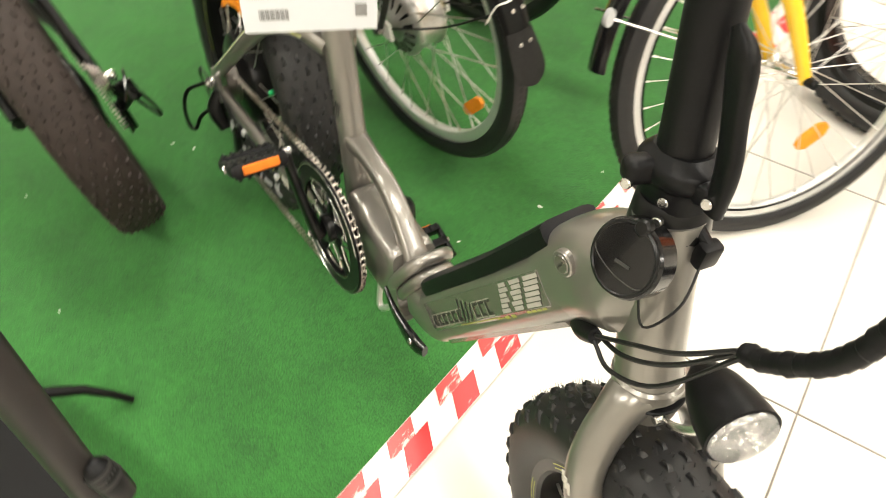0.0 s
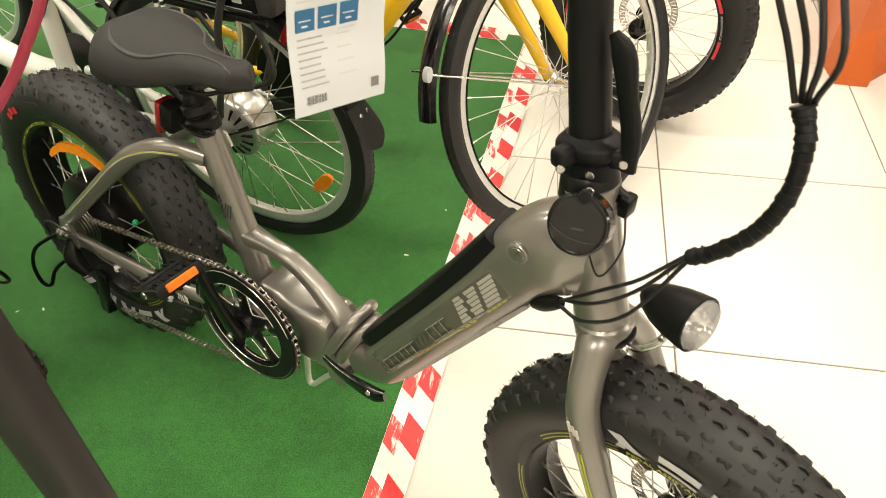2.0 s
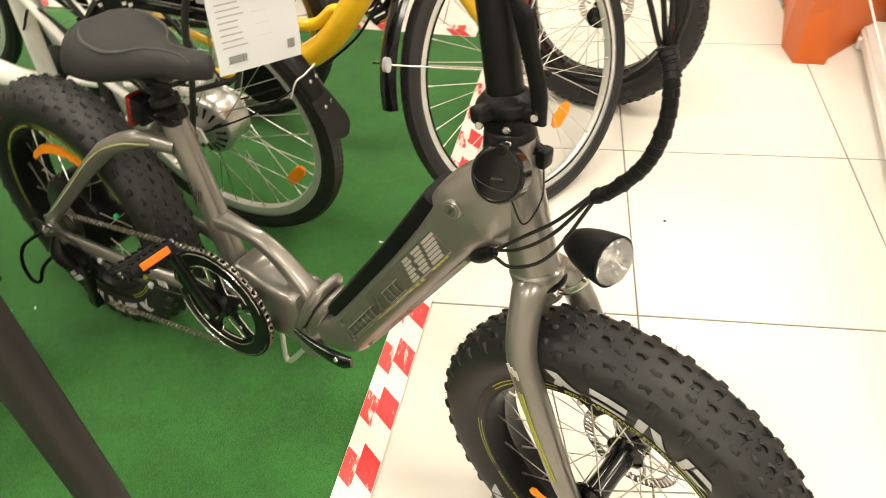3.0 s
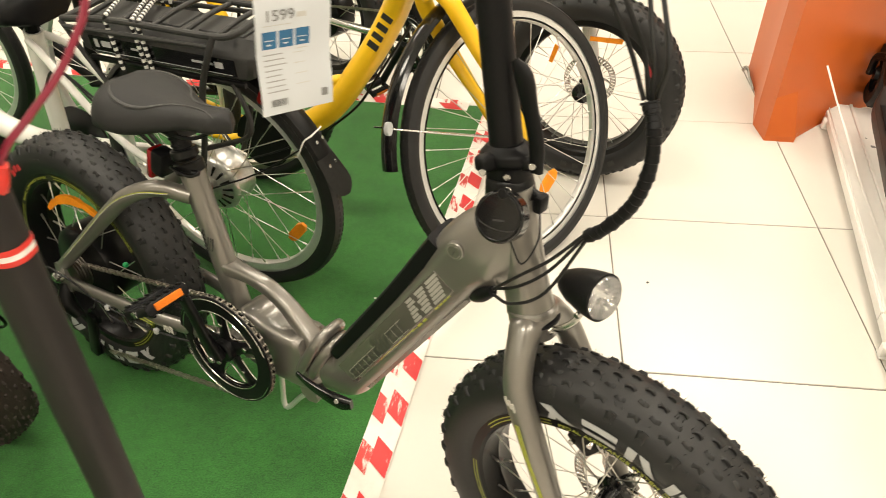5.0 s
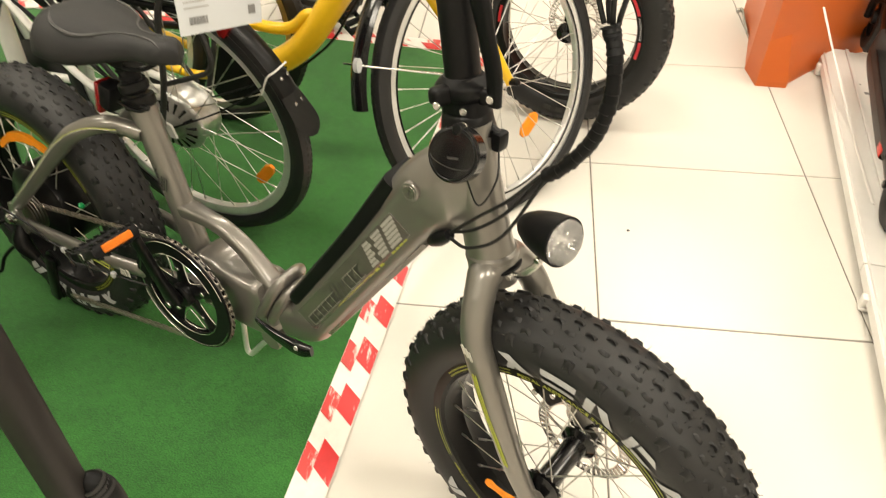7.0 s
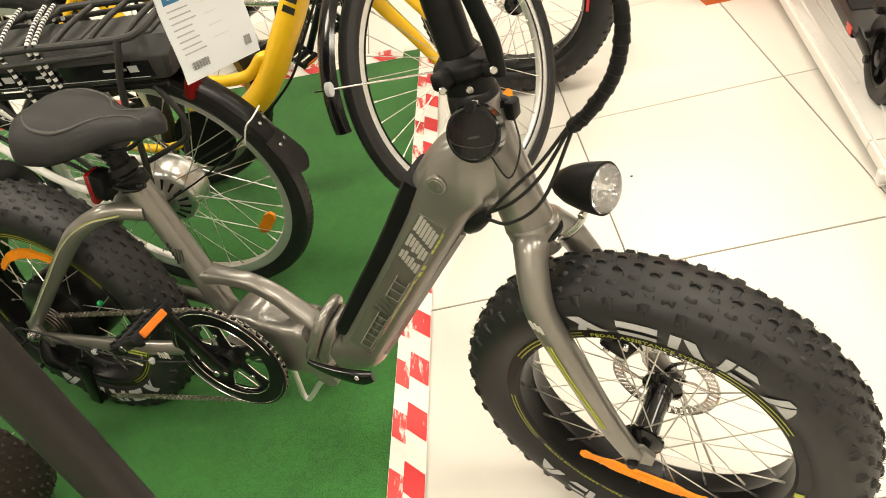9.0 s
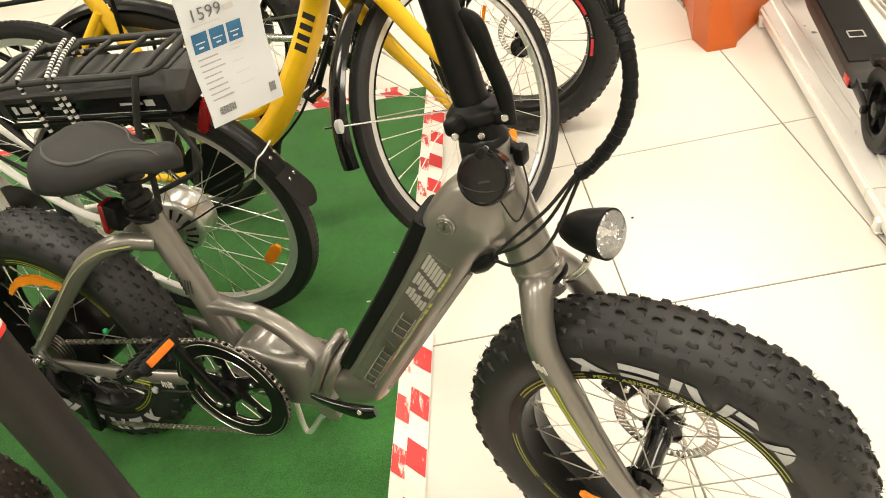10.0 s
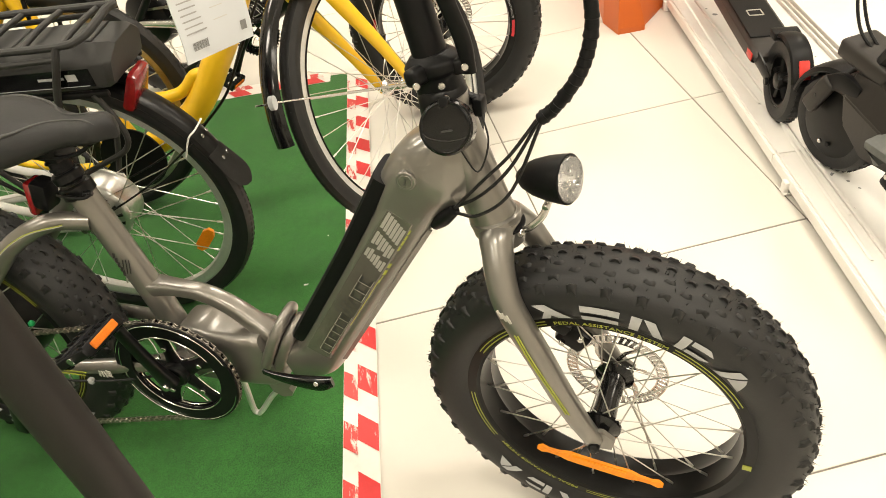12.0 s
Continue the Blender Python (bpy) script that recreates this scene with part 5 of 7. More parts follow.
# cables: bundle in a spiral wrap, splitting at both ends
lower, upper = V((0.658, -0.044, 0.766)), V((0.696, -0.048, 0.940))
wrap = smooth_line([lower, (0.677, -0.050, 0.786), (0.703, -0.056, 0.828), (0.713, -0.058, 0.874), (0.708, -0.054, 0.915), upper], 14)
bm = B()
dense = smooth_line(wrap, 3)
rnd = random.Random(8)
fold = [rnd.uniform(0.0006, 0.0020) for _ in range(40)]
tube(bm, dense, [0.0070 + fold[i // 9] * (1 - (i % 9) / 9) + (0.0012 if i > len(dense) - 20 else 0) for i in range(len(dense))], 14, 1)
part("cable_wrap", bm, BLACK, bike, "black folded textile wrap round the cable bundle")
ends = [(0.546, -0.043, 0.640), (0.544, -0.039, 0.638), (0.547, -0.044, 0.633), (0.610, 0.050, 0.610)]
for i, e in enumerate(ends):
    tops = TOP + V((-0.015, (-0.17, -0.13, 0.13, 0.16)[i], 0.0))
    mid = [V(e), V(((0.588, 0.584, 0.580, 0.6)[i], -0.052 - 0.002 * i, (0.688, 0.668, 0.640, 0.7)[i])), V(((0.622, 0.622, 0.622, 0.62)[i], -0.054, (0.724, 0.708, 0.676, 0.72)[i])), lower + V((0.003 * (i - 1.5), 0.002 * (i - 1.5), 0))]
    if i < 3:
        bm = B()
        tube(bm, mid, 0.0022, 8, 6)
        part("cable", bm, CABLE, bike)
    bm = B()
    u = upper + V((0.004 * (i - 1.5), 0.003 * (i % 2), 0))
    tube(bm, [u, u + V((-0.010 + 0.010 * i - 0.02, -0.004, 0.060)), (u + tops) / 2 + V((0.045, 0, 0.055)), tops + V((0.03, 0, 0.02)), tops], 0.0026, 8, 6)
    part("cable", bm, CABLE, bike)
bm = B()
tube(bm, [(0.556, -0.034, 0.722), (0.578, -0.036, 0.690), (0.590, -0.020, 0.722), (0.578, 0.002, 0.752)], 0.0012, 6, 6)
part("cable", bm, CABLE, bike, "thin black catch cord")

rw = fat_wheel(bike, "rear_wheel", Matrix.Translation(AXLE_R), 0.0, "motor", label="fat knobbly rear wheel with a hub motor")
letter_blocks(rw, -40, -125, 5, 0.2195, 0.2480, -1)
arc_words(rw, "rim_lettering", "PEDAL ASSISTANCE SYSTEM", 150, 107, 0.2012, 0.0076, -0.0415, LIME)
for r in (0.2015, 0.2068):
    for a, b in ((100, 30), (196, 154), (-10, -60)):
        arc_strip(rw, "lime_line", a, b, r, r + 0.0018, -0.0413, LIME)
bm = B()
box(bm, (0.046, 0.0008, 0.005), pose(0, 0, 0, 0, -16, 0) @ pose(0.0, -0.0522, 0.246))
part("sidewall_print", bm, FLAP_RUBBER, rw)
bm = B()
cols = []
for k in range(17):
    t = k / 16
    ang, half = radians(140 - 76 * t), 0.0098 if 0.26 < t < 0.70 else 0.0040 + 0.003 * abs(math.sin(9 * t))
    cols.append([bm.verts.new(V(((0.148 + d) * math.cos(ang), y, (0.148 + d) * math.sin(ang)))) for d, y in ((-half, -0.020), (half, -0.020), (half, -0.028), (-half, -0.028))])
for p, q in zip(cols, cols[1:]):
    for k in range(4):
        bm.faces.new((p[k], p[(k + 1) % 4], q[(k + 1) % 4], q[k]))
bm.faces.new(cols[0])
bm.faces.new(cols[-1][::-1])
part("reflector", bm, ORANGE, rw, "orange clip-on spoke reflector")
bm = B()
disc(bm, (0.126, -0.030, 0.045), (0, 1, 0), 0.006, 0.010, 16, 0.003)
part("valve_cap", bm, GREEN_GEM, rw, "small green valve cap")
for k in range(3):
    bm = B()
    box(bm, (0.013, 0.0008, 0.013), pose(0, 0, 0, 0, -34 - 4.2 * k, 0) @ pose(0.0, -0.0522, 0.240 + 0.003 * (k % 2)))
    part("sidewall_print", bm, RED_DECAL, rw)


# ---- price card ----
def price_card(c, u_dir, v_dir, w, h):
    """A printed card: blue boxes, lines of small print as bars, bar code, price in figures."""
    th = thing("price_card", "white printed price card with three blue boxes hanging from the handlebar", "price tag")
    U, D2 = V(u_dir).normalized(), V(v_dir).normalized()
    N = U.cross(D2).normalized()
    def at(a, b, up=0.0):
        bend = 0.0015 * math.sin(b * 9) * w / 0.065
        return V(c) + U * (a * w) + D2 * (b * h) - N * (up + bend)
    bm = B()
    n = 8
    rows = [[bm.verts.new(at(a / 4, b / n, z)) for a in range(5)] for z in (0.0, -0.0012) for b in range(n + 1)]
    fr, bk = rows[:n + 1], rows[n + 1:]
    for b in range(n):
        for a in range(4):
            bm.faces.new((fr[b][a], fr[b][a + 1], fr[b + 1][a + 1], fr[b + 1][a]))
            bm.faces.new((bk[b][a], bk[b + 1][a], bk[b + 1][a + 1], bk[b][a + 1]))
    loop = [(0, a) for a in range(4)] + [(b, 4) for b in range(n)] + [(n, 4 - a) for a in range(4)] + [(n - b, 0) for b in range(n)]
    for (b0, a0), (b1, a1) in zip(loop, loop[1:] + loop[:1]):
        bm.faces.new((fr[b0][a0], bk[b0][a0], bk[b1][a1], fr[b1][a1]))
    part("card", bm, CARD, th, sharp=50)
    def quads(name, items, mat, up=0.0004):
        for a0, b0, a1, b1 in items:
            bm = B()
            bm.faces.new([bm.verts.new(at(a, b, up)) for a, b in ((a0, b0), (a1, b0), (a1, b1), (a0, b1))])
            part(name, bm, mat, th, smooth=False)
    for k in range(3):
        a = 0.07 + k * 0.222
        quads("blue_box", [(a, 0.318, a + 0.19, 0.458)], BLUE_INK)
        quads("small_print", [(a + 0.03, 0.385, a + 0.15, 0.393), (a + 0.06, 0.418, a + 0.12, 0.430)], CARD, 0.0007)
    rnd = random.Random(3)
    for k in range(8):
        b = 0.500 + k * 0.042
        quads("small_print", [(0.08, b, 0.08 + rnd.uniform(0.22, 0.36), b + 0.010)], GREY_INK)
        if k % 2 == 0:
            quads("small_print", [(0.48, b + 0.012, 0.48 + rnd.uniform(0.08, 0.2), b + 0.018)], PALE_INK)
    quads("small_print", [(0.08, 0.268, 0.46, 0.275), (0.50, 0.480, 0.68, 0.487)], PALE_INK)
    quads("bar_code", [(0.12 + 0.012 * k, 0.865, 0.126 + 0.012 * k + (0.003 if k % 3 else 0), 0.925) for k in range(18)], INK)
    quads("code_square", [(0.83, 0.845, 0.92, 0.915)], INK)
    vs, _ = words("1599", 0.105)
    wide = max(v.x for v in vs)
    part("price", words_mesh(B(), "1599", 0.105, lambda v: at(0.10 + v.x / wide * 0.40, 0.238 - v.y * 1.15, 0.0006)), INK, th, smooth=False)
    quads("small_print", [(0.53, 0.19, 0.66, 0.230)], PALE_INK)
    return th


# ---- city bikes ----
def mudguard(parent, name, m, r, w, a0, a1, mat, label, flap=None):
    bm = B()
    half = [(r, 0.0), (r - 0.002, w * 0.25), (r - 0.007, w * 0.42), (r - 0.016, w * 0.5)]
    prof = [(q, -y) for q, y in half[::-1]] + half[1:]
    inner = [(q - 0.0022, y * 0.95) for q, y in prof[::-1]]
    lathe(bm, prof + inner, 40, "Y", None, True, (a0, a1))
    mg = part(name, bm, mat, parent, label, m=m)
    if flap:
        bm = B()
        n = 14
        rows = []
        for i in range(n + 1):
            t = math.sin(0.5 * math.pi * i / n)
            a = radians(flap[0] + (flap[1] - flap[0]) * t)
            ww = (w * 0.50 + 0.008 * math.sin(t * 1.6)) * (1 if t < 0.60 else (1 - ((t - 0.60) / 0.41) ** 2.6) ** 0.5)
            rr = r + 0.003 + 0.016 * t ** 2.2
            row = []
            for k in range(7):
                s = -1 + 2 * k / 6
                row.append(bm.verts.new(V(((rr - 0.013 * (1 - 0.75 * t) * abs(s) ** 2.5) * math.cos(a), s * ww, (rr - 0.013 * (1 - 0.75 * t) * abs(s) ** 2.5) * math.sin(a)))))
            rows.append(row)
        for p, q in zip(rows, rows[1:]):
            for k in range(6):
                bm.faces.new((p[k], p[k + 1], q[k + 1], q[k]))
        bmesh.ops.solidify(bm, geom=bm.faces[:], thickness=0.0025)
        part("mud_flap", bm, FLAP_RUBBER, mg, "dark rubber mud flap")
        for a in (flap[0] + 4, flap[0] - 6, flap[0] + 9):
            for s in (-0.011, 0.011):
                bm = B()
                ar = radians(a)
                disc(bm, V(((r + 0.002) * math.cos(ar), s, (r + 0.002) * math.sin(ar))), (math.cos(ar), 0, math.sin(ar)), 0.0042, 0.004, 12, 0.001)
                part("rivet", bm, STEEL, mg)
    return mg


# white bike facing away, its rear wheel beside the grey one
W_M = pose(-0.980, -0.362, 0.006, -1.2, 0, 163.6)
white = thing("city_bike", "white step-through electric bike with a battery under its rear rack", "bicycle", W_M)
WR = 0.329
whw = slim_wheel(white, "rear_wheel", Matrix.Translation((0, 0, WR)), WR, 0.046, hub="motor", label="rear wheel with silver rim and hub motor")
reflector(whw, radians(212), 0.225, 0.074, 0.028, turn=-82)
guard = mudguard(white, "rear_mudguard", Matrix.Translation((0, 0, WR)), 0.340, 0.058, 20, 160, BLACK_SATIN, "black rear mudguard with a rubber flap", (157, 173.5))
bm = B()
a = radians(148)
tube(bm, [(0.345 * math.cos(a), s * 0.034, 0.348 * math.sin(a)) if abs(s) < 1 else (0.332 * math.cos(a), s * 0.034, 0.332 * math.sin(a)) for s in (-1, -0.6, 0, 0.6, 1)] + [(0.290 * math.cos(a + 0.1), 0.035, 0.300 * math.sin(a + 0.1))], 0.0019, 8, 4)
part("cable_tie", bm, CORD_WHITE, guard, "white cable tie round the mudguard")
for s in (-1, 1):
    bm = B()
    tube(bm, [(0, s * 0.066, WR), (-0.16, s * 0.052, WR + 0.08), (-0.284, s * 0.032, WR + 0.165)], 0.0022, 8, 3)
    part("mudguard_stay", bm, CABLE, white)
slim_wheel(white, "front_wheel", Matrix.Translation((1.10, 0, WR)), WR, 0.046, label="front wheel with silver rim")
rod("seat_tube", [(0.456, 0, 0.630), (0.484, 0, 0.490), (0.516, 0, 0.300)], 0.0215, WHITE_PAINT, white, "thick white seat tube", side=(0, 1, 0), seg=20)
for s in (-1, 1):
    rod("seat_stay", [(0.458, s * 0.020, 0.615), (0.400, s * 0.038, 0.586), (0.352, s * 0.042, 0.525), (0.290, s * 0.048, 0.459), (0.190, s * 0.058, 0.388), (0.000, s * 0.074, 0.338)], 0.0095, WHITE_PAINT, white, side=(0, 1, 0), seg=12)
    rod("chain_stay", [(0.500, s * 0.040, 0.300), (0.360, s * 0.060, 0.300), (0.150, s * 0.070, 0.322), (0.000, s * 0.074, 0.333)], 0.0115, WHITE_PAINT, white, side=(0, 1, 0), seg=12)
    bm = B()
    slab(bm, [(-0.030, 0.318), (-0.024, 0.352), (0.030, 0.368), (0.050, 0.345), (0.030, 0.318)], 0.006, pose(0, s * 0.074 + 0.003, 0, 90, 0, 0))
    part("dropout", bm, WHITE_PAINT, white)
    bm = B()
    disc(bm, (0, s * 0.086, 0.335), (0, 1, 0), 0.011, 0.020, 18, 0.004)
    part("axle_nut", bm, STEEL, white)
rod("step_tube", [(0.506, 0, 0.306), (0.640, 0, 0.300), (0.790, 0, 0.345), (0.900, 0, 0.480), (0.985, 0, 0.740), (1.000, 0, 0.800)], [0.030, 0.031, 0.031, 0.030, 0.029, 0.028], WHITE_PAINT, white, "low swept white frame tube", side=(0, 1, 0), seg=20)
for s in (-1, 1):
    rod("fork_leg", [(1.010, s * 0.012, 0.740), (1.030, s * 0.046, 0.680), (1.060, s * 0.050, 0.500), (1.100, s * 0.052, 0.335)], 0.0135, WHITE_PAINT, white, seg=12)
rod("stem_post", [(0.996, 0, 0.800), (0.975, 0, 0.960)], 0.0140, BLACK_SATIN, white, seg=14)
rod("handlebar", [(0.86, 0.30, 1.00), (0.95, 0.20, 0.99), (0.975, 0, 0.965), (0.95, -0.20, 0.99), (0.86, -0.30, 1.00)], 0.0115, BLACK_SATIN, white, seg=12)
bm = B()
disc(bm, (0.506, -0.060, 0.305), (0, 1, 0), 0.082, 0.006, 40, 0.001)
part("chainring", bm, BLACK_SATIN, white)
rod("seat_post", [(0.458, 0, 0.620), (0.446, 0, 0.690)], 0.0165, BLACK_SATIN, white)
bm = B()
saddle_mesh(bm, 0.630, 0.372, 0.738, 0.098)
part("saddle", bm, BLACK, white, "black padded saddle", sharp=60)

bm = B()
box(bm, (0.050, 0.030, 0.036), pose(0.060, 0.074, WR + 0.062, 0, -40, 0), 0.007)
box(bm, (0.030, 0.024, 0.020), pose(0.085, 0.072, WR + 0.035, 0, -40, 0), 0.005)
part("brake_caliper", bm, BLACK, white, "black disc brake caliper")
for k in range(2):
    rod("brake_cable", [(0.075, 0.076, WR + 0.075), (0.140, 0.080 + 0.006 * k, WR + 0.150), (0.240, 0.060, WR + 0.175 - 0.02 * k), (0.380, 0.035, WR + 0.230), (0.480, 0.02, WR + 0.150)], 0.0028, CABLE, white)

# battery box, carrier and lamp
bm = B()
n = 10
secs = []
for i, (x, k) in enumerate(((-0.215, 0.86), (-0.205, 0.97), (-0.17, 1.0), (0.02, 1.0), (0.19, 1.0), (0.215, 0.92))):
    ring = [(-0.066, 0.646), (-0.074, 0.654), (-0.074, 0.693), (-0.070, 0.699), (-0.040, 0.722), (0.040, 0.722), (0.070, 0.699), (0.074, 0.693), (0.074, 0.654), (0.066, 0.646)]
    secs.append([bm.verts.new(V((x - (z - 0.66) * 0.25 * (x < 0), y * k, 0.675 + (z - 0.675) * k))) for y, z in ring])
for p, q in zip(secs, secs[1:]):
    for k in range(n):
        bm.faces.new((p[k], p[(k + 1) % n], q[(k + 1) % n], q[k]))
bm.faces.new(secs[0])
bm.faces.new(secs[-1])
battery = part("battery", bm, LIFTED_BLACK, white, "black slide-in battery box")
for s in (-1, 1):
    bm = B()
    box(bm, (0.37, 0.0016, 0.034), pose(0.002, s * 0.0746, 0.6735))
    part("gloss_panel", bm, BLACK_GLOSS, battery, "glossy black side panel")
    bm = B()
    for x, w, h in ((0.168, 0.010, 0.018), (0.142, 0.024, 0.013), (0.060, 0.030, 0.005), (-0.105, 0.050, 0.005), (-0.145, 0.020, 0.013)):
        box(bm, (w, 0.0008, h), pose(x, s * 0.0760, 0.676))
    box(bm, (0.35, 0.0008, 0.0012), pose(0.002, s * 0.0760, 0.6585))
    part("white_print", bm, LETTER_WHITE, battery)
    bm = B()
    box(bm, (0.40, 0.010, 0.012), pose(0.0, s * 0.074, 0.640), 0.003)
    part("battery_rail", bm, BLACK_SATIN, battery)
# lid and rack take the lifted black, the ceiling's sheen painted in
for x0, w in ((-0.135, 0.11), (0.04, 0.15)):
    bm = B()
    box(bm, (w, 0.075, 0.004), pose(x0, 0, 0.7230), 0.0015, 1)
    part("lid_panel", bm, LIFTED_BLACK, battery)
rack = part("rack_loop", tube(B(), [(0.270, 0.0, 0.706), (0.264, -0.050, 0.708), (0.235, -0.072, 0.718), (0.10, -0.078, 0.735), (-0.14, -0.079, 0.737), (-0.190, -0.066, 0.742), (-0.212, -0.034, 0.754), (-0.217, 0.0, 0.760), (-0.212, 0.034, 0.754), (-0.190, 0.066, 0.742), (-0.14, 0.079, 0.737), (0.10, 0.078, 0.735), (0.235, 0.072, 0.718), (0.264, 0.050, 0.708), (0.270, 0.0, 0.706)], 0.0072, 10, 5), LIFTED_BLACK, white, "black tubular luggage rack")
for x in (-0.155, -0.080, 0.000, 0.078, 0.165):
    rod("rack_bar", [(x, -0.078, 0.735), (x, 0, 0.739), (x, 0.078, 0.735)], 0.0055, LIFTED_BLACK, rack)
for s in (-1, 1):
    rod("rack_side", [(0.235, s * 0.084, 0.706), (0.00, s * 0.087, 0.714), (-0.140, s * 0.086, 0.718)], 0.0055, LIFTED_BLACK, rack)
    rod("rack_leg", [(-0.150, s * 0.080, 0.737), (-0.138, s * 0.088, 0.705), (-0.098, s * 0.088, 0.620), (-0.060, s * 0.087, 0.480), (-0.006, s * 0.084, 0.345)], 0.0068, LIFTED_BLACK, rack, seg=10)
    rod("rack_brace", [(0.250, s * 0.076, 0.714), (0.18, s * 0.082, 0.60), (0.02, s * 0.084, 0.36)], 0.0055, LIFTED_BLACK, rack)
for x, lean in ((0.128, 0.045), (0.062, 0.050), (0.044, 0.045)):
    for i in range(56):
        t0, t1 = i / 56, (i + 1) / 56
        def cord(t):
            if t < 0.3:
                return V((x - lean * 0.4 + 0.02 * t, 0.081, 0.620 + 0.118 * t / 0.3))
            if t > 0.8:
                return V((x + lean, -0.081, 0.740 - 0.10 * (t - 0.8) / 0.2))
            k = (t - 0.3) / 0.5
            return V((x - lean * 0.4 + lean * 1.4 * k, 0.081 - 0.162 * k, 0.744 + 0.004 * math.sin(k * 3.1)))
        part("cord_segment", tube(B(), [cord(t0), cord((t0 + t1) / 2), cord(t1)], 0.0042, 8, 2), CORD_WHITE if i % 2 else CABLE, rack)
rod("rack_hoop", [(-0.170, 0.076, 0.640), (-0.188, 0.077, 0.590), (-0.192, 0.078, 0.548), (-0.176, 0.079, 0.520), (-0.130, 0.080, 0.498), (-0.050, 0.082, 0.465)], 0.0058, LIFTED_BLACK, rack, seg=10)
bm = B()
box(bm, (0.026, 0.078, 0.080), pose(-0.208, 0, 0.611, 0, -28, 0), 0.010, 2, 0.86)
tl = part("tail_light", bm, RED_LENS, white, "large red rear light under the rack")
bm = B()
box(bm, (0.006, 0.040, 0.040), pose(-0.2205, 0, 0.619, 0, -28, 0), 0.003)
part("inner_lens", bm, RED_PLASTIC, tl)
rod("lamp_arm", [(-0.150, 0, 0.650), (-0.195, 0, 0.624)], 0.012, BLACK, tl)

# ---- yellow bike ----
Y_M = pose(-0.25, -0.19, 0.006, -5.0, 0, -12)
yellow = thing("city_bike", "yellow step-through electric bike with slim tyres", "bicycle", Y_M)
YW_M = Y_M.inverted() @ pose(-0.2018, -0.2133, 0.0, -18.76, 0, 47.0)
YR = 0.352
yfw = slim_wheel(yellow, "front_wheel", YW_M @ Matrix.Translation((0, 0, YR)), YR, 0.042, rim_mat=RIM_ALLOY, label="front wheel turned to the left")
arc_strip(yfw, "rim_band", 0, 360, YR - 0.0585, YR - 0.0535, -0.0127, BLACK_SATIN, 90)
reflector(yfw, radians(-60.2), 0.178, 0.074, 0.032, turn=-88)
mudguard(yellow, "front_mudguard", YW_M @ Matrix.Translation((0, 0, YR)), 0.400, 0.054, 75, 170.5, BLACK_GLOSS, "glossy black front mudguard")
for s in (-1, 1):
    bm = B()
    tube(bm, [(0, s * 0.052, YR), (-0.20, s * 0.042, YR + 0.087), (-0.374, s * 0.031, YR + 0.163)], 0.0022, 8, 2)
    bmesh.ops.transform(bm, matrix=YW_M, verts=bm.verts[:])
    part("mudguard_stay", bm, STEEL, yellow, "thin steel mudguard stay")
    bm = B()
    tube(bm, [(0.004, s * 0.054, YR - 0.006), (-0.042, s * 0.055, YR + 0.120), (-0.098, s * 0.054, YR + 0.250), (-0.146, s * 0.048, YR + 0.375), (-0.160, s * 0.018, YR + 0.415)], [0.0115, 0.0150, 0.0190, 0.0210, 0.0220], 14, 5)
    bmesh.ops.transform(bm, matrix=YW_M, verts=bm.verts[:])
    part("fork_leg", bm, YELLOW_PAINT, yellow, "yellow fork leg")
bm = B()
disc(bm, YW_M @ V((0.002, -0.072, YR - 0.002)), YW_M.to_3x3() @ V((0, 1, 0)), 0.009, 0.030, 16, 0.003)
part("axle_nut", bm, BLACK, yellow, "black axle nut cap")
bm = B()
slab(bm, [(0.0068 * math.cos(k * math.pi / 8), 0.0150 * math.sin(k * math.pi / 8)) for k in range(16)], 0.016, YW_M @ pose(-0.376, -0.024, YR + 0.164, 90, 0, 0) @ pose(0, 0, 0, 0, 0, -22))
part("stay_clip", bm, LETTER_WHITE, yellow, "pale plastic stay clip")
bm = B()
tube(bm, [YW_M @ V((-0.154, 0, YR + 0.395)), YW_M @ V((-0.192, 0, YR + 0.540))], 0.026, 18, 1)
part("head_tube", bm, YELLOW_PAINT, yellow)
hd = YW_M @ V((-0.176, 0, YR + 0.490))
rod("down_tube", [(-0.760, 0, 0.252), (-0.700, 0, 0.260), (-0.632, 0, 0.290), (-0.570, 0, 0.333), (-0.519, 0, 0.388), (-0.470, 0, 0.456), (-0.411, 0, 0.540), (-0.360, 0, 0.630), tuple(hd * 0.6 + V((-0.360, 0, 0.630)) * 0.4), tuple(hd)], [0.032, 0.033, 0.034, 0.034, 0.034, 0.034, 0.034, 0.034, 0.034, 0.029], YELLOW_PAINT, yellow, "thick swept yellow down tube", seg=22, side=(0, 1, 0))
for k, w in enumerate((0.020, 0.018, 0.018, 0.017)):
    bm = B()
    c = V((-0.408 + 0.0135 * k, -0.0346, 0.548 + 0.0235 * k))
    box(bm, (0.030, 0.0012, w * 0.85), Matrix.Translation(c) @ pose(0, 0, 0, 0, 32, 0))
    part("black_mark", bm, DARK_DECAL, yellow, "black block mark on the tube")
rod("brace_tube", [(-0.505, 0, 0.430), (-0.536, 0, 0.428), (-0.564, 0, 0.402), (-0.592, 0, 0.386), (-0.642, 0, 0.380), (-0.720, 0, 0.386), (-0.785, 0, 0.402), (-0.860, 0, 0.430)], 0.0155, YELLOW_PAINT, yellow, "slimmer yellow brace", seg=16, side=(0, 1, 0))
rod("seat_tube", [(-0.745, 0, 0.250), (-0.860, 0, 0.560), (-0.920, 0, 0.730)], 0.0190, YELLOW_PAINT, yellow, seg=16)
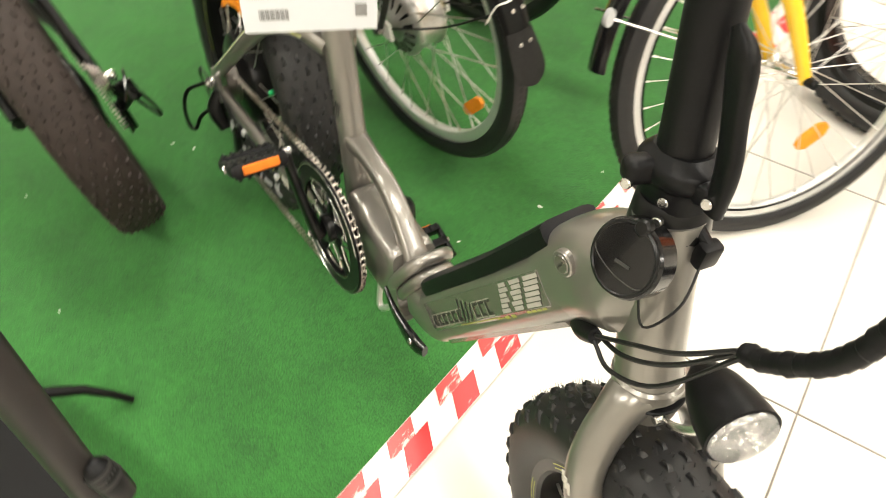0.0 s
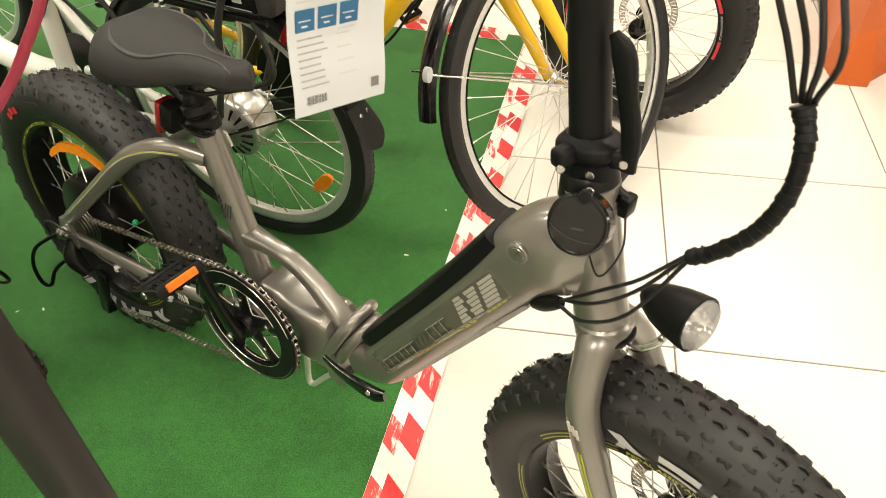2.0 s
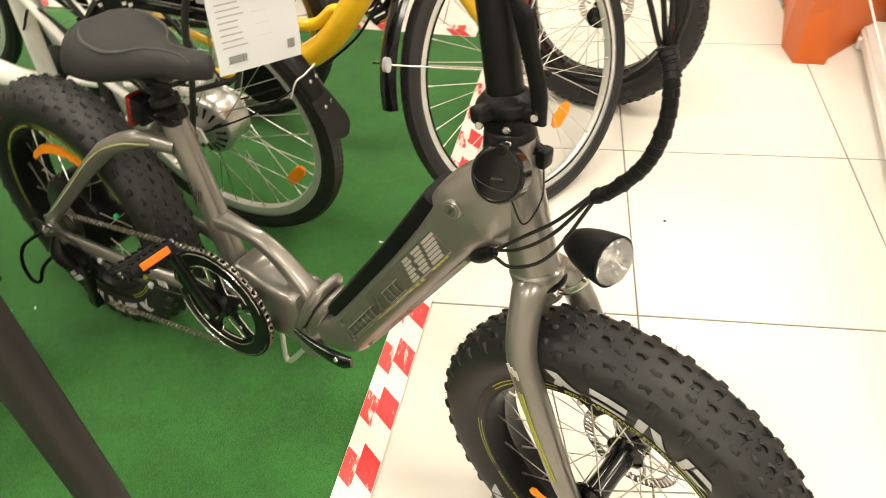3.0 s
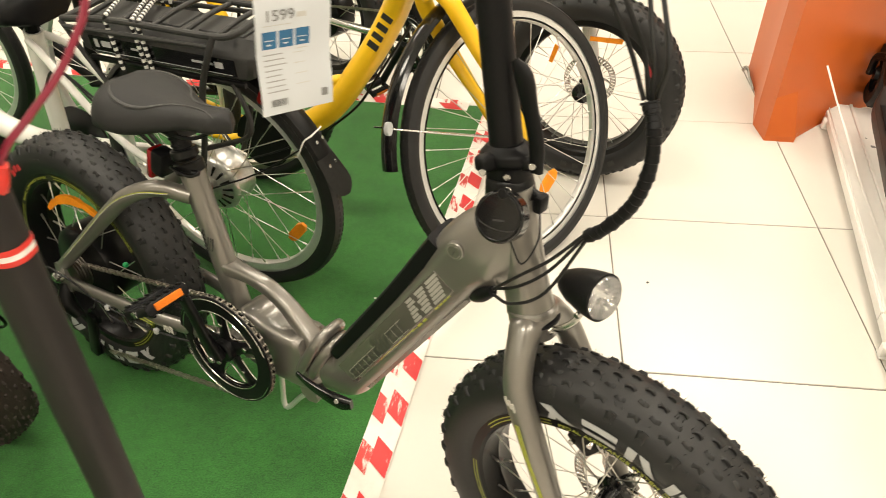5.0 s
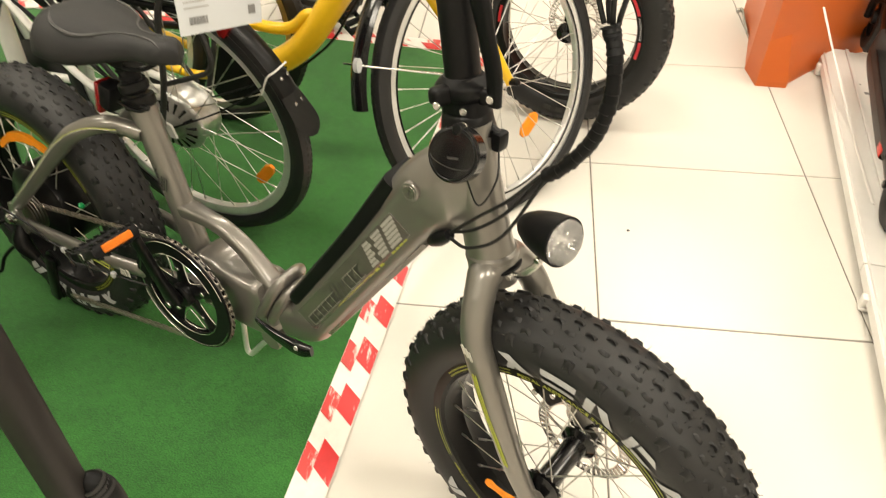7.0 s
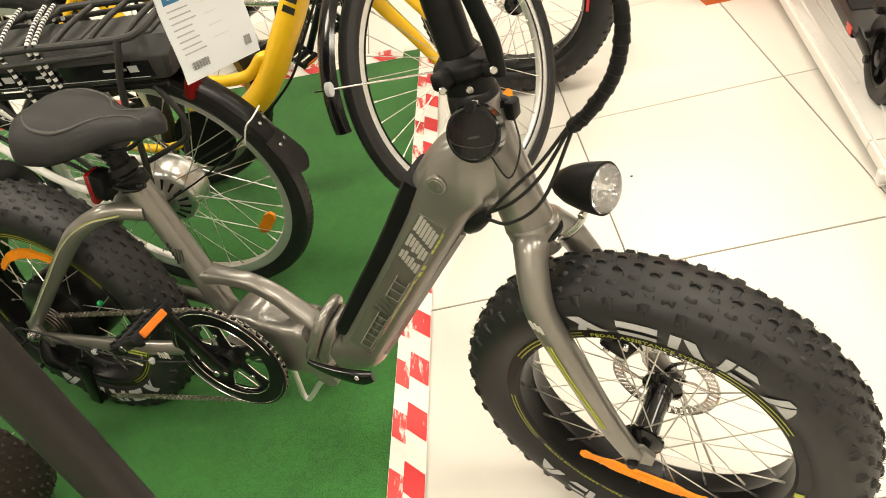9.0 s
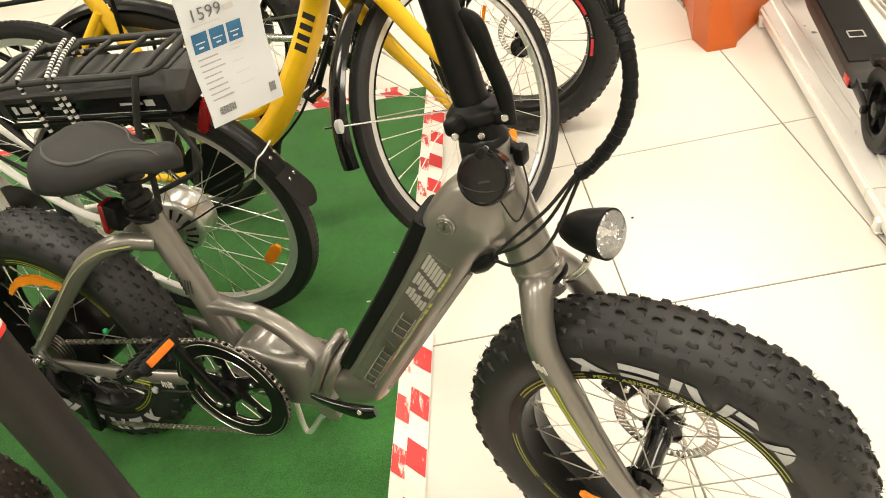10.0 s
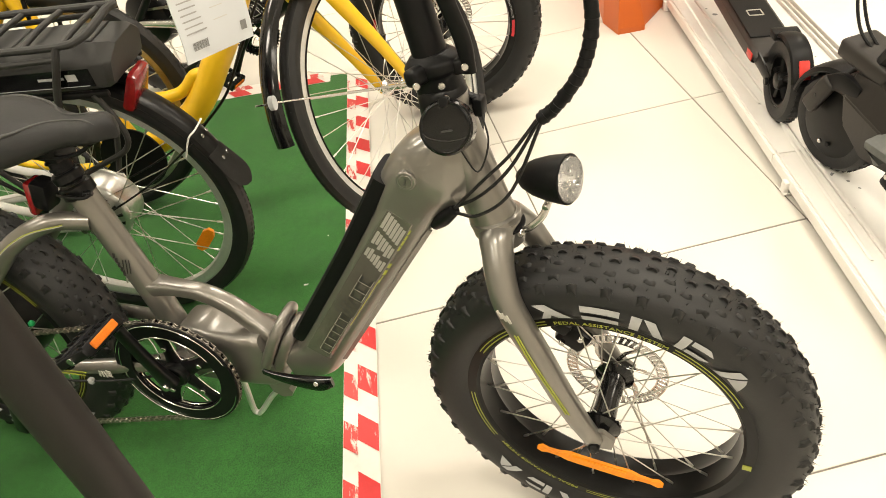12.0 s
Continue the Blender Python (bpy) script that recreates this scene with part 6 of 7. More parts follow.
for s in (-1, 1):
    rod("chain_stay", [(-0.745, s * 0.035, 0.255), (-0.900, s * 0.060, 0.240), (-1.20, s * 0.068, 0.330)], 0.0120, YELLOW_PAINT, yellow, seg=12)
    rod("seat_stay", [(-0.900, s * 0.020, 0.690), (-1.06, s * 0.050, 0.520), (-1.20, s * 0.068, 0.345)], 0.0100, YELLOW_PAINT, yellow, seg=12)
slim_wheel(yellow, "rear_wheel", Matrix.Translation((-1.20, 0, YR - 0.01)), YR, 0.042, hub="motor", label="rear wheel with silver rim")
rod("down_cable", [(-0.330, 0.030, 0.590), (-0.430, 0.034, 0.440), (-0.492, 0.034, 0.350), (-0.590, 0.032, 0.262)], 0.0036, CABLE, yellow)
bm = B()
disc(bm, (-0.745, -0.058, 0.250), (0, 1, 0), 0.085, 0.005, 40, 0.001)
part("chainring", bm, BLACK_SATIN, yellow)
rod("seat_post", [(-0.920, 0, 0.730), (-0.950, 0, 0.820)], 0.0140, BLACK_SATIN, yellow)
bm = B()
saddle_mesh(bm, -0.82, -1.09, 0.885, 0.090)
part("saddle", bm, BLACK, yellow, "black padded saddle", sharp=60)
hb = YW_M @ V((-0.222, 0, YR + 0.680))
rod("stem_post", [tuple(YW_M @ V((-0.190, 0, YR + 0.535))), tuple(hb)], 0.0140, BLACK_SATIN, yellow)
rod("handlebar", [tuple(hb + V((-0.13, -0.27, 0.03))), tuple(hb), tuple(hb + V((0.10, 0.30, 0.03)))], 0.0115, BLACK_SATIN, yellow, seg=12)

# ---- black fat-tyred bike behind ----
F_M = pose(-0.096, 0.238, 0.004, -4.0, 0, -31.0)
fat = thing("fat_bike", "black fat-tyred electric bike on the tiles behind the yellow one", "bicycle", F_M)
ffw = fat_wheel(fat, "front_wheel", pose(0, 0, 0.286, 0, 0, 16.2), 0.0, "disc", label="fat front wheel with disc brake")
for a, b in ((2, -12), (37, 23), (112, 126), (182, 168)):
    arc_strip(ffw, "rim_band", a, b, 0.1995, 0.2075, -0.0413, RED_DECAL)
arc_words(ffw, "rim_lettering", "ASSISTANCE", 21.5, 3.5, 0.2008, 0.0072, -0.0418, LETTER_WHITE)
bm = B()
for k in range(5):
    box(bm, (0.020, 0.0008, 0.016), pose(0, 0, 0, 0, 150 + 9 * k, 0) @ pose(0, -0.0524, 0.240))
part("sidewall_mark", bm, FLAP_RUBBER, ffw)
bm = B()
slab(bm, [(-0.036, -0.010), (0.036, -0.012), (0.040, 0.008), (-0.036, 0.010)], 0.008)
bmesh.ops.transform(bm, matrix=pose(-0.104, -0.020, 0.096, 80, -76, 0) @ Matrix.Scale(0.72, 4), verts=bm.verts[:])
part("reflector", bm, ORANGE, ffw, "orange clip-on spoke reflector")
bm = B()
slab(bm, [(-0.046, -0.006), (0.046, -0.008), (0.050, 0.006), (-0.046, 0.006)], 0.006)
bmesh.ops.transform(bm, matrix=pose(0.042, -0.020, 0.159, 80, -3, 0), verts=bm.verts[:])
part("reflector", bm, ORANGE, ffw, "orange clip-on spoke reflector")
rod("fork_leg", [(0.000, 0.064, 0.286), (-0.034, 0.064, 0.400), (-0.079, 0.062, 0.560), (-0.101, 0.036, 0.625), (-0.104, 0, 0.635)], [0.017, 0.021, 0.022, 0.022, 0.024], SHELF_WHITE, fat, "pale grey fork leg", seg=18)
bm = B()
box(bm, (0.030, 0.020, 0.050), pose(-0.052, 0.064, 0.340, 0, -30, 0), 0.005)
part("brake_caliper", bm, BLACK_SATIN, fat)
rod("head_tube", [(-0.102, 0, 0.620), (-0.145, 0, 0.790)], 0.030, BLACK_SATIN, fat, seg=20)
rod("down_tube", [(-0.125, 0, 0.700), (-0.350, 0, 0.480), (-0.640, 0, 0.285)], [0.036, 0.042, 0.038], BLACK_SATIN, fat, seg=18, side=(0, 1, 0))
rod("seat_tube", [(-0.640, 0, 0.285), (-0.745, 0, 0.640)], 0.021, BLACK_SATIN, fat, seg=16)
for s in (-1, 1):
    rod("chain_stay", [(-0.640, s * 0.040, 0.285), (-0.850, s * 0.075, 0.290), (-1.075, s * 0.085, 0.290)], 0.014, ALLOY, fat, "bare silver chain stay", seg=12)
    rod("seat_stay", [(-0.725, s * 0.018, 0.580), (-0.860, s * 0.065, 0.530), (-1.075, s * 0.085, 0.300)], 0.013, BLACK_SATIN, fat, seg=12)
fat_wheel(fat, "rear_wheel", pose(-1.075, 0, 0.286), 0.0, "motor")
chainring(fat, (-0.640, 0.285), 0.100, -0.066, BLACK_GLOSS, ALLOY)
bm = B()
chain_run(bm, [(-1.075, 0.325), (-0.640, 0.386)], -0.066)
part("chain", bm, CHAIN_STEEL, fat)
CF = V((-0.728, -0.100, 0.138))
rod("crank", [(-0.640, -0.085, 0.285), (-0.684, -0.096, 0.212), tuple(CF)], [0.016, 0.012, 0.013], BLACK_SATIN, fat, seg=12)
pedal(fat, None, CF, -1, "black block pedal", 30)
rod("seat_post", [(-0.745, 0, 0.640), (-0.772, 0, 0.740)], 0.0150, BLACK_SATIN, fat)
bm = B()
saddle_mesh(bm, -0.64, -0.91, 0.800, 0.088)
part("saddle", bm, BLACK, fat, "black padded saddle", sharp=60)
rod("stem_post", [(-0.145, 0, 0.790), (-0.220, 0, 1.060)], 0.0240, BLACK, fat, seg=18)
rod("handlebar", [(-0.28, 0.30, 1.08), (-0.222, 0.10, 1.06), (-0.222, -0.10, 1.06), (-0.28, -0.30, 1.08)], 0.0120, BLACK_SATIN, fat, seg=12)

# ---- dark bike between, only its wheel and frame tubes show ----
K_M = pose(-1.135, 0.110, 0.006, 0, 0, 171)
dark = thing("city_bike", "black city bike parked behind the yellow frame", "bicycle", K_M)
slim_wheel(dark, "rear_wheel", pose(0, 0, 0.335), 0.335, 0.046, rim_mat=CHAIN_STEEL, label="rear wheel with dull steel rim")
mudguard(dark, "rear_mudguard", pose(0, 0, 0.335), 0.358, 0.060, 30, 130, BLACK_SATIN, "black rear mudguard")
rod("seat_tube", [(0.42, 0, 0.72), (0.47, 0, 0.29)], 0.0175, BLACK_SATIN, dark, seg=16)
for s in (-1, 1):
    rod("chain_stay", [(0.47, s * 0.03, 0.29), (0.0, s * 0.065, 0.335)], 0.0110, BLACK_SATIN, dark)
    rod("seat_stay", [(0.425, s * 0.02, 0.68), (0.0, s * 0.065, 0.335)], 0.0090, BLACK_SATIN, dark)
    rod("fork_leg", [(0.985, s * 0.045, 0.700), (1.06, s * 0.052, 0.335)], 0.0125, BLACK_SATIN, dark)
rod("down_tube", [(0.47, 0, 0.29), (0.72, 0, 0.50), (0.96, 0, 0.80)], 0.0220, BLACK_SATIN, dark, seg=16)
rod("head_tube", [(0.985, 0, 0.690), (0.950, 0, 0.860)], 0.0210, BLACK_SATIN, dark, seg=16)
slim_wheel(dark, "front_wheel", pose(1.06, 0, 0.335), 0.335, 0.046, label="front wheel with pale rim")
rod("rack_loop", [(0.30, -0.06, 0.74), (-0.10, -0.07, 0.745), (-0.17, 0, 0.75), (-0.10, 0.07, 0.745), (0.30, 0.06, 0.74)], 0.0062, BLACK, dark)
for s in (-1, 1):
    rod("rack_leg", [(-0.08, s * 0.070, 0.744), (0.0, s * 0.072, 0.345)], 0.0055, BLACK, dark)
rod("seat_post", [(0.42, 0, 0.72), (0.405, 0, 0.80)], 0.0135, BLACK_SATIN, dark)
bm = B()
saddle_mesh(bm, 0.52, 0.26, 0.862, 0.090)
part("saddle", bm, BLACK, dark, "black padded saddle", sharp=60)
rod("stem_post", [(0.950, 0, 0.860), (0.925, 0, 0.980)], 0.0135, BLACK_SATIN, dark)
rod("handlebar", [(0.82, 0.30, 1.03), (0.90, 0.18, 1.01), (0.925, 0, 0.98), (0.90, -0.18, 1.01), (0.82, -0.30, 1.03)], 0.0115, BLACK_SATIN, dark, seg=12)

price_card(V((-0.4973, -1.1625, 1.0727)), (0.0514, 0.0545, -0.010), (-0.0103, -0.004, -0.1167), 0.0756, 0.1175)


# ---- near the camera: fat bike's rear wheel, and a scooter ----
N_M = pose(-1.4232, -0.8807, 0.009, -7.0, 0, 159.7)
near = thing("fat_bike", "dark fat-tyred bike with dusty brown tyres standing on the carpet", "bicycle", N_M)
nrw = shared("rear_wheel", cached("fat_rim", fat_rim, BLACK_SATIN), near, pose(0, 0, 0.286))
shared("tyre", cached("fat_tyre_dusty", fat_tyre, RUBBER_BROWN), nrw, Matrix.Identity(4))
bm = B()
lathe(bm, [(0.02, -0.062), (0.078, -0.052), (0.092, -0.03), (0.092, 0.03), (0.078, 0.052), (0.02, 0.062)], 40)
part("hub", bm, BLACK_SATIN, nrw, "black hub motor")
spokes(nrw, 36, 0.09, 0.036, 0.191, 0.012, SPOKE_STEEL, 0.0012, 0.35)
for s in (-1, 1):
    rod("chain_stay", [(0.0, s * 0.085, 0.286), (0.22, s * 0.078, 0.280), (0.43, s * 0.040, 0.270)], 0.0135, BLACK_SATIN, near, seg=12)
    rod("seat_stay", [(0.0, s * 0.085, 0.300), (0.20, s * 0.070, 0.500), (0.36, s * 0.018, 0.580)], 0.0125, BLACK_SATIN, near, seg=12)
rod("seat_tube", [(0.43, 0, 0.270), (0.35, 0, 0.640)], 0.0215, BLACK_SATIN, near, seg=16)
rod("main_beam", [(0.43, 0, 0.290), (0.72, 0, 0.420), (1.00, 0, 0.700)], 0.0400, BLACK_SATIN, near, seg=18)
rod("head_tube", [(1.02, 0, 0.600), (0.98, 0, 0.780)], 0.0300, BLACK_SATIN, near, seg=18)
for s in (-1, 1):
    rod("fork_leg", [(1.02, s * 0.03, 0.600), (1.05, s * 0.074, 0.540), (1.16, s * 0.076, 0.290)], 0.0165, BLACK_SATIN, near, seg=12)
fat_wheel(near, "front_wheel", pose(1.17, 0, 0.286), 0.0, "disc")
rod("seat_post", [(0.35, 0, 0.640), (0.335, 0, 0.740)], 0.0155, BLACK_SATIN, near)
bm = B()
saddle_mesh(bm, 0.47, 0.20, 0.802, 0.088)
part("saddle", bm, BLACK, near, "black padded saddle", sharp=60)
rod("stem_post", [(0.98, 0, 0.780), (0.93, 0, 1.080)], 0.0250, BLACK, near, seg=16)
rod("handlebar", [(0.87, 0.30, 1.10), (0.93, 0.10, 1.08), (0.93, -0.10, 1.08), (0.87, -0.30, 1.10)], 0.0120, BLACK_SATIN, near, seg=12)
bm = B()
box(bm, (0.030, 0.014, 0.090), pose(0.030, -0.090, 0.165, 0, -20, 0), 0.005)
tube(bm, [(0.0, -0.092, 0.262), (0.012, -0.108, 0.225), (0.026, -0.098, 0.195)], [0.010, 0.017, 0.012], 12, 3)
for z, x in ((0.190, 0.024), (0.130, 0.044)):
    disc(bm, (x, -0.080, z), (0, 1, 0), 0.020, 0.006, 20, 0.001)
nd = part("derailleur", bm, BLACK_SATIN, near, "black rear derailleur")
bm = B()
box(bm, (0.034, 0.026, 0.046), pose(0.004, -0.122, 0.236, 0, 20, 12), 0.007)
tube(bm, [(0.010, -0.126, 0.262), (-0.020, -0.130, 0.300), (-0.060, -0.120, 0.300), (-0.100, -0.100, 0.290)], 0.0030, 8, 4)
part("derailleur_body", bm, BLACK_GLOSS, nd)
bm = B()
disc(bm, (0.0, -0.104, 0.286), (0, 1, 0), 0.012, 0.024, 20, 0.005)
part("axle_nut", bm, ALLOY, near, "domed silver axle nut")
for k, r in enumerate((0.030, 0.036, 0.042, 0.048)):
    bm = B()
    disc(bm, (0.0, -0.092 + 0.005 * k, 0.286), (0, 1, 0), r, 0.002, 30)
    part("sprocket", bm, CHAIN_STEEL, near)
rod("guard_loop", [(-0.02, -0.100, 0.300), (-0.045, -0.135, 0.250), (-0.035, -0.148, 0.180), (0.010, -0.142, 0.150), (0.045, -0.120, 0.190)], 0.0036, BLACK, near)
bm = B()
chain_run(bm, [(0.0, 0.325), (0.43, 0.375)], -0.072)
part("upper_chain", bm, CHAIN_STEEL, near)
bm = B()
chain_run(bm, [(0.04, 0.130), (0.43, 0.165)], -0.072)
part("lower_chain", bm, CHAIN_STEEL, near)
chainring(near, (0.43, 0.270), 0.105, -0.072, BLACK_GLOSS, ALLOY)
bm = B()
box(bm, (0.016, 0.050, 0.040), pose(-0.120, 0, 0.600, 0, -20, 0), 0.006)
part("tail_light", bm, RED_LENS, near, "red rear reflector")
rod("reflector_arm", [(-0.112, 0, 0.600), (0.02, 0, 0.610), (0.20, 0.0, 0.575), (0.345, 0.0, 0.600)], 0.006, BLACK, near)


def scooter_wheel(parent, name, at, r, w, tyre):
    bm = B()
    half = [(r * 0.62, w * 0.40), (r * 0.72, w * 0.5), (r * 0.90, w * 0.46), (r * 0.97, w * 0.28), (r, 0.0)]
    lathe(bm, half + [(a, -b) for a, b in half[-2::-1]], 56, "Y")
    for i in range(40):
        a = 2 * math.pi * i / 40
        for s in (-1, 1):
            p = [V(((r + 0.0012) * math.cos(a + d), s * y, (r + 0.0012) * math.sin(a + d))) for d, y in ((-0.035, w * 0.06), (0.035, w * 0.06), (0.075, w * 0.24), (0.005, w * 0.24))]
            lo = [bm.verts.new(v * 0.97) for v in p]
            hi = [bm.verts.new(v) for v in p]
            bm.faces.new(hi)
            for j in range(4):
                bm.faces.new((lo[j], lo[(j + 1) % 4], hi[(j + 1) % 4], hi[j]))
    ty = part(name, bm, tyre, parent, m=Matrix.Translation(at))
    bm = B()
    lathe(bm, [(r * 0.62, -w * 0.38), (r * 0.56, -w * 0.36), (r * 0.54, 0), (r * 0.56, w * 0.36), (r * 0.62, w * 0.38)], 40, "Y")
    part("rim", bm, BLACK_SATIN, ty)
    bm = B()
    lathe(bm, [(0.001, -w * 0.55), (r * 0.18, -w * 0.52), (r * 0.22, -w * 0.3), (r * 0.22, w * 0.3), (r * 0.18, w * 0.52), (0.001, w * 0.55)], 24, "Y")
    for i in range(5):
        a = 2 * math.pi * i / 5
        tube(bm, [(r * 0.2 * math.cos(a), 0, r * 0.2 * math.sin(a)), (r * 0.57 * math.cos(a), 0, r * 0.57 * math.sin(a))], [r * 0.10, r * 0.08], 8, 1, side=(0, 1, 0), flat=(1.6, 1))
    part("hub", bm, BLACK_SATIN, ty)
    return ty


def scooter(m, label, stem_top, stem_r=0.026, deck_mat=None, wheel_r=0.108, fender=True, base_x=0.98, stem_mat=None, body_mat=None, group=""):
    """Kick scooter along +x with its rear wheel's contact at the origin."""
    th = thing("electric_scooter", label, "scooter", m, group)
    R = wheel_r
    scooter_wheel(th, "rear_tyre", V((0, 0, R)), R, 0.048, RUBBER)
    scooter_wheel(th, "front_tyre", V((base_x - 0.02, 0, R)), R, 0.056, RUBBER)
    bm = B()
    tube(bm, [(0.105, 0, 0.120), (0.135, 0, 0.128), (0.42, 0, 0.128), (0.64, 0, 0.130), (0.74, 0, 0.160)], [0.054, 0.064, 0.066, 0.064, 0.040], 20, 4, side=(0, 1, 0), flat=(1.0, 0.36), power=5)
    deck = part("deck", bm, body_mat or DARK_PAINT, th)
    bm = B()
    box(bm, (0.46, 0.104, 0.004), pose(0.40, 0, 0.153), 0.0015, 1)
    part("deck_mat", bm, deck_mat or BLACK, deck, "ribbed dark foot mat")
    bm = B()
    tube(bm, [(0.30, -0.020, 0.1556), (0.335, -0.020, 0.1556), (0.335, 0.020, 0.1556), (0.30, 0.020, 0.1556)], 0.0022, 6, 1, closed=True)
    part("printed_mark", bm, PALE_DECAL, deck)
    for s in (-1, 1):
        bm = B()
        box(bm, (0.045, 0.004, 0.022), pose(0.125, s * 0.0620, 0.128), 0.003)
        part("side_reflector", bm, RED_PLASTIC, deck)
    for s in (-1, 1):
        rod("rear_arm", [(0.130, s * 0.046, 0.128), (0.070, s * 0.044, 0.122), (0.0, s * 0.042, R)], [0.018, 0.016, 0.012], BLACK_SATIN, th, side=(0, 1, 0), flat=(0.45, 1.2))
        bm = B()
        disc(bm, (0, s * 0.050, R), (0, 1, 0), 0.011, 0.010, 16, 0.002)
        part("axle_nut", bm, BLACK_SATIN, th)
    if fender:
        bm = B()
        half = [(R + 0.013, 0.0), (R + 0.012, 0.016), (R + 0.008, 0.025), (R + 0.001, 0.028)]
        prof = [(q, -y) for q, y in half[::-1]] + half[1:]
        lathe(bm, prof + [(q - 0.003, y * 0.93) for q, y in prof[::-1]], 24, "Y", Matrix.Translation((0, 0, R)), True, (52, 156))
        fd = part("rear_fender", bm, BLACK, th, "black rear fender")
        bm = B()
        a = radians(140)
        box(bm, (0.006, 0.026, 0.048), Matrix.Translation(((R + 0.0125) * math.cos(a), 0, R + (R + 0.0125) * math.sin(a))) @ pose(0, 0, 0, 0, 40, 0), 0.0025)
        part("rear_lamp", bm, RED_PLASTIC, fd, "small red rear lamp")
        bm = B()
        box(bm, (0.040, 0.070, 0.022), pose(0.070, 0, R + 0.098), 0.005)
        part("fender_bracket", bm, BLACK, fd)
    base = V((base_x - 0.10, 0, 0.20))
    rod("neck", [(0.72, 0, 0.150), (0.82, 0, 0.180), tuple(base)], [0.034, 0.034, 0.030], BLACK_SATIN, th, seg=16)
    for s in (-1, 1):
        rod("fork_leg", [tuple(base), (base_x - 0.04, s * 0.042, 0.18), (base_x - 0.02, s * 0.044, R)], [0.018, 0.014, 0.012], BLACK_SATIN, th)
    top = V(stem_top)
    up = (top - base).normalized()
    bm = B()
    tube(bm, [base, base + up * 0.07], [0.036, 0.036], 20, 1)
    joint = part("folding_joint", bm, BLACK_SATIN, th)
    bm = B()
    box(bm, (0.040, 0.020, 0.060), Matrix.Translation(base + up * 0.085 + V((0.0, stem_r + 0.012, 0))), 0.006)
    part("latch", bm, BLACK, joint)
    rod("stem", [tuple(base + up * 0.06), tuple(top)], stem_r, stem_mat or DARK_PAINT, th, "dark grey steering tube", seg=24, sub=1, side=(0, 1, 0), flat=(1.0, 1.12), power=2.6)
    rod("handlebar", [tuple(top + V((-0.02, 0.22, 0.02))), tuple(top + V((0, 0.05, 0.01))), tuple(top + V((0, -0.05, 0.01))), tuple(top + V((-0.02, -0.22, 0.02)))], 0.0140, BLACK_SATIN, th, seg=14)
    rod("kickstand", [(0.56, -0.04, 0.10), (0.575, -0.12, 0.012)], 0.006, BLACK_SATIN, th)
    return th


def stem_ring(th, at, up, r, w, mat, name, label=""):
    bm = B()
    tube(bm, [V(at) - V(up) * w / 2, V(at) + V(up) * w / 2], r, 24, 1, side=(0, 1, 0), flat=(1.0, 1.12), power=2.6)
    part(name, bm, mat, th, label)


# scooter close to the camera: its stem rises past the bike
SC_M = pose(-1.5157, -1.4464, 0.006, 0, 0, 2)
top_w = V((-0.6702, -1.3268, 1.12))
inv = SC_M.inverted()
sc = scooter(SC_M, "dark grey electric scooter with red cable and red trim", inv @ top_w, 0.0178, base_x=0.975, stem_mat=STEM_PAINT)
tp, bs = inv @ top_w, V((0.875, 0, 0.20))
upv = (tp - bs).normalized()
def along(z):
    return bs + (tp - bs) * ((z - bs.z) / (tp.z - bs.z))
stem_ring(sc, along(0.9215), upv, 0.0184, 0.0046, RED_PLASTIC, "red_ring", "red trim ring")
stem_ring(sc, along(0.9262), upv, 0.0183, 0.0050, CORD_WHITE, "white_ring", "white reflective ring")
stem_ring(sc, along(0.9310), upv, 0.0184, 0.0048, RED_PLASTIC, "red_ring", "red trim ring")
bm = B()
tube(bm, [inv @ V(p) for p in ((-1.125, -1.350, 0.115), (-1.072, -1.274, 0.070), (-1.023, -1.233, 0.014))], [0.012, 0.009, 0.0065], 10, 2)
part("side_stand", bm, BLACK_SATIN, sc, "folded-out black side stand")
# ribbed hook housing on the front of the stem
hook = [inv @ V(p) for p in ((-0.641, -1.375, 0.562), (-0.632, -1.372, 0.558), (-0.624, -1.371, 0.540), (-0.621, -1.372, 0.510))]
housing = part("hook_housing", tube(B(), hook, [0.007, 0.0125, 0.0145, 0.0138], 20, 5), BLACK, sc, "black ribbed hook housing")
for f in (0.15, 0.5, 0.85):
    c = hook[1].lerp(hook[2], f)
    d = (hook[2] - hook[1]).normalized() * 0.0022
    part("rib", tube(B(), [c - d, c + d], 0.0144 + 0.0010 * f, 20, 1), LIFTED_BLACK, housing)
part("hook_mount", tube(B(), [inv @ V((-0.654, -1.384, 0.550)), inv @ V((-0.624, -1.371, 0.545))], 0.010, 12, 1), BLACK, sc)
# brake cable leaving the stem through a rubber boot and bowing out in front of it
boot = [inv @ V(p) for p in ((-0.663, -1.339, 0.978), (-0.653, -1.337, 0.992), (-0.643, -1.334, 1.005))]
part("cable_boot", tube(B(), boot, [0.013, 0.012, 0.006], 14, 4), RED_PLASTIC, sc, "red rubber cable boot")
run = [inv @ V(p) for p in ((-0.647, -1.335, 1.000), (-0.632, -1.330, 1.020), (-0.621, -1.312, 1.033), (-0.607, -1.290, 1.051), (-0.597, -1.275, 1.068), (-0.586, -1.255, 1.097), (-0.592, -1.240, 1.140), (-0.656, -1.259, 1.160))]
rod("brake_cable", [tuple(p) for p in run], 0.0029, CRIMSON, sc, "crimson brake cable", sub=8)

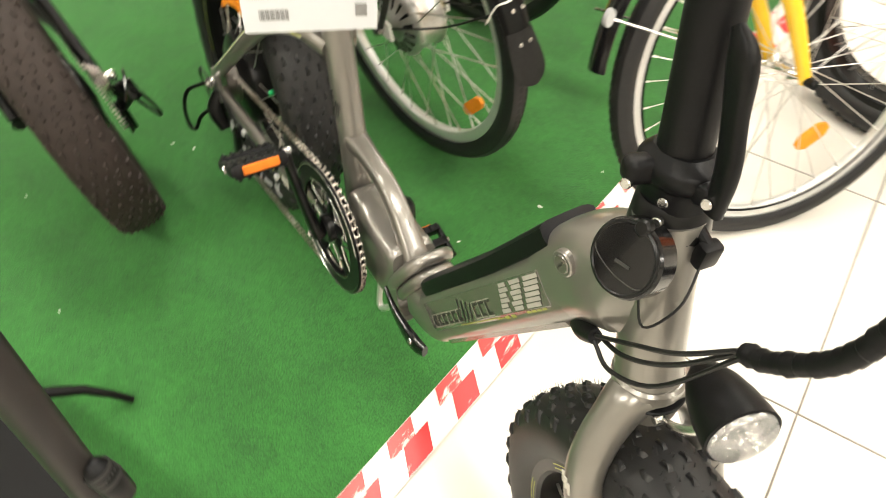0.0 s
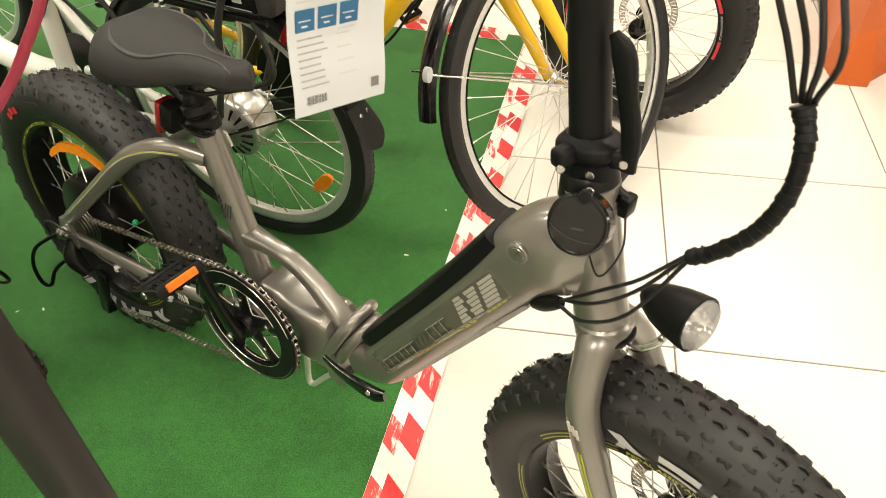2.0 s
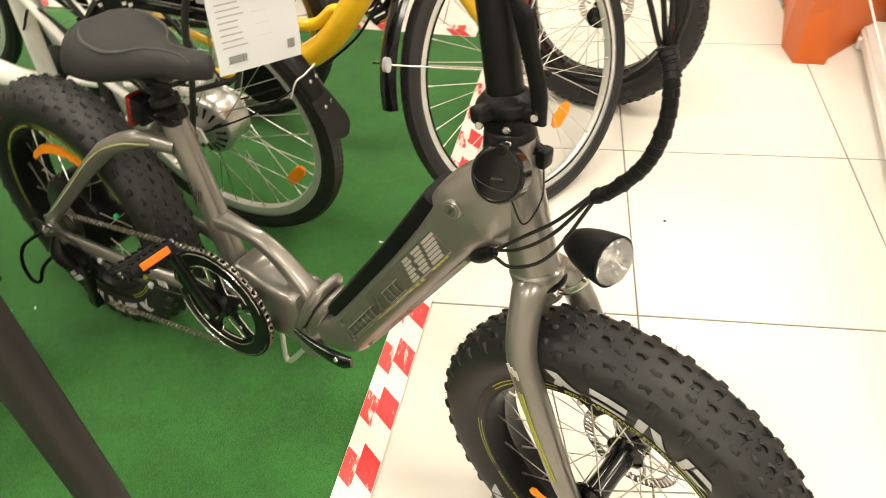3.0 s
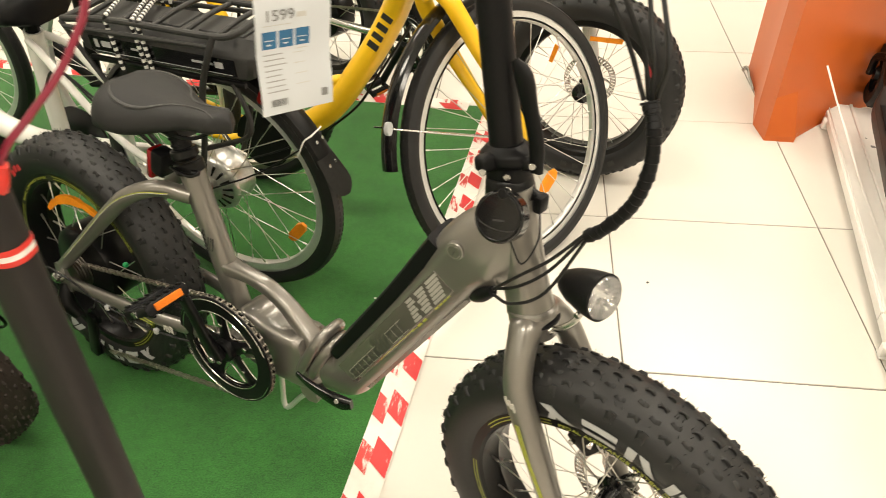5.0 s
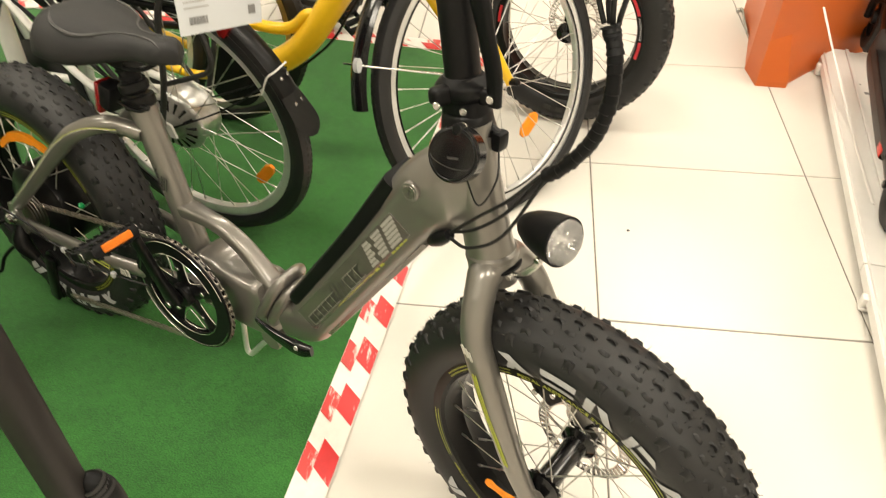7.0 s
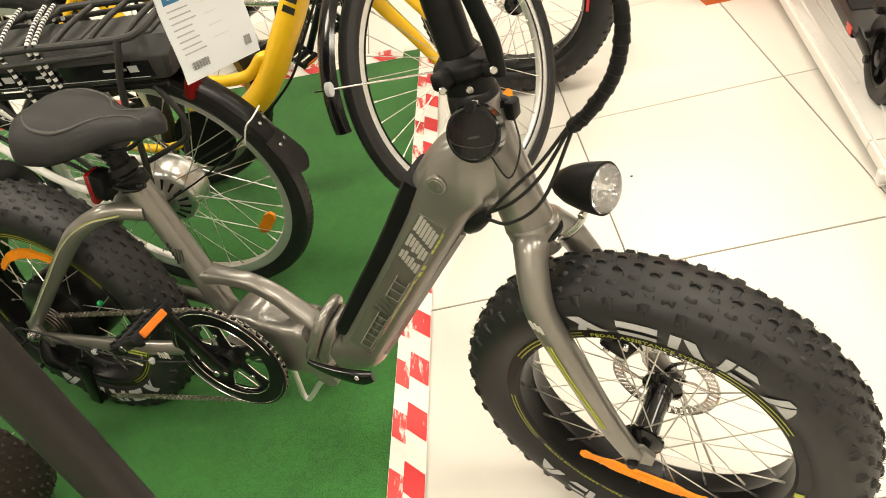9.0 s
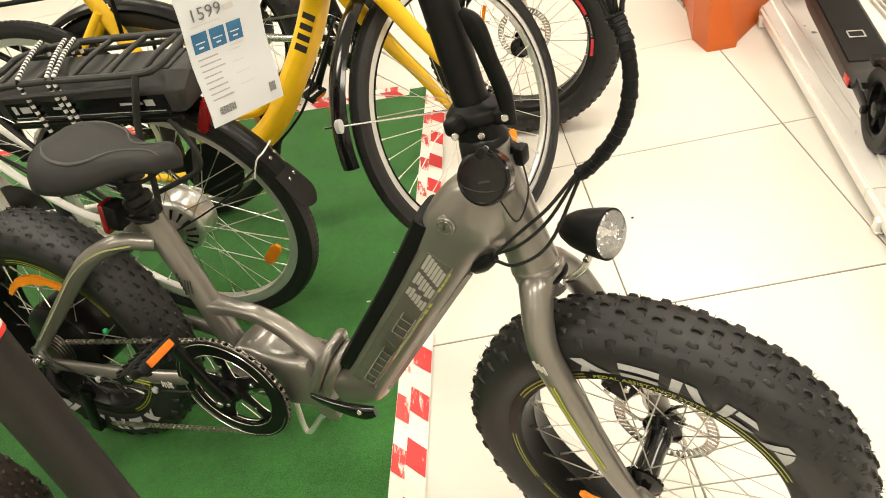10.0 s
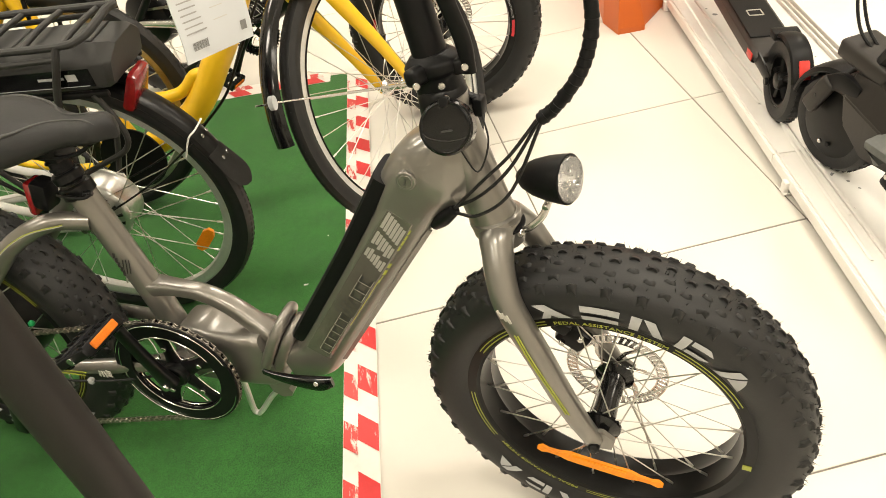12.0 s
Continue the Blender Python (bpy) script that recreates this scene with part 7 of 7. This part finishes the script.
# ---- scraps on the carpet and a chip on the tiles ----
rnd = random.Random(21)
bm = B()
for x, y in ((-1.463, -0.716), (-1.620, -1.018), (-1.407, -0.701), (-1.30, -1.18), (-1.05, -0.62), (-0.72, -0.60), (-0.62, -0.42), (-1.22, -0.55), (-1.7, -0.8), (-0.55, -0.25)):
    r = rnd.uniform(0.004, 0.009)
    pts = [(r * rnd.uniform(0.7, 1.1) * math.cos(a), 0.35 * r * rnd.uniform(0.6, 1.2) * math.sin(a)) for a in [2 * math.pi * k / 7 for k in range(7)]]
    slab(bm, pts, 0.0008, Matrix.Translation((x, y, 0.0072)) @ pose(0, 0, 0, 0, 0, rnd.uniform(0, 180)))
tagged(part("lint", bm, CORD_WHITE, None, "white lint scraps on the green carpet"), category="lint", kind="stuff")
bm = B()
slab(bm, [(0.005 * math.cos(a) * rnd.uniform(0.7, 1.2), 0.004 * math.sin(a) * rnd.uniform(0.7, 1.2)) for a in [2 * math.pi * k / 8 for k in range(8)]], 0.0008, Matrix.Translation((0.087, -0.286, 0.0008)))
tagged(part("grit", bm, DARK_DECAL, None, "small dark crumb of grit on the pale tiles"), category="grit")

# ---- orange stand ----
stand = thing("display_stand", "orange moulded plastic display stand with a cut-out foot", "stand")
bm = B()
foot = [(0.5430, 0.593), (0.5560, 0.484), (0.652, 0.479), (0.670, 0.514), (0.762, 0.602), (0.90, 0.72), (1.060, 0.80), (1.080, 1.06), (0.625, 1.055), (0.603, 0.840)]
trunk = [(0.5430, 0.593), (0.5560, 0.484), (0.638, 0.540), (0.690, 0.575), (0.780, 0.637), (0.90, 0.72), (1.060, 0.80), (1.080, 1.06), (0.625, 1.055), (0.603, 0.840)]
rings = []
for z, plan in ((0.0, foot), (0.02, foot), (0.16, trunk), (0.5, trunk), (0.9, trunk), (1.15, trunk)):
    rings.append([bm.verts.new(V((x, y, z))) for x, y in plan])
n = len(foot)
for a, b in zip(rings, rings[1:]):
    for k in range(n):
        bm.faces.new((a[k], a[(k + 1) % n], b[(k + 1) % n], b[k]))
bm.faces.new(rings[0])
bm.faces.new(rings[-1])
bmesh.ops.bevel(bm, geom=[e for e in bm.edges if abs(e.verts[0].co.z - e.verts[1].co.z) > 0.2 and e.calc_face_angle(0) > 0.3], offset=0.008, segments=3, affect="EDGES")
part("body", bm, ORANGE_STAND, stand, sharp=18)
bm = B()
tube(bm, [(0.598, 0.850, 0.006), (0.600, 0.930, 0.014), (0.606, 1.010, 0.020), (0.588, 1.020, 0.008)], 0.009, 10, 4, flat=(1, 0.5))
part("foot_clip", bm, STEEL, stand, "grey metal foot clip")

# ---- white display shelf with scooters ----
A0, A1 = V((0.790, 0.520, 0)), V((0.536, -1.050, 0))
AD = (A1 - A0).normalized()
AN = V((-AD.y, AD.x, 0))
if AN.x < 0:
    AN = -AN
ANG = math.degrees(math.atan2(AD.y, AD.x))
shelf = thing("display_shelf", "low white metal display shelf on feet carrying scooters", "shelf")
SINK = 0.065


def shelf_m(s, c, z):
    """Place at s along the front edge from the stand, c back from it, with x along the edge."""
    p = A0 + AD * (s - 0.095) + AN * (c + 0.054)
    return pose(p.x, p.y, z - SINK, 0, 0, ANG)
JOINT = 1.028
for s0, s1 in ((-0.065, JOINT - 0.0015), (JOINT + 0.0015, 2.2)):
    ln, mid = s1 - s0, (s0 + s1) / 2
    bm = B()
    box(bm, (ln, 0.078, 0.004), shelf_m(mid, -0.033, 0.113), 0.001, 1)
    rail = part("front_rail", bm, SHELF_WHITE, shelf)
    bm = B()
    box(bm, (ln, 0.003, 0.028), shelf_m(mid, -0.0735, 0.100), 0.001, 1)
    part("rail_face", bm, SHELF_WHITE, rail)
    bm = B()
    box(bm, (ln, 0.003, 0.008), shelf_m(mid, -0.066, 0.1190), 0.001, 1)
    part("rail_lip", bm, SHELF_WHITE, rail)
    bm = B()
    box(bm, (ln, 0.010, 0.008), shelf_m(mid, 0.0115, 0.116), 0.002)
    part("edge_channel", bm, SHELF_WHITE, shelf)
    bm = B()
    box(bm, (ln, 0.245, 0.006), shelf_m(mid, 0.1395, 0.106), 0.001, 1)
    part("base_panel", bm, SHELF_WHITE, shelf)
    for c in (0.268, 0.286, 0.306):
        bm = B()
        box(bm, (ln, 0.006, 0.014), shelf_m(mid, c, 0.114), 0.002)
        part("back_rail", bm, SHELF_WHITE, shelf)
    bm = B()
    box(bm, (ln, 0.60, 0.008), shelf_m(mid, 0.626, 0.098), 0.002)
    part("back_panel", bm, SHELF_WHITE, shelf)
    for f in (s0 + 0.10,):
        bm = B()
        box(bm, (0.022, 0.014, 0.034), shelf_m(f, -0.0785, 0.087), 0.003)
        box(bm, (0.030, 0.028, 0.005), shelf_m(f, -0.072, 0.072), 0.002)
        part("foot_bracket", bm, SHELF_WHITE, shelf)
        bm = B()
        disc(bm, shelf_m(f + 0.03, -0.040, 0.080).translation, (0, 0, 1), 0.010, 0.030, 16, 0.003)
        part("levelling_foot", bm, STEEL, shelf)
def strip_at(s, c, z):
    return A0 + AD * s + AN * c + V((0, 0, z))
for run in (((0.050, -0.104, 0.277), (0.110, -0.055, 0.185), (0.172, -0.006, 0.100), (0.385, 0.018, 0.057), (0.70, 0.030, 0.054)),
            ((0.770, 0.046, 0.078), (0.875, 0.037, 0.062), (1.05, 0.033, 0.056), (1.35, 0.029, 0.055)),
            ((0.735, 0.058, 0.056), (0.80, 0.045, 0.068), (0.92, 0.049, 0.058), (1.20, 0.051, 0.055))):
    bm = B()
    tube(bm, [strip_at(*q) for q in run], 0.0032, 8, 4, side=(0, 0, 1), flat=(0.35, 1.4))
    part("loose_strip", bm, SHELF_WHITE, shelf, "loose white plastic edging strip")
rnd = random.Random(11)
bm = B()
for i in range(40):
    p = A0 + AD * rnd.uniform(0.0, 1.5) + AN * rnd.uniform(0.07, 0.28) + V((0, 0, 0.0445))
    r = rnd.uniform(0.003, 0.014)
    pts = [(r * rnd.uniform(0.4, 1.0) * math.cos(a), r * rnd.uniform(0.3, 0.8) * math.sin(a)) for a in [2 * math.pi * k / 7 for k in range(7)]]
    slab(bm, pts, 0.0005, Matrix.Translation(p) @ pose(0, 0, 0, 0, 0, rnd.uniform(0, 360)))
tagged(part("scuff_flakes", bm, INK, shelf, "peeled dark flakes on the shelf"), kind="stuff")

def stand_scooter(wx, wy, az, label, **kw):
    return scooter(pose(wx, wy, 0.045, 2, 0, az), label, **kw)

stand_scooter(0.722, -0.240, 76, "dark grey scooter with black fender and red lamp, on the shelf", stem_top=(0.78, 0, 1.05), wheel_r=0.112, group="scooters on the shelf")

# second, heavier scooter, facing the other way
S2 = pose(0.728, -0.474, 0.045, 0, 0, -84)
s2 = thing("electric_scooter", "heavy black electric scooter with grey deck standing on the shelf", "scooter", S2, "scooters on the shelf")
scooter_wheel(s2, "rear_tyre", V((0, 0, 0.124)), 0.124, 0.066, RUBBER)
for s in (-1, 1):
    bm = B()
    lathe(bm, [(0.001, 0.037), (0.075, 0.035), (0.088, 0.029), (0.090, 0.020)], 36, "Y", Matrix.Translation((0, 0, 0.124)) @ (Matrix.Identity(4) if s > 0 else Matrix.Rotation(math.pi, 4, "Z")))
    part("wheel_cover", bm, BLACK_SATIN, s2, "smooth black wheel cover")
    for k, (x, z) in enumerate(((-0.012, 0.072), (0.014, 0.076))):
        bm = B()
        disc(bm, (x, s * 0.038, z), (0, 1, 0), 0.006, 0.006, 14, 0.001)
        part("bolt", bm, STEEL if k == 0 else BLACK, s2)
    bm = B()
    box(bm, (0.108, 0.024, 0.042), pose(-0.032, s * 0.054, 0.198, 0, -62, 0), 0.010, 3)
    arm = part("swing_arm", bm, DARK_PAINT, s2, "flat black swing arm")
    bm = B()
    disc(bm, (-0.032, s * 0.0662, 0.198), (0, 1, 0), 0.0045, 0.002, 14)
    part("bolt_hole", bm, BLACK_GLOSS, arm)
    bm = B()
    tube(bm, [(-0.012, s * 0.050, 0.236), (0.030, s * 0.052, 0.256), (0.080, s * 0.052, 0.250)], [0.018, 0.020, 0.016], 12, 4, side=(0, 1, 0), flat=(0.5, 1.1), power=4)
    part("arm_link", bm, BLACK, s2)
bm = B()
half = [(0.144, 0.0), (0.143, 0.024), (0.139, 0.036), (0.130, 0.040)]
prof = [(q, -y) for q, y in half[::-1]] + half[1:]
lathe(bm, prof + [(q - 0.004, y * 0.94) for q, y in prof[::-1]], 28, "Y", Matrix.Translation((0, 0, 0.124)), True, (30, 168))
part("rear_fender", bm, BLACK, s2, "broad black fender")
bm = B()
secs = []
for x, y, z0, z1 in ((0.012, 0.040, 0.232, 0.262), (0.045, 0.062, 0.150, 0.290), (0.120, 0.068, 0.105, 0.296), (0.210, 0.060, 0.110, 0.240), (0.250, 0.045, 0.130, 0.190)):
    zm = z0 + (z1 - z0) * 0.6
    secs.append([bm.verts.new(V((x, a, c))) for a, c in ((-y * 0.7, z0), (-y, zm), (-y * 0.7, z1), (y * 0.7, z1), (y, zm), (y * 0.7, z0))])
for p, q in zip(secs, secs[1:]):
    for k in range(6):
        bm.faces.new((p[k], p[(k + 1) % 6], q[(k + 1) % 6], q[k]))
bm.faces.new(secs[0])
bm.faces.new(secs[-1])
bmesh.ops.bevel(bm, geom=bm.edges[:], offset=0.004, segments=2, affect="EDGES")
part("motor_housing", bm, DARK_PAINT, s2, "faceted dark housing", sharp=20)
bm = B()
box(bm, (0.150, 0.092, 0.046), pose(0.050, 0, 0.310, 0, 8, 0), 0.012, 3)
part("top_cover", bm, DARK_PAINT, s2)
bm = B()
box(bm, (0.018, 0.040, 0.062), pose(0.110, -0.030, 0.430, 0, 30, 0), 0.006)
lampy = part("rear_lamp", bm, RED_PLASTIC, s2, "red lamp on a black bracket")
rod("lamp_bracket", [(0.085, -0.02, 0.320), (0.115, -0.026, 0.372), (0.124, -0.028, 0.425)], [0.018, 0.020, 0.014], BLACK, lampy)
for k in range(2):
    rod("cable", [(0.045, -0.01 + 0.016 * k, 0.325), (0.000, -0.02 + 0.02 * k, 0.365), (-0.030, -0.02 + 0.014 * k, 0.440), (-0.020, -0.01, 0.520), (0.110, 0.0, 0.580), (0.42, 0.0, 0.480), (0.74, 0.0, 0.300)], 0.0036, CABLE, s2, sub=8)
bm = B()
tube(bm, [(0.165, -0.02, 0.192), (0.185, -0.02, 0.196), (0.230, -0.02, 0.198), (0.62, 0, 0.190), (0.76, 0, 0.200)], [0.060, 0.080, 0.090, 0.088, 0.05], 24, 4, side=(0, 1, 0), flat=(1.0, 0.16), power=5)
deck = part("deck", bm, GREY_MAT, s2, "grey rubber-topped deck")
bm = B()
disc(bm, (0.235, -0.060, 0.2126), (0, 0, 1), 0.014, 0.002, 20)
part("mat_ring", bm, DARK_PAINT, deck)
bm = B()
box(bm, (0.42, 0.120, 0.060), pose(0.50, 0, 0.148), 0.012)
part("battery_tray", bm, BLACK, s2)
bm = B()
box(bm, (0.050, 0.030, 0.060), pose(0.245, -0.070, 0.135, 0, 20, 0), 0.010)
stand_b = part("stand_bracket", bm, BLACK, s2)
for x in (0.235, 0.257):
    bm = B()
    disc(bm, (x, -0.087, 0.143), (0, 1, 0), 0.006, 0.006, 14, 0.001)
    part("bolt", bm, STEEL, stand_b)
scooter_wheel(s2, "front_tyre", V((0.92, 0, 0.120)), 0.120, 0.070, RUBBER)
rod("neck", [(0.74, 0, 0.19), (0.84, 0, 0.30), (0.85, 0, 0.36)], 0.030, BLACK_SATIN, s2, seg=16)
for s in (-1, 1):
    rod("fork_leg", [(0.85, s * 0.03, 0.33), (0.90, s * 0.055, 0.22), (0.92, s * 0.055, 0.12)], 0.014, BLACK_SATIN, s2)
rod("stem", [(0.85, 0, 0.34), (0.74, 0, 1.08)], 0.026, BLACK_SATIN, s2, seg=18)
rod("handlebar", [(0.72, 0.24, 1.10), (0.74, 0, 1.08), (0.72, -0.24, 1.10)], 0.0140, BLACK_SATIN, s2)


# ---- floor tiles, last ----
def tile_mesh(w, d):
    def make():
        bm = B()
        g = 0.0018
        return box(bm, (w - g * 2, d - g * 2, 0.010), pose(0, 0, -0.0048), 0.0012, 1)
    return cached("tile_%.2f_%.2f" % (w, d), make, TILE)


me = tile_mesh(0.6, 0.6)
bmr = B()
for i in range(-9, 9):
    for j in range(-7, 9):
        cx, cy = 0.6 * i + 0.3, 0.6 * j + 0.3
        m = pose(cx, cy, random.uniform(-0.0003, 0.0003), random.uniform(-0.03, 0.03), random.uniform(-0.03, 0.03), random.choice((0, 90, 180, 270)))
        if -2.5 < cx < 2.5 and -2.5 < cy < 2.8:
            shared("tile", me, floor, m)
        else:
            box(bmr, (0.5968, 0.5968, 0.010), m @ pose(0, 0, -0.0048))
tagged(part("far_tiles", bmr, TILE, floor, smooth=False), kind="stuff")
